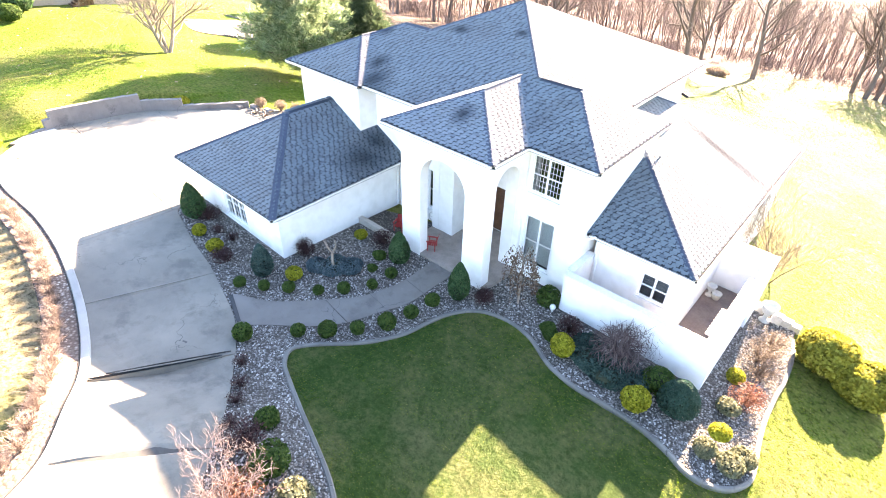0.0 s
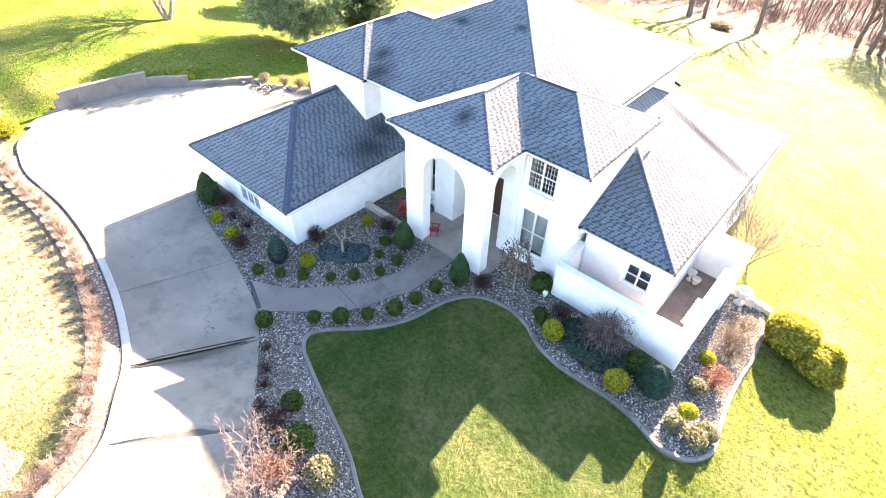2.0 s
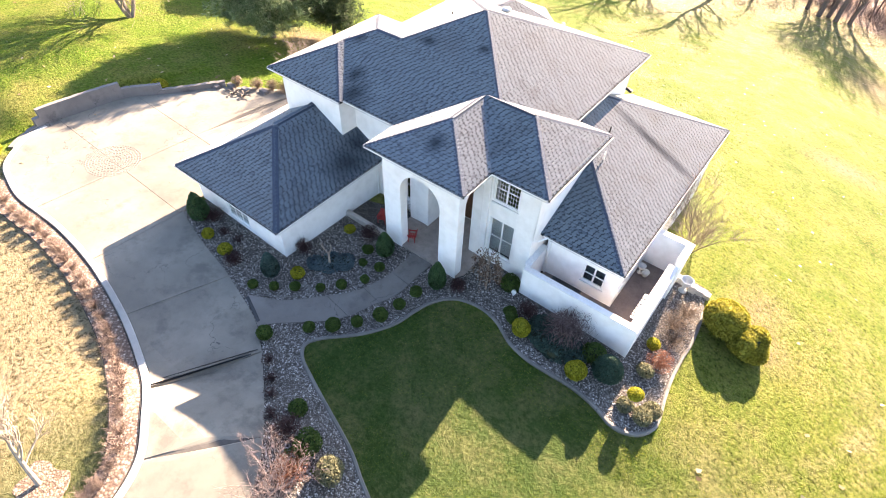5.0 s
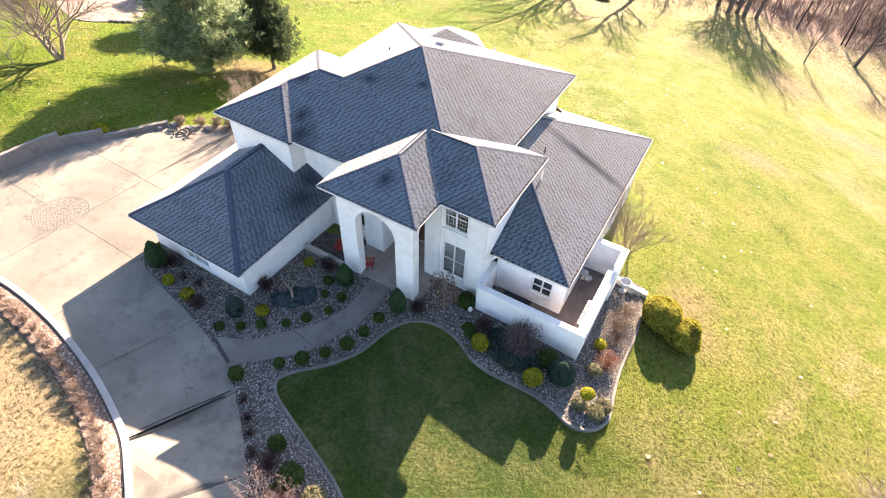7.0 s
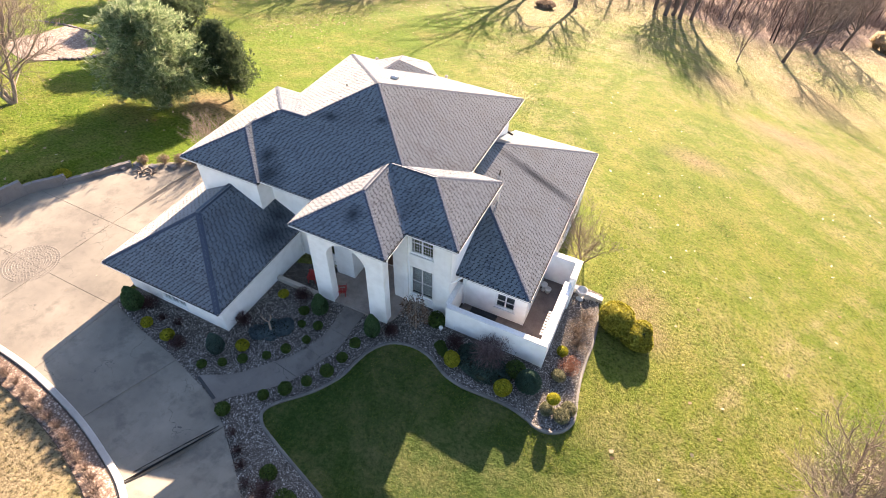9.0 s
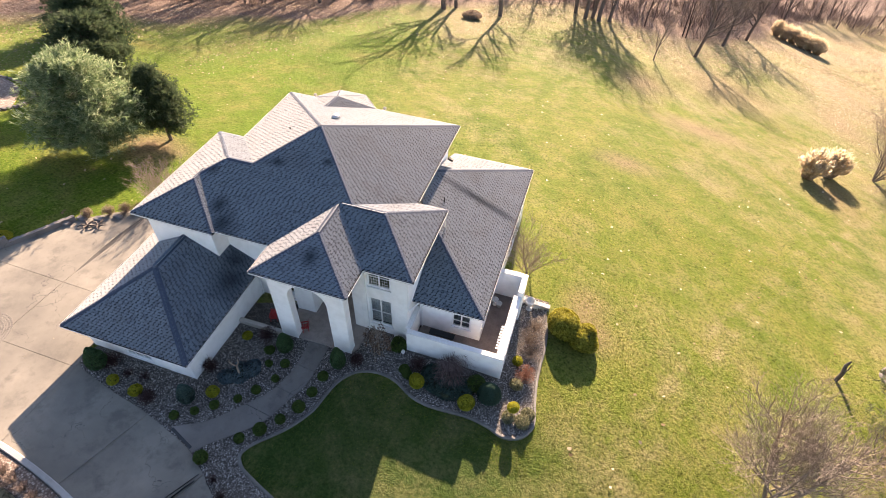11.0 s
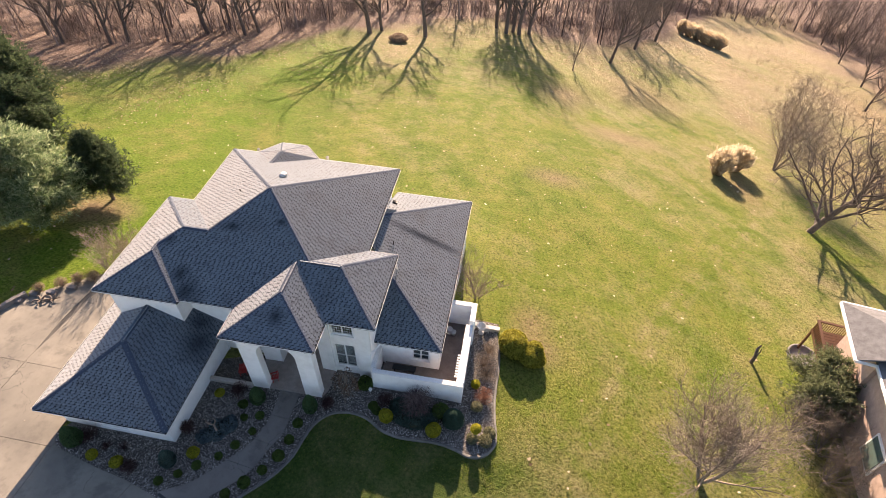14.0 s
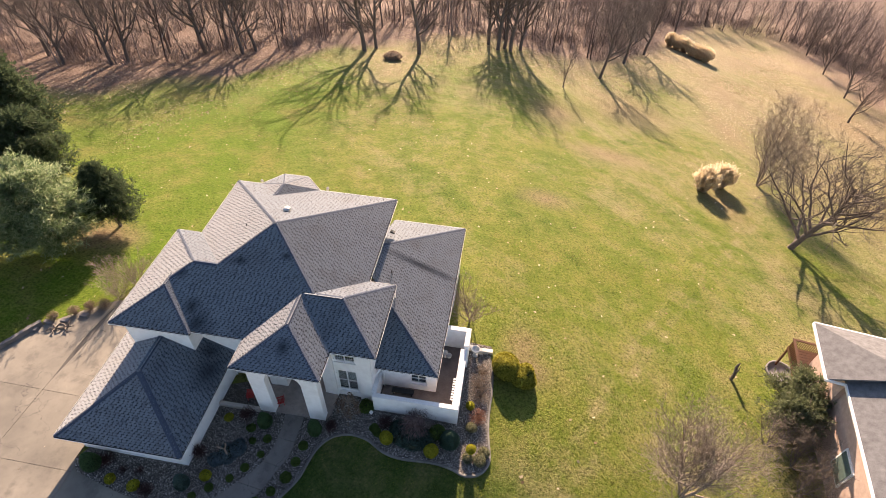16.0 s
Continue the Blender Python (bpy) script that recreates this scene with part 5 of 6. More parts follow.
# twiggy row outside the drive
ROW_PTS, run = [], 0.0
for a, b in zip(DRIVE_L, DRIVE_L[1:]):
    seg = math.dist(a, b)
    d = ((b[0] - a[0]) / seg, (b[1] - a[1]) / seg)
    while run < seg:
        ROW_PTS.append((a[0] + d[0] * run - d[1] * 0.66, a[1] + d[1] * run + d[0] * 0.66))
        run += 0.78
    run -= seg
ROW_PTS = [p for p in ROW_PTS if -24.0 < p[0] and p[1] < -10.2 and p[1] > -19]
first = twig_shrub("dormant_hydrangea", 80, 0.62, 0.40, leafmat("mauve brown twig", (0.20, 0.145, 0.12), (0.32, 0.245, 0.205), (0.46, 0.37, 0.31)), "small dormant mauve-brown twiggy shrub in the curbside row", "shrub", ROW_PTS[0], 110, "twiggy row along the drive", leaves=60, leaf=0.035, r=0.007)
more_of(first, ROW_PTS[1:], 0.15)


# ---- trees ----
def grow(seed, height, r0, kids=(9, 6, 4), ratio=(0.55, 0.5, 0.5), spread=0.75, up=0.12, wob=0.12, lean=(0, 0), clear=0.3, stems=1, splay=0.25):
    """Limbs of a bare tree as (points, radii, level)."""
    rg = np.random.default_rng(seed)
    out = []

    def limb(p, d, length, r, level):
        m = (7, 5, 4, 3)[min(level, 3)]
        pts, dd = [p], d
        for _ in range(m):
            dd = dd + rg.normal(0, wob * (0.5 if level == 0 else 1), 3) + np.array((0, 0, up * (0.3 if level == 0 else 1)))
            dd /= np.linalg.norm(dd)
            pts.append(pts[-1] + dd * length / m)
        pts = np.array(pts)
        rad = np.linspace(r, r * (0.35 if level == 0 else 0.3), m + 1)
        out.append((pts, rad, level))
        if level < len(kids):
            for k in range(kids[level]):
                s = clear + (1 - clear) * (k + rg.uniform(0.2, 1)) / kids[level] if level == 0 else rg.uniform(0.25, 1.0)
                q = s * m
                i = min(int(q), m - 1)
                at = pts[i] + (pts[i + 1] - pts[i]) * (q - i)
                t = pts[i + 1] - pts[i]
                t /= np.linalg.norm(t)
                side = np.cross(t, rg.normal(size=3))
                side /= np.linalg.norm(side) + 1e-9
                nd = t * rg.uniform(0.5, 0.9) + side * spread * rg.uniform(0.7, 1.3)
                nd /= np.linalg.norm(nd)
                limb(at, nd, length * ratio[level] * rg.uniform(0.7, 1.2) * (1.15 - 0.5 * s if level == 0 else 1), max(rad[i] * 0.55, 0.006), level + 1)

    for s in range(stems):
        a = rg.uniform(0, 2 * math.pi)
        d = np.array((lean[0], lean[1], 1.0)) + (np.array((math.cos(a), math.sin(a), 0)) * splay if stems > 1 else 0)
        limb(np.array((0, 0, -0.25)), d / np.linalg.norm(d), height * (rg.uniform(0.6, 0.8) if stems > 1 else 0.72), r0 * (1 if stems == 1 else 0.6), 0)
    return out


def limbs_mesh(limbs, levels, sides=(8, 6, 4, 3), thick=1.0):
    tb = Tubes()
    for pts, rad, lev in limbs:
        if lev in levels:
            tb.add(pts, rad * thick, sides[min(lev, 3)])
    return tb.arrays()


def sprigs(limbs, n, length, width, seed):
    """Fine twigs as thin blades along the outer limbs."""
    rg = np.random.default_rng(seed)
    outer = [q for q in limbs if q[2] >= 1]
    cs, al = [], []
    for _ in range(n):
        pts = outer[rg.integers(len(outer))][0]
        k = rg.integers(len(pts) // 2, len(pts))
        d = pts[k] - pts[k - 1]
        d = d / (np.linalg.norm(d) + 1e-9) + rg.normal(0, 0.45, 3) + np.array((0, 0, 0.15))
        d /= np.linalg.norm(d)
        cs.append(pts[k] + d * length * 0.45), al.append(d)
    cs, al = np.array(cs), np.array(al)
    return quads(cs, np.cross(al, rg.normal(size=al.shape)), width, length / width, rg, al)


def bare_tree(name, limbs, mat, label, at, group="", size=1.0, turn=0.0, fine=None, haze=0):
    """A thing with its trunk or stems, and a crown of branches."""
    ob = empty(name, label, "tree" if "tree" in name or name == "oak" else "shrub", group=group)
    stems = [q for q in limbs if q[2] == 0]
    for q in stems:
        mesh_part("trunk" if len(stems) == 1 else "stem", limbs_mesh([q], (0,)), mat, ob, smooth=True)
    mesh_part("crown", join(limbs_mesh(limbs, (1, 2, 3)), sprigs(limbs, haze, 0.42, 0.014, 600)) if haze else limbs_mesh(limbs, (1, 2, 3)), fine or mat, ob)
    return on_land(ob, *at, turn=turn, size=size, lift=0.0)


EDGE_TREES = [(-60.4, 63.1, 18.3), (-58.9, 65.5, 18.3), (-67.3, 60.5, 17.1), (-72.8, 63.9, 18.3), (-55.4, 72.6, 15.9), (-49.4, 74.8, 24.4), (-42.7, 76.1, 19.5), (-41.2, 78.6, 18.3), (-47.5, 79.7, 18.3), (-21.3, 85.3, 26.8), (-19.6, 88.1, 20.7), (-10.5, 87.1, 23.2), (4.9, 96.0, 23.2), (6.2, 97.6, 22.0), (7.6, 96.3, 23.2), (9.6, 98.5, 20.7), (2.6, 99.5, 20.7), (26.7, 92.2, 18.3), (34.0, 109.3, 18.3), (41.3, 123.8, 20.7), (58.5, 166.0, 20.7), (88.0, 108.0, 14), (96.0, 128.0, 15), (100.0, 150.0, 16), (94.0, 92.0, 13), (84.0, 76.0, 12), (104.0, 172.0, 17)]
KINDS = []
for k in range(4):
    KINDS.append(grow(200 + k, 15, 0.27, (13, 8, 6), (0.60, 0.52, 0.5), 0.68, 0.12, 0.14, clear=0.2))
made = {}
for k, (x, y, h) in enumerate(EDGE_TREES):
    q = k % 4
    if q not in made:
        made[q] = bare_tree("bare_tree", KINDS[q], BARK, "tall leafless tree at the edge of the woods", (x, y), "trees along the wood edge", h / 15, k * 67, haze=1500)
    else:
        c = copy_thing(made[q], pose(x, y, ground(x, y), 0, 0, k * 67))
        c.scale = (h / 15,) * 3
small = grow(220, 8, 0.10, (10, 6, 4), (0.4, 0.5, 0.5), 0.5, 0.2, 0.1, clear=0.2)
bare_tree("bare_tree", small, BARK_TAN, "small slender leafless tree on the rear lawn", (18.5, 80.1), "small bare trees", 1.3)
bare_tree("oak", grow(231, 12.0, 0.32, (18, 10, 7), (0.80, 0.55, 0.5), 0.9, 0.08, 0.17, lean=(0.12, 0.02), clear=0.1), BARK, "spreading leafless oak with twisted dark limbs", (46.1, 38.4), "", 1.25, haze=6000)
bare_tree("bare_tree", grow(234, 13, 0.15, (14, 9, 6), (0.5, 0.5, 0.5), 0.8, 0.10, 0.12, lean=(0.28, 0.06), clear=0.1, stems=7, splay=0.5), BARK_TAN, "tall bushy many-stemmed leafless tree", (47.9, 55.9), "", 1.1, haze=9000)
bare_tree("bare_tree", grow(235, 6.6, 0.16, (12, 9, 7), (0.62, 0.55, 0.5), 0.7, 0.14, 0.10, lean=(0.18, 0.15), clear=0.18, stems=4, splay=0.5), BARK_TAN, "broad many-stemmed leafless tree on the side lawn", (24.1, 0.8), "", 1.32, haze=3200)
bare_tree("bare_tree", grow(237, 8.0, 0.22, (16, 11, 8), (0.72, 0.52, 0.5), 0.85, 0.10, 0.15, clear=0.14, stems=3, splay=0.5), BARK_TAN, "round-headed leafless tree on the lawn", (-39.4, 6.1), "", 1.35, haze=7000)
YOUNG = (-5.12, -17.01)
bare_tree("bare_tree", grow(239, 3.4, 0.060, (11, 8, 6), (0.5, 0.5, 0.5), 0.55, 0.2, 0.12, lean=(-0.32, 0.0), clear=0.3), BARK_PALE, "young pale-barked leafless tree in mulch", YOUNG, "young bare trees", 1.6)
bare_tree("bare_tree", grow(241, 2.9, 0.026, (8, 6, 4), (0.6, 0.5, 0.5), 0.65, 0.1, 0.15, clear=0.12, stems=6, splay=0.6), L_MAPLE, "small pale leafless tree in the gravel bed", (1.29, -12.32), "young bare trees", 1.0)
bare_tree("bare_shrub", grow(243, 4.2, 0.06, (9, 7, 4), (0.6, 0.5, 0.5), 0.6, 0.16, 0.12, clear=0.1, stems=5, splay=0.5), BARK_TAN, "fan-shaped leafless shrub beside the wing", (8.25, 12.0), "", 1.15, haze=500)
for k, (x, y, s) in enumerate(((31.9, 6.4, 1.0), (33.4, 5.0, 1.1), (33.0, 3.0, 1.0), (34.0, 7.6, 0.9))):
    bare_tree("bare_shrub", grow(250 + k, 4.0, 0.07, (9, 7, 4), (0.6, 0.5, 0.5), 0.7, 0.12, 0.15, clear=0.1, stems=5, splay=0.6), BARK_DARK, "tangled leafless shrub beside the neighbouring house", (x, y), "tangled bare shrubs", s, k * 60)
for k, (x, y) in enumerate(((-21.0, 8.6), (-20.5, 10.4))):
    bare_tree("bare_shrub", grow(260 + k, 2.6, 0.04, (8, 6, 4), (0.6, 0.5, 0.5), 0.6, 0.15, 0.12, clear=0.1, stems=6, splay=0.5), BARK_TAN, "fan of bare tan stems behind the house", (x, y), "bare shrubs behind the house", 1.4, k * 60)

tx, ty = YOUNG
tagged(part("mulch_ring", sheet([(tx + (0.95 + 0.16 * math.sin(3 * t) + 0.1 * math.sin(7 * t + 1)) * math.cos(t), ty + (0.8 + 0.14 * math.cos(5 * t)) * math.sin(t)) for t in np.arange(48) * math.pi / 24], 0.018, 0.03, 0.3), make_gravel_base("leaf mulch", (0.17, 0.115, 0.085), (0.28, 0.205, 0.155), (0.42, 0.34, 0.26), (0.10, 0.07, 0.05), 14.0)), "ragged patch of tan mulch under the young tree", "mulch", kind="structure")

# Y-shaped dead trunk and weeping tree in the front bed
tb = Tubes()
tb.add([(0, 0, -0.1), (0.02, -0.05, 0.6), (-0.02, 0.02, 1.15)], [0.09, 0.075, 0.06], 8)
tb.add([(-0.02, 0.02, 1.1), (-0.18, -0.12, 1.45), (-0.32, -0.2, 1.85)], [0.05, 0.045, 0.03], 7)
tb.add([(-0.02, 0.02, 1.1), (0.16, 0.14, 1.5), (0.2, 0.1, 1.95)], [0.05, 0.042, 0.03], 7)
tb.add([(-0.2, -0.13, 1.5), (-0.42, 0.0, 1.7), (-0.6, 0.0, 1.72)], [0.025, 0.02, 0.012], 6)
on_land(tagged(mesh_part("pruned_tree", tb.arrays(), BARK_TAN, smooth=True), "small pruned Y-shaped bare trunk among junipers", "tree"), -6.05, -2.75, size=0.85)
wt = empty("weeping_tree", "small weeping tree with hanging brown leaves by the porch", "tree")
rg = np.random.default_rng(300)
tb, tips = Tubes(), []
tb.add([(0, 0, -0.1), (0.03, 0, 1.0), (-0.03, 0.05, 2.3)], [0.05, 0.045, 0.035], 7)
for k in range(26):
    a, r = k * 2.4, rg.uniform(0.35, 0.95)
    z = rg.uniform(1.9, 2.5)
    e = np.array((math.cos(a) * r, math.sin(a) * r, z - rg.uniform(0.6, 1.7)))
    m1 = np.array((math.cos(a) * r * 0.6, math.sin(a) * r * 0.6, z + 0.3))
    tb.add([(-0.03, 0.05, 2.2), m1, e * np.array((1, 1, 0)) + np.array((0, 0, (z + e[2]) / 2)), e], [0.018, 0.012, 0.008, 0.004], 4)
    for _ in range(34):
        s = rg.uniform(0.2, 1)
        tips.append((m1 * (1 - s) + e * s) + rg.normal(0, 0.07, 3))
mesh_part("trunk", tb.arrays(), BARK_TAN, wt)
mesh_part("foliage", quads(np.array(tips), rg.normal(size=(len(tips), 3)), 0.06, 1.4, rg), leafmat("brown hanging leaf", (0.07, 0.042, 0.028), (0.12, 0.075, 0.05), (0.19, 0.13, 0.09)), wt)
on_land(wt, 1.05, 1.15)


# evergreens
def conifer(name, height, radius, mat, label, at, seed, tiers=16, per=13, clump=26, needle=0.34, droop=0.15, blunt=0.4, group="", clear=0.1, aspect=0.16):
    """A tapering trunk, whorls of boughs and tufts of needles along each."""
    rg = np.random.default_rng(seed)
    ob = empty(name, label, "tree", group=group)
    tb, cs, ns, al = Tubes(), [], [], []
    tb.add([(0, 0, -0.3), (0.05, 0, height * 0.4), (0, 0.04, height * 0.97)], [height * 0.025, height * 0.017, 0.02], 8)
    for t in range(tiers):
        h = clear + (1 - clear) * (t + rg.uniform(0, 0.6)) / tiers
        reach = radius * ((1 - h) ** blunt) * (1 if h > 0.2 else 0.75 + h)
        for b in range(per if h < 0.8 else per // 2 + 2):
            a = rg.uniform(0, 2 * math.pi)
            length = reach * rg.uniform(0.6, 1.12)
            d = np.array((math.cos(a), math.sin(a), 0.0))
            p0 = np.array((0, 0, h * height))
            p1 = p0 + d * length * 0.55 + np.array((0, 0, length * 0.05))
            p2 = p0 + d * length + np.array((0, 0, length * (0.25 - droop * 2 * (1 - h))))
            tb.add([p0, p1, p2], [0.05 * (1.1 - h), 0.03, 0.008], 4)
            s = np.repeat(rg.uniform(0.3, 1.05, clump), 7)[:, None]
            spot = np.where(s < 0.55, p0 + (p1 - p0) * s / 0.55, p1 + (p2 - p1) * (s - 0.55) / 0.45)
            spot = spot + np.repeat(rg.normal(0, 0.12 + 0.05 * radius, (clump, 3)) * np.array((1, 1, 0.6)), 7, axis=0)
            ray = rg.normal(0, 0.8, (clump * 7, 3)) + d * 0.8 + np.array((0, 0, 0.55))
            ray /= np.linalg.norm(ray, axis=1, keepdims=True)
            cs.append(spot + ray * needle * 0.45)
            ns.append(np.cross(ray, rg.normal(size=ray.shape)))
            al.append(ray)
    mesh_part("trunk", tb.arrays(), BARK, ob)
    cs, ns, al = np.concatenate(cs), np.concatenate(ns), np.concatenate(al)
    mesh_part("crown", quads(cs, ns, needle * aspect, 1 / aspect, rg, al), mat, ob)
    return on_land(ob, *at, turn=seed * 13, lift=0.0)


conifer("white_pine", 9.0, 5.0, L_PINE, "large soft grey-green white pine on the lawn", (-30.3, 13.6), 401, tiers=13, per=17, clump=34, needle=0.48, droop=-0.02, blunt=0.42, clear=0.12, aspect=0.10)
conifer("pine", 8.2, 4.6, L_SPRUCE, "dark green pine behind the pale pine", (-40.6, 24.3), 402, tiers=17, per=17, clump=26, needle=0.46, droop=-0.03, blunt=0.45, clear=0.06, aspect=0.13, group="dark pines")
conifer("pine", 9.0, 4.4, L_SPRUCE, "tall dark green pine near the woods", (-49.5, 33.0), 408, tiers=17, per=15, clump=18, needle=0.5, droop=-0.03, blunt=0.45, clear=0.06, aspect=0.14, group="dark pines")
conifer("pine", 10.5, 4.6, L_SPRUCE, "tall dark green pine near the woods", (-57.0, 38.5), 407, tiers=20, per=15, clump=18, needle=0.5, droop=-0.03, blunt=0.6, clear=0.06, aspect=0.14, group="dark pines")
conifer("spruce", 7.3, 3.5, L_SPRUCE, "dark green spruce with a short bare trunk", (-27.45, 18.15), 403, tiers=16, per=16, clump=26, needle=0.34, droop=-0.08, blunt=0.75, clear=0.2, aspect=0.13)
L_CEDAR = leafmat("cedar spray", (0.07, 0.088, 0.042), (0.125, 0.145, 0.075), (0.20, 0.22, 0.125))
conifer("cedar", 4.4, 3.0, L_CEDAR, "grey-green spreading cedar beside the neighbouring house", (35.0, 10.6), 404, tiers=10, per=13, clump=14, needle=0.30, droop=0.0, blunt=0.35, clear=0.1)
conifer("cedar", 4.0, 2.4, L_CEDAR, "grey-green spreading cedar beside the neighbouring house", (34.2, 8.6), 405, tiers=10, per=13, clump=14, needle=0.28, droop=0.0, blunt=0.35, clear=0.1)
conifer("yew", 2.6, 2.2, L_CONE, "dark evergreen shrub at the wood edge", (112.6, 142.1), 406, tiers=7, per=12, clump=26, needle=0.4, droop=0.0, blunt=0.3)
for k, (x, y, r) in enumerate(((-22.2, 6.9, 0.55), (-23.0, 6.2, 0.5), (-21.3, 7.35, 0.55), (-24.1, 5.3, 0.4))):
    twig_shrub("dormant_spirea", 80, 0.8, r, L_TWIG, "rounded dormant tan shrub at the drive's edge", "shrub", (x, y), 130 + k, "dormant mounds by the drive", leaves=700, leaf=0.05)
shrub("brush_mound", 1.7, 1.2, 2600, 0.16, L_TWIG, "low dark rounded thicket on the rear lawn", "shrub", (-14.8, 82.3), "", 140, depth=0.25)


# pampas grass
def pampas(at, size, seed):
    rg = np.random.default_rng(seed)
    ob = empty("pampas_grass", "rounded clump of dry cream pampas grass with plumes", "grass clump", group="pampas clumps")
    tb, cs, al = Tubes(), [], []
    for _ in range(170):
        a, s = rg.uniform(0, 6.283), rg.uniform(0, 1) ** 0.55
        tip = np.array((math.cos(a) * s * 1.35, math.sin(a) * s * 1.35, 2.2 - 1.1 * s ** 2 + rg.uniform(-0.3, 0.7)))
        mid = tip * np.array((0.6, 0.6, 0.6))
        tb.add([tip * np.array((0.35, 0.35, 0)), mid, tip], [0.03, 0.022, 0.012], 3)
        for _ in range(20):
            f = rg.uniform(0.25, 1.08)
            cs.append(mid + (tip - mid) * f + rg.normal(0, 0.045, 3))
            al.append(tip - mid)
    mesh_part("blade_clump", tb.arrays(), L_DRY, ob)
    cs = np.array(cs)
    mesh_part("plume_mass", quads(cs, rg.normal(size=cs.shape), 0.06, 4.5, rg, np.array(al) + rg.normal(0, 0.16, cs.shape)), L_DRY, ob)
    on_land(ob, *at, turn=seed * 50, size=size)


pampas((37.6, 49.4), 1.45, 1), pampas((40.9, 52.2), 1.45, 2)
for k, (x, y) in enumerate(((51.6, 141.6), (53.2, 139.8), (54.9, 138.0), (56.6, 136.0), (58.2, 134.4), (59.8, 132.8))):
    pampas((x, y), 1.45, 3 + k)


# ---- woods ----
YARD = [(-140, 36), (-80, 54), (-66, 60), (-57, 62), (-48, 70), (-40, 75), (-33, 84), (-30, 97), (-18, 105), (2, 104), (14, 102), (28, 105), (38, 120), (46, 143), (55, 165), (75, 190), (100, 192), (112, 152), (106, 120), (100, 95), (96, 72), (100, 50), (118, 40), (180, 34), (180, -80), (-140, -80)]


def thicket(n, height, spread, seed):
    """Undergrowth of thin upright and leaning switches."""
    rg = np.random.default_rng(seed)
    al = rg.normal(0, 0.5, (n, 3)) + np.array((0, 0, 1.0))
    al /= np.linalg.norm(al, axis=1, keepdims=True)
    length = height * rg.uniform(0.35, 0.8, n)
    cs = np.column_stack([rg.normal(0, spread * 0.5, (n, 2)), length * 0.45 + rg.uniform(0, 0.4, n) * height])
    return quads(cs, np.cross(al, rg.normal(size=al.shape)), 0.035, 38.0, rg, al)


def forest():
    rg = np.random.default_rng(9)
    near = [grow(500 + k, 17, 0.17, (14, 4), (0.40, 0.55), 0.6, 0.15, 0.12, clear=0.25) for k in range(6)]
    deep = [grow(520 + k, 17, 0.16, (9, 2), (0.38, 0.55), 0.65, 0.15, 0.12, clear=0.3) for k in range(5)]
    sets = []
    for kinds, twig in ((near, 260), (deep, 90)):
        sets.append([join(limbs_mesh([(a[::2] if l else a, b[::2] if l else b, l) for a, b, l in t], (0, 1, 2, 3), (4, 3, 3, 3)), sprigs(t, twig, 1.3, 0.028, 530 + k)) for k, t in enumerate(kinds)])
    brush = [thicket(110, 2.0, 1.8, 540 + k) for k in range(4)]
    vs, fs, n = [], [], 0

    def put(arrays, x, y, s, turn, tall=1.0):
        nonlocal n
        v, f = arrays
        c, d = math.cos(turn), math.sin(turn)
        w = v @ np.array(((c, d, 0), (-d, c, 0), (0, 0, tall))) * s + np.array((x, y, ground(min(max(x, -90), 90), min(y, 190)) - 0.1))
        vs.append(w), fs.append(f + n)
        n += len(v)

    for gx in np.arange(-118, 150, 4.4):
        for gy in np.arange(22, 240, 4.4):
            x, y = gx + rg.uniform(-2.4, 2.4), gy + rg.uniform(-2.4, 2.4)
            if inside(x, y, YARD):
                continue
            close = any(inside(x + dx, y + dy, YARD) for dx, dy in ((0, -16), (14, -8), (-14.0, -8.0)))
            if not close and (rg.uniform() < 0.33 or y > 210 or x > 140):
                continue
            pick = sets[0] if close else sets[1]
            put(pick[rg.integers(len(pick))], x, y, rg.uniform(0.65, 1.15), rg.uniform(0, 6.3), rg.uniform(0.9, 1.15))
            for _ in range(3 if close else 1 if y < 200 else 0):
                bx, by = x + rg.uniform(-3, 3), y + rg.uniform(-3, 4)
                if not inside(bx, by, YARD) and rg.uniform() < 0.6:
                    put(brush[rg.integers(4)], bx, by, rg.uniform(0.6, 1.5), rg.uniform(0, 6.3))
    ob = mesh_part("woods", (np.concatenate(vs), np.concatenate(fs)), make_wood())
    tagged(ob, "dense leafless winter woodland of tall thin trunks", "woods", kind="stuff")


forest()


def fallen_leaves():
    rg = np.random.default_rng(12)
    pts = []
    while len(pts) < 30000:
        x, y = rg.uniform(-70, 100), rg.uniform(-12, 175)
        edge = y - 0.72 * x - 18 * min(1, max(0, (x + 38) / 11)) * min(1, max(0, (14 - x) / 12)) - 48 * min(1, max(0, (x - 36) / 36))
        strewn = max(min(1, max(0, (edge - 52) / 26)), min(1, max(0, (x - 42) / 12)) * min(1, max(0, (y - 55) / 30)))
        if inside(x, y, YARD) and rg.uniform() < 0.03 + 0.97 * strewn ** 1.5 and not (-16 < x < 12 and y < 20):
            pts.append((x, y, ground(x, y) + 0.03))
    pts = np.array(pts)
    nm = rg.normal(0, 0.35, pts.shape) + np.array((0, 0, 1.0))
    tagged(mesh_part("fallen_leaves", quads(pts, nm, 0.21, 0.8, rg), L_LEAF), "scattered dry tan leaves on the grass", "leaves", kind="stuff")


fallen_leaves()


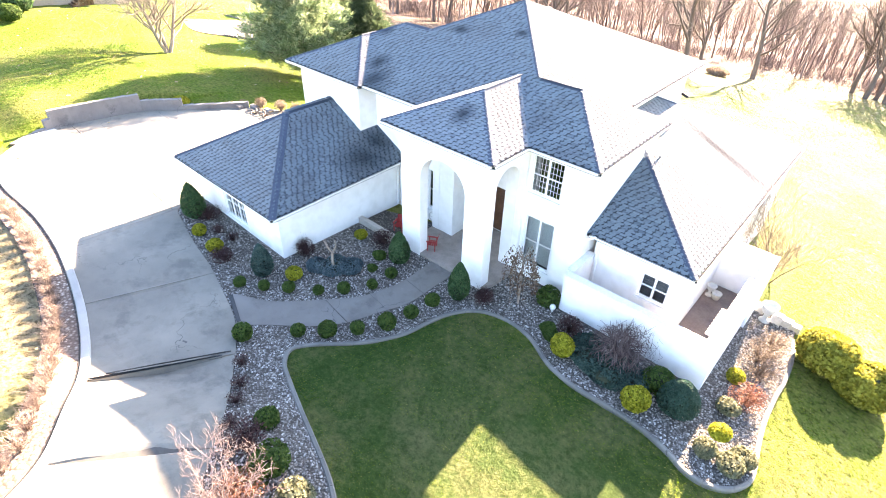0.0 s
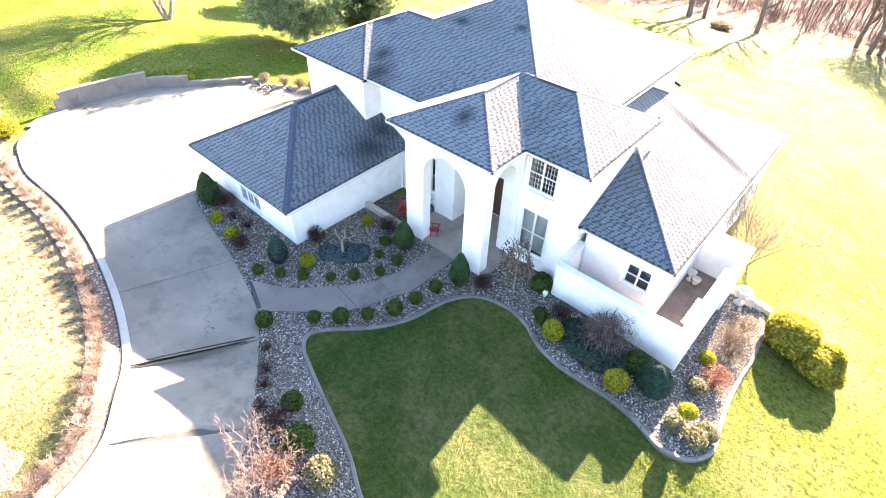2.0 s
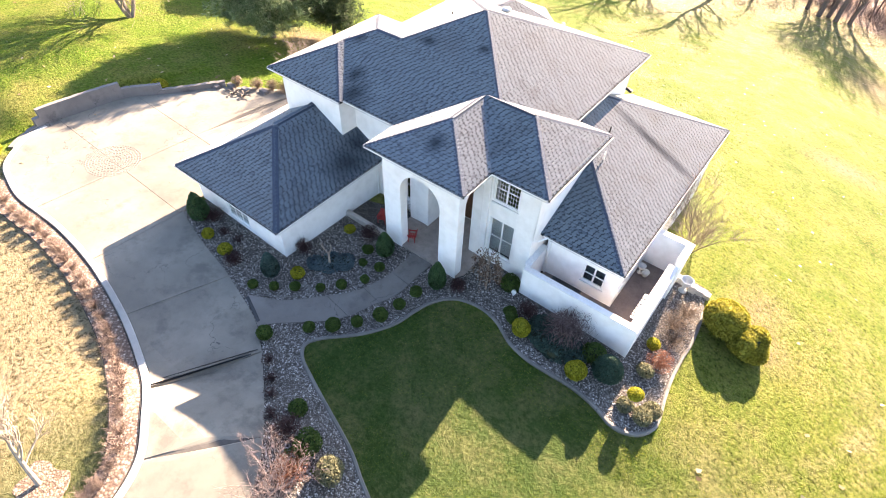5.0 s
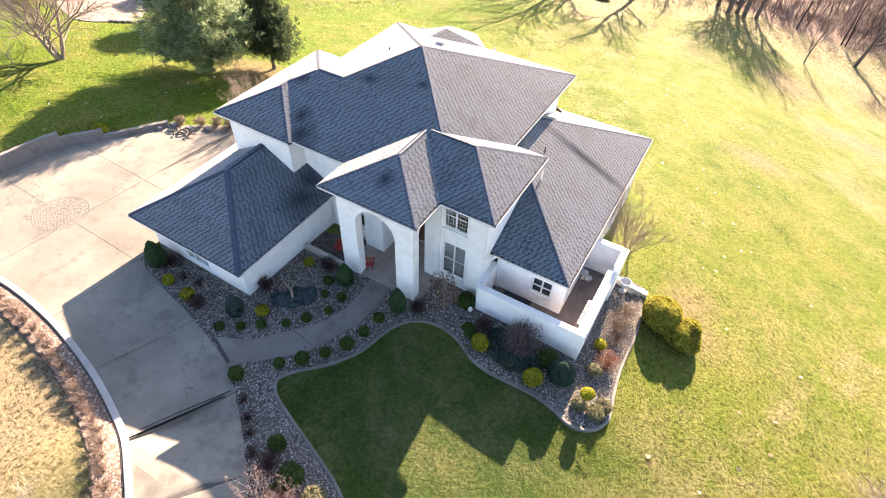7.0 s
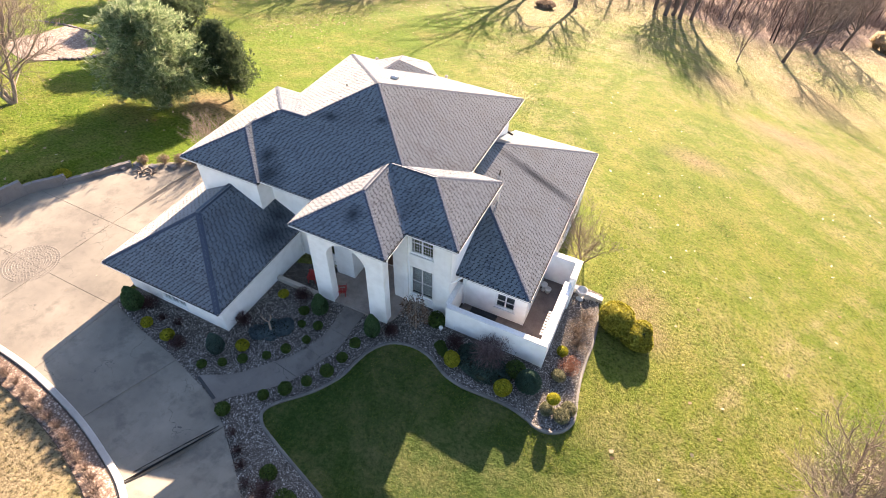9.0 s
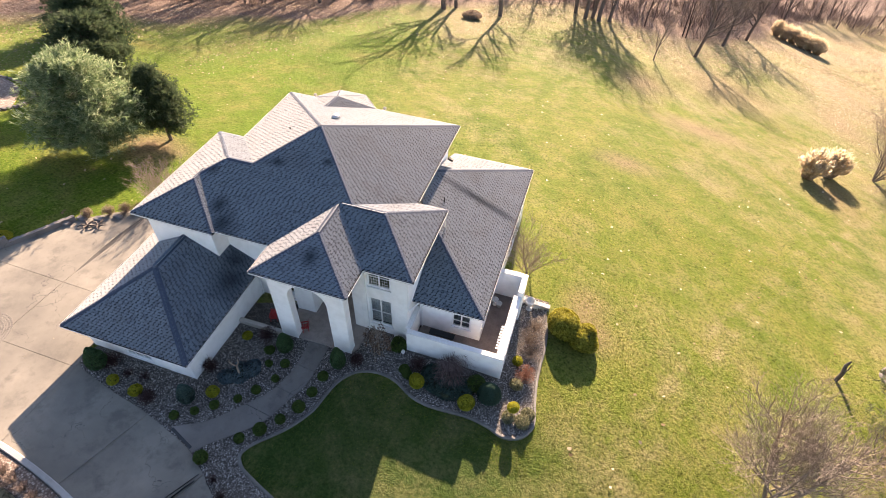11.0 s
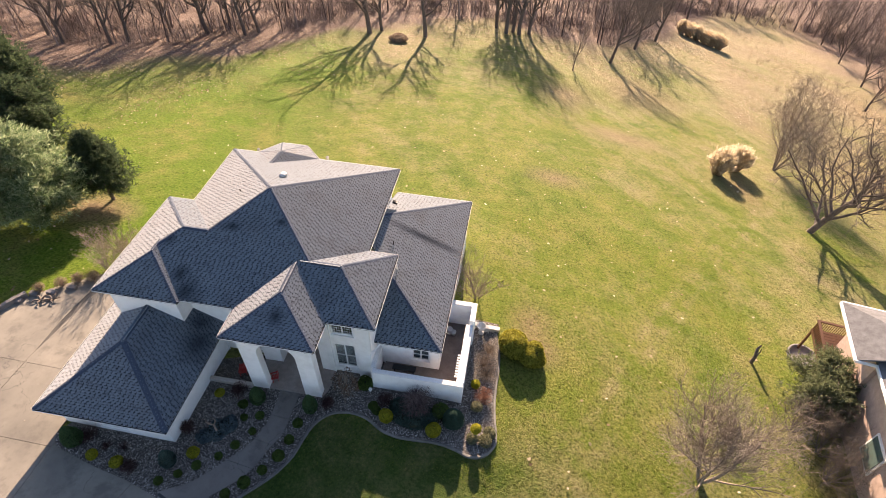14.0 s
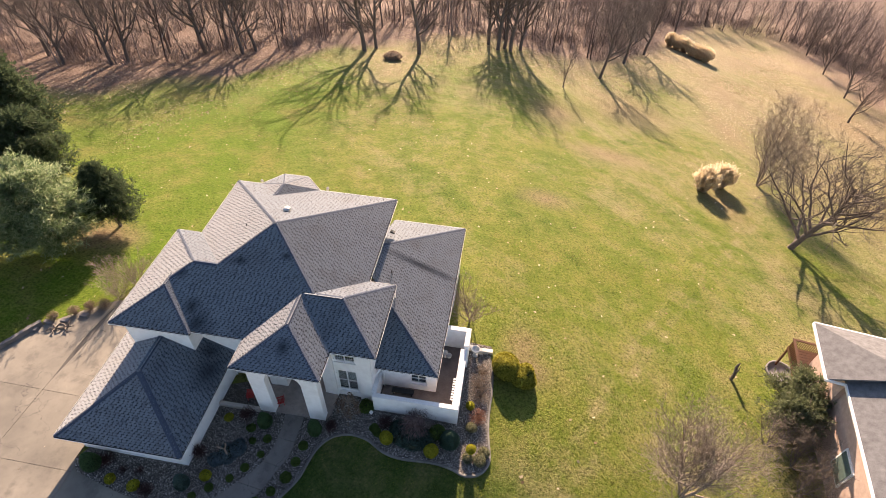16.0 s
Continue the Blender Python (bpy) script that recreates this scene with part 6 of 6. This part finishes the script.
def within(xy, poly):
    """Which of many points lie inside a polygon in plan."""
    x, y = xy[:, 0], xy[:, 1]
    hit = np.zeros(len(xy), bool)
    for (ax, ay), (bx, by) in zip(poly, poly[-1:] + poly[:-1]):
        if ay != by:
            hit ^= ((ay > y) != (by > y)) & (x < (bx - ax) * (y - ay) / (by - ay) + ax)
    return hit


L_GRASS = make_leaf("grass blade", [(0.0, (0.055, 0.115, 0.008)), (0.45, (0.125, 0.20, 0.010)), (0.8, (0.22, 0.26, 0.018)), (1.0, (0.40, 0.34, 0.12))], 0.6, 0.6)
L_STRAW = make_leaf("straw blade", [(0.0, (0.16, 0.135, 0.03)), (0.5, (0.26, 0.20, 0.07)), (1.0, (0.42, 0.33, 0.16))], 0.6, 0.65)


def grass():
    """Tufts of thin blades standing on the lawn, coarser farther from the house."""
    rg = np.random.default_rng(21)
    house = [(-15.3, 9.3), (-15.3, -4), (-8.2, -4), (-8.2, 0.5), (2.4, 2.1), (8.5, 2.1), (8.5, 8.7), (6.1, 8.7), (6.1, 18.2), (0.4, 18.2), (0.4, 16.9), (-14.1, 16.9)]
    drive, strip = DRIVE_L + DRIVE_R, offset_line(STRIP, 0.0) + offset_line(STRIP, 1.6)[::-1]
    lots = {"lawn_grass": [], "dry_grass": []}
    for (x0, x1, y0, y1), per, size in (((-42, 42, -18, 32), 22, 0.075), ((-50, 50, 32, 60), 6, 0.12), ((-4, 11, -13, 0), 260, 0.055), ((9, 32, -12, 26), 80, 0.075), ((-16, -3, -19, -11), 120, 0.06)):
        n = int((x1 - x0) * (y1 - y0) * per)
        xy = rg.uniform((x0, y0), (x1, y1), (n, 2))
        away = xy[:, 1] - 0.72 * xy[:, 0]
        keep = (away < 104) & (xy[:, 0] < 64) & within(xy, YARD) & ~within(xy, house) & ~within(xy, drive) & ~within(xy, BED_LINE) & ~within(xy, strip)
        keep &= ~((xy[:, 0] > 34) & (xy[:, 1] < 15)) & ~((xy[:, 0] > 1) & (xy[:, 1] < -14))
        xy, away = xy[keep], away[keep]
        patch = np.array([noise.noise((x * 0.09, y * 0.09, 7.0)) + 0.6 * noise.noise((x * 0.3, y * 0.3, 2.0)) for x, y in xy])
        dry = patch + np.clip((away - 45) / 45, 0, 1) * 0.9 + np.clip((-xy.sum(1) - 18) / 5, 0, 1) * 0.9 + np.clip((xy[:, 0] - 12) / 60, 0, 1) * 0.6 + rg.normal(0, 0.25, len(xy)) > 0.55
        z = np.array([ground(x, y) for x, y in xy])
        for name, some in (("lawn_grass", ~dry), ("dry_grass", dry)):
            lots[name].append((xy[some], z[some], size))
    for name, mat, label in (("lawn_grass", L_GRASS, "short green blades of winter lawn"), ("dry_grass", L_STRAW, "short straw-coloured blades of dry lawn")):
        vs = []
        for xy, z, size in lots[name]:
            n = len(xy)
            a = rg.uniform(0, math.pi, n)
            d = np.stack([np.cos(a), np.sin(a), 0 * a], 1) * (size * rg.uniform(0.6, 1.2, n))[:, None] * 0.5
            p = np.column_stack([xy, z - 0.005])
            up = np.stack([rg.normal(0, 0.3, n), rg.normal(0, 0.3, n), np.ones(n)], 1) * (size * rg.uniform(0.12, 0.28, n))[:, None]
            vs.append(np.stack([p - d, p + d, p + d * 0.75 + up, p - d * 0.85 + up * rg.uniform(0.6, 1.1, n)[:, None]], 1).reshape(-1, 3))
        v = np.concatenate(vs)
        tagged(mesh_part(name, (v, np.arange(len(v)).reshape(-1, 4)), mat), label, "grass", kind="stuff")


grass()
# ---- garden things ----
RED = plain("faded red paint", (0.36, 0.030, 0.026), 0.5, vary=0.2)
POT = plain("pale cast stone", (0.62, 0.60, 0.56), 0.85, vary=0.15)
BLACK = plain("black plastic", (0.02, 0.02, 0.02), 0.5)


def lawn_chair(at, turn):
    ob = empty("lawn_chair", "small red painted slatted garden chair", "chair", group="red chairs by the porch")
    for k in range(4):
        part("slat", box((-0.24, -0.2 + k * 0.115, 0.36), (0.24, -0.11 + k * 0.115, 0.385)), RED, ob)
    for k in range(5):
        bm = box((-0.24 + k * 0.1, 0.22, 0.36), (-0.16 + k * 0.1, 0.245, 0.88))
        bm.transform(Matrix.Translation((0, 0.25, 0.36)) @ Matrix.Rotation(radians(-14), 4, "X") @ Matrix.Translation((0, -0.25, -0.36)))
        part("back_slat", bm, RED, ob)
    for x in (-0.27, 0.23):
        for y in (-0.2, 0.2):
            part("leg", box((x, y, 0), (x + 0.04, y + 0.045, 0.58 if y < 0 else 0.62)), RED, ob)
        part("arm", box((x - 0.03, -0.26, 0.58), (x + 0.07, 0.3, 0.605)), RED, ob)
    ob.matrix_basis = pose(*at, 0, 0, turn) @ Matrix.Scale(0.85, 4)


lawn_chair((-6.25, 1.45, 0.0), 20)
lawn_chair((-4.0, 1.35, 0.1), -60)


def lathe(name, profile, at, mat, label="", category="", parent=None, seg=20):
    v = [(r * math.cos(t), r * math.sin(t), z) for r, z in profile for t in np.arange(seg) * 2 * math.pi / seg]
    f = [(i * seg + j, i * seg + (j + 1) % seg, (i + 1) * seg + (j + 1) % seg, (i + 1) * seg + j) for i in range(len(profile) - 1) for j in range(seg)]
    ob = part(name, (v, f), mat, parent, label, True)
    ob.matrix_basis = Matrix.Translation(at)
    return tagged(ob, label, category)


URN = [(0.001, 0), (0.18, 0), (0.18, 0.05), (0.08, 0.1), (0.07, 0.25), (0.2, 0.38), (0.26, 0.55), (0.28, 0.6), (0.24, 0.6), (0.2, 0.5), (0.001, 0.45)]
lathe("garden_urn", [(r * 1.25, z * 1.5) for r, z in URN], (8.95, 8.35, ground(8.95, 8.35)), POT, "white cast-stone urn outside the courtyard corner", "urn")
for k, (x, y, h) in enumerate(((9.35, 8.7, 0.5), (9.75, 8.85, 0.38), (10.1, 8.95, 0.28), (8.6, 8.9, 0.4))):
    tagged(part("stone_block", box((x - 0.2, y - 0.17, ground(x, y) - 0.15), (x + 0.2, y + 0.17, ground(x, y) + h), 0.02), POT), "white rough stone block beside the courtyard", "stone", "stone blocks")
lathe("garden_urn", [(r * 0.8, z * 0.9) for r, z in URN], (6.72, 7.35, -0.12), POT, "pale ornamental urn in the courtyard corner", "urn")
lathe("flower_pot", [(0.001, 0), (0.14, 0), (0.2, 0.26), (0.21, 0.3), (0.17, 0.3), (0.15, 0.22), (0.001, 0.2)], (7.02, 7.3, -0.12), POT, "round empty stone pot in the courtyard", "pot")
lathe("globe_light", [(0.001, 0), (0.05, 0), (0.05, 0.1), (0.10, 0.14), (0.13, 0.24), (0.10, 0.34), (0.001, 0.38)], (2.35, 1.75, -0.1), WHITE, "small white globe garden light at the wall's foot", "light")
tagged(part("garden_bench", box((3.4, 3.5, 0.18), (5.0, 3.9, 0.26), 0.01), BLACK), "low dark bench beside the courtyard wall", "bench")
for x in (3.5, 4.8):
    part("leg", box((x, 3.52, -0.12), (x + 0.1, 3.88, 0.18)), BLACK, bpy.data.objects["garden_bench"])
wheel = empty("wagon_wheel", "small pale iron wheel leaning in the porch", "wheel", (-5.35, 2.95, 0.45))
pipe("rim", [(-5.35 + 0.3 * math.cos(t), 2.95, 0.45 + 0.3 * math.sin(t)) for t in np.linspace(0, 6.283, 25)], 0.025, POT, wheel, sides=6)
for k in range(6):
    a = k * math.pi / 3
    pipe("spoke", [(-5.35, 2.95, 0.45), (-5.35 + 0.29 * math.cos(a), 2.95, 0.45 + 0.29 * math.sin(a))], 0.012, POT, wheel, sides=5)

# drains and slots in the paving
def strip(a, b, wide):
    """The four corners of a straight strip between two places in plan."""
    n = (Vector(b) - Vector(a)).orthogonal().normalized() * wide / 2
    return [tuple(Vector(a) - n), tuple(Vector(b) - n), tuple(Vector(b) + n), tuple(Vector(a) + n)]


GRATE = plain("dark drain grating", (0.045, 0.045, 0.047), 0.7, vary=0.3, scale=20)
tagged(part("channel_drain", sheet(strip((-7.56, -6.82), (-5.97, -7.42), 0.15), 0.095, 0.02, 0.3), GRATE), "narrow dark slot drain between drive and path", "drain")
drain = tagged(part("channel_drain", sheet(strip((-6.27, -12.68), (-4.67, -8.83), 0.13), 0.088, 0.02, 0.3), GRATE), "long dark channel drain across the drive", "drain")
part("frame_edge", sheet(strip((-6.34, -11.93), (-4.69, -8.47), 0.05), 0.088, 0.02, 0.3), JOINT, drain, "dark joint beside the grating")

# cobbled ring in the drive
def cobbles():
    c = (-21.7, -5.45)
    ring = tagged(part("cobble_ring", sheet([(c[0] + 1.62 * math.cos(t), c[1] + 1.62 * math.sin(t)) for t in np.arange(40) * math.pi / 20], 0.052, 0.02, 0.6), JOINT), "round inlay of concentric cobbles in the drive", "paving")
    meshes = []
    for k in range(3):
        bm = box((-0.075, -0.055, -0.03), (0.075, 0.055, 0.012), 0.012)
        me = bpy.data.meshes.new("cobble")
        bm.to_mesh(me)
        bm.free()
        me.materials.append(COBBLE)
        meshes.append(me)
    for i in range(1, 11):
        r = 0.15 * i
        n = max(5, int(2 * math.pi * r / 0.175))
        if i % 2 == 0 and i < 9:
            n = max(5, n // 2)
        for j in range(n):
            t = 2 * math.pi * (j + 0.5 * (i % 2)) / n
            ob = new("cobble", meshes[j % 3])
            ob.parent = ring
            x, y = c[0] + r * math.cos(t), c[1] + r * math.sin(t)
            ob.matrix_basis = pose(x, y, ground(x, y) + 0.062, 0, 0, math.degrees(t) + 90)


COBBLE = make_concrete("cobble concrete", (0.13, 0.116, 0.10), (0.20, 0.178, 0.152))
cobbles()

# retaining wall: panels stepping down
def wall_height(y):
    return 1.2 if -6.4 < y < -1.4 else 0.78 if -1.4 <= y <= 0.3 else 0.35 if y > 0.3 else max(0.14, 1.2 + (y + 6.4) * 1.3)


def retaining_wall():
    owner = empty("retaining_wall", "weathered concrete retaining wall stepping down beside the drive", "wall")
    line = [p for p in DRIVE_L if -28.5 < p[0] < -24.2 and -8.8 < p[1] < 4.8]
    for k in range(len(line) - 1):
        (ax, ay), (bx, by) = line[k], line[k + 1]
        d = Vector((bx - ax, by - ay)).normalized()
        n = (-d.y, d.x)
        h = wall_height(ay)
        hb = wall_height(by)
        if abs(h - hb) > 0.2:
            hb = h
        zg = ground(-26.5, ay)
        q = [(ax + n[0] * 0.0, ay), (bx, by), (bx + n[0] * 0.3, by + n[1] * 0.3), (ax + n[0] * 0.3, ay + n[1] * 0.3)]
        bm = bmesh.new()
        lo = [bm.verts.new((x, y, zg - 0.3)) for x, y in q]
        hi = [bm.verts.new((x, y, zg + (h, hb, hb, h)[i])) for i, (x, y) in enumerate(q)]
        bm.faces.new(hi), bm.faces.new(lo[::-1])
        for i in range(4):
            bm.faces.new((lo[i], lo[(i + 1) % 4], hi[(i + 1) % 4], hi[i]))
        bmesh.ops.recalc_face_normals(bm, faces=bm.faces)
        part("wall_panel", bm, WALLBLOCK, owner)


retaining_wall()
for k, (x, y) in enumerate(((-24.3, 4.9), (-23.2, 5.3), (-22.2, 6.1), (-24.9, 4.0))):
    tagged(part("edging_stone", box((x - 0.35, y - 0.2, ground(x, y) - 0.1), (x + 0.35, y + 0.2, ground(x, y) + 0.28), 0.05), WALLBLOCK), "dark rough edging stone beside the drive", "stone", "edging stones")

# far bed and neighbour to the west
tagged(part("far_bed", sheet(smooth_line([(-44.3, 16.5), (-46.5, 12.5), (-51, 13.2), (-57, 16.5), (-58, 20.5), (-54, 22), (-48, 20.5), (-44.3, 16.5)], 5)[:-1], 0.05, 0.2, 2.0), make_gravel_base("pink stone mulch", (0.19, 0.155, 0.135), (0.29, 0.245, 0.22), (0.42, 0.37, 0.335), (0.13, 0.10, 0.085), 6.0)), "pale gravel bed on the far lawn", "gravel bed", kind="structure")
for k in range(34):
    t = k / 34 * 3.4 - 0.6
    x, y = -51 + 7.0 * math.cos(t), 17.2 + 4.6 * math.sin(t)
    tagged(part("edging_stone", box((x - 0.28, y - 0.14, ground(x, y) - 0.1), (x + 0.28, y + 0.14, ground(x, y) + 0.17), 0.04), WALLBLOCK), "dark rough stone edging the far bed", "stone", "edging stones of the far bed")
west = empty("neighbour_house", "tan house far across the lawn", "house")
SIDING = plain("tan siding", (0.42, 0.33, 0.26), 0.8, vary=0.1)
part("wall", box((-75, 2, 0.8), (-59, 12, 6.5)), SIDING, west)
bm = bmesh.new()
roof_face([(-76, 1.2, 6.4), (-58.2, 1.2, 6.4), (-61, 7, 9.4), (-73, 7, 9.4)], bm), roof_face([(-58.2, 1.2, 6.4), (-58.2, 12.8, 6.4), (-61, 7, 9.4)], bm), roof_face([(-58.2, 12.8, 6.4), (-76, 12.8, 6.4), (-73, 7, 9.4), (-61, 7, 9.4)], bm)
part("roof", bm, CAP, west)
for k in range(7):
    part("step", box((-58.8, 5.2 + k * 0.3, 1.4), (-57.6, 5.45 + k * 0.3, 1.6 + k * 0.18)), WOOD, west)
shrub("round_shrub", 1.1, 1.5, 2600, 0.14, L_BOX, "clipped round shrub by the far house", "shrub", (-53.5, -1.2), "shrubs by the far house", 150, depth=0.1)
shrub("round_shrub", 1.7, 2.6, 3600, 0.16, L_CONE, "dark evergreen shrub by the far house", "shrub", (-57.0, 0.2), "shrubs by the far house", 151, depth=0.2)

# neighbour to the east: two-storey, hip roofs, deck
nb = empty("neighbour_house", "two-storey tan brick house with grey shingle roof", "house")
BRICK = plain("tan pink brick", (0.50, 0.37, 0.305), 0.85, vary=0.15, scale=3)
PALEROOF = plain("pale grey shingle", (0.15, 0.15, 0.155), 0.95, vary=0.25, scale=2.5, spec=0.1)
TURN9 = pose(35.0, 5.0, 0, 0, 0, -9.0)


def nbpart(name, bm, mat, label="", holder=None):
    bm.transform(TURN9)
    return part(name, bm, mat, holder or nb, label)


nbpart("wall", box((0.6, -12, -7.5), (14, 6.6, 1.15)), BRICK, "tan brick side wall")
nbpart("wall", box((0.3, 4.4, -7.5), (14, 9.0, 1.15)), BRICK)
bm = bmesh.new()
roof_face([(0.1, -13, 1.2), (0.1, 6.8, 1.2), (7, 4.0, 4.3), (7, -13, 4.3)], bm)
roof_face([(0.1, 6.8, 1.2), (15, 6.8, 1.2), (7, 4.0, 4.3)], bm)
roof_face([(7, -13, 4.3), (7, 4.0, 4.3), (15, 6.8, 1.2), (15, -13, 1.2)], bm)
nbpart("roof", bm, PALEROOF, "pale grey shingle roof")
bm = bmesh.new()
roof_face([(-1.2, 4.2, 1.2), (-1.2, 9.6, 1.2), (2.6, 5.6, 2.9), (2.6, 4.2, 2.9)][::-1], bm)
roof_face([(-1.2, 9.6, 1.2), (15, 9.6, 1.2), (11, 5.6, 2.9), (2.6, 5.6, 2.9)][::-1], bm)
nbpart("roof", bm, PALEROOF, "pale grey shingle roof over the rear rooms")
for lo, hi in (((0.0, -13, 1.0), (0.12, 4.2, 1.2)), ((-1.32, 4.2, 1.0), (-1.2, 9.6, 1.2)), ((-1.3, 4.1, 1.0), (0.0, 4.2, 1.2)), ((-1.2, 9.6, 1.0), (15, 9.72, 1.2))):
    nbpart("gutter", box(lo, hi), WHITE, "white gutter")
wob = nbpart("window", box((0.5, -1.6, -3.2), (0.61, 0.4, -1.0)), WHITE, "white-framed window in the brick wall")
nbpart("pane", box((0.47, -1.45, -3.05), (0.51, 0.25, -1.15)), plain("greenish glass", (0.12, 0.17, 0.15), 0.1), "", wob)
deck = empty("timber_deck", "weathered brown timber deck with slatted rail", "deck")
for k in range(12):
    y0 = 6.9 + k * 0.3
    b = box((-1.1, y0, -3.2), (0.28 if y0 < 9.0 else 1.4, y0 + 0.26, -3.15))
    b.transform(TURN9)
    part("board", b, WOOD, deck)
for k in range(22):
    b = box((-1.1, 6.9 + k * 0.165, -3.15), (-1.05, 6.95 + k * 0.165, -2.2))
    b.transform(TURN9)
    part("baluster", b, WOOD, deck)
for k in range(15):
    b = box((-1.0 + k * 0.165, 10.42, -3.15), (-0.95 + k * 0.165, 10.47, -2.2))
    b.transform(TURN9)
    part("baluster", b, WOOD, deck)
for lo, hi in (((-1.18, 6.85, -2.2), (-0.98, 10.55, -2.12)), ((-0.98, 10.36, -2.2), (1.45, 10.55, -2.12)), ((-1.1, 6.9, -8), (-0.95, 7.05, -3.2)), ((-1.1, 10.3, -8), (-0.95, 10.45, -3.2)), ((-1.12, 6.85, -3.4), (-1.0, 10.5, -3.2))):
    b = box(lo, hi)
    b.transform(TURN9)
    part("post" if hi[2] - lo[2] > 1 else "rail", b, WOOD, deck)
tub = lathe("round_planter", [(0.001, 0), (1.15, 0), (1.2, 0.5), (1.05, 0.5), (1.0, 0.3), (0.001, 0.3)], (35.7, 14.5, ground(35.7, 14.5) - 0.1), WALLBLOCK, "low round stone planter by the deck", "planter")
tb = Tubes()
tb.add([(0, 0, -0.2), (0.05, 0.1, 1.0), (-0.1, 0.35, 2.0), (0.12, 0.5, 2.5)], [0.20, 0.19, 0.16, 0.08], 7)
tb.add([(0.05, 0.1, 1.0), (0.25, 0.2, 1.7), (0.3, 0.4, 2.1)], [0.08, 0.06, 0.03], 6)
on_land(tagged(mesh_part("dead_stump", tb.arrays(), BARK_DARK, smooth=True), "thin broken dead trunk standing on the lawn", "stump"), 30.76, 12.41, size=0.75)

# driftwood and box by the drive
bx, by = -25.2, 4.0
crate = tagged(part("drain_box", box((bx - 0.32, by - 0.22, ground(bx, by) - 0.05), (bx + 0.32, by + 0.22, ground(bx, by) + 0.2), 0.02), WALLBLOCK), "low concrete drain box with a dark grate by the drive", "drain")
part("grate", box((bx - 0.26, by - 0.17, ground(bx, by) + 0.2), (bx + 0.26, by + 0.17, ground(bx, by) + 0.215)), BLACK, crate, "dark metal grate")
for k, (x, y) in enumerate(((-22.7, 4.7), (-23.4, 4.4))):
    tb = Tubes()
    for q in range(5):
        a = q * 1.3 + k
        tb.add([(0, 0, 0.05), (0.3 * math.cos(a), 0.3 * math.sin(a), 0.25), (0.6 * math.cos(a + 0.3), 0.6 * math.sin(a + 0.3), 0.2)], [0.08, 0.06, 0.03], 6)
    on_land(tagged(mesh_part("driftwood", tb.arrays(), BARK_DARK), "gnarled grey driftwood beside the drive", "driftwood", "driftwood"), x, y)


# ---- loose gravel, last ----
def gravel_stones():
    rg = np.random.default_rng(77)
    foot = [(-8.2, -3.82), (-8.2, 0.5), (-5.3, 0.5), (-5.3, 0.7), (-0.6, 0.7), (-0.2, 2.75), (2.4, 2.75), (2.4, 2.1), (8.35, 2.1), (8.45, 8.6), (8.45, 9.6), (-15.2, 9.6), (-15.2, -3.82)]
    up, lo = smooth_line(WALK_UP, 4), smooth_line(WALK_LO, 4)
    path = up + lo[::-1]
    spots = []
    while len(spots) < 20000:
        x, y = rg.uniform(-15.3, 10.8), rg.uniform(-14, 9.5)
        if inside(x, y, BED_LINE) and not inside(x, y, foot) and not inside(x, y, path):
            spots.append((x, y))
    shape = np.array([(-1, -0.8, -0.3), (0.9, -1, -0.3), (1, 0.8, -0.3), (-0.8, 1, -0.3), (-0.6, -0.5, 0.6), (0.6, -0.55, 0.5), (0.55, 0.5, 0.65), (-0.5, 0.6, 0.5)])
    quad = np.array([(4, 5, 6, 7), (0, 1, 5, 4), (1, 2, 6, 5), (2, 3, 7, 6), (3, 0, 4, 7)])
    vs, fs = [], []
    for k, (x, y) in enumerate(spots):
        s = rg.uniform(0.018, 0.042)
        t = rg.uniform(0, 6.28)
        c, d = math.cos(t), math.sin(t)
        v = shape * (1 + rg.normal(0, 0.12, shape.shape)) * np.array((s, s * rg.uniform(0.6, 1), s * 0.8))
        v = v @ np.array(((c, d, 0), (-d, c, 0), (0, 0, 1.0))) + np.array((x, y, ground(x, y) + 0.04))
        vs.append(v), fs.append(quad + 8 * k)
    tagged(mesh_part("loose_gravel", (np.concatenate(vs), np.concatenate(fs)), STONE), "loose rounded grey and white river stones", "gravel", kind="stuff")


gravel_stones()
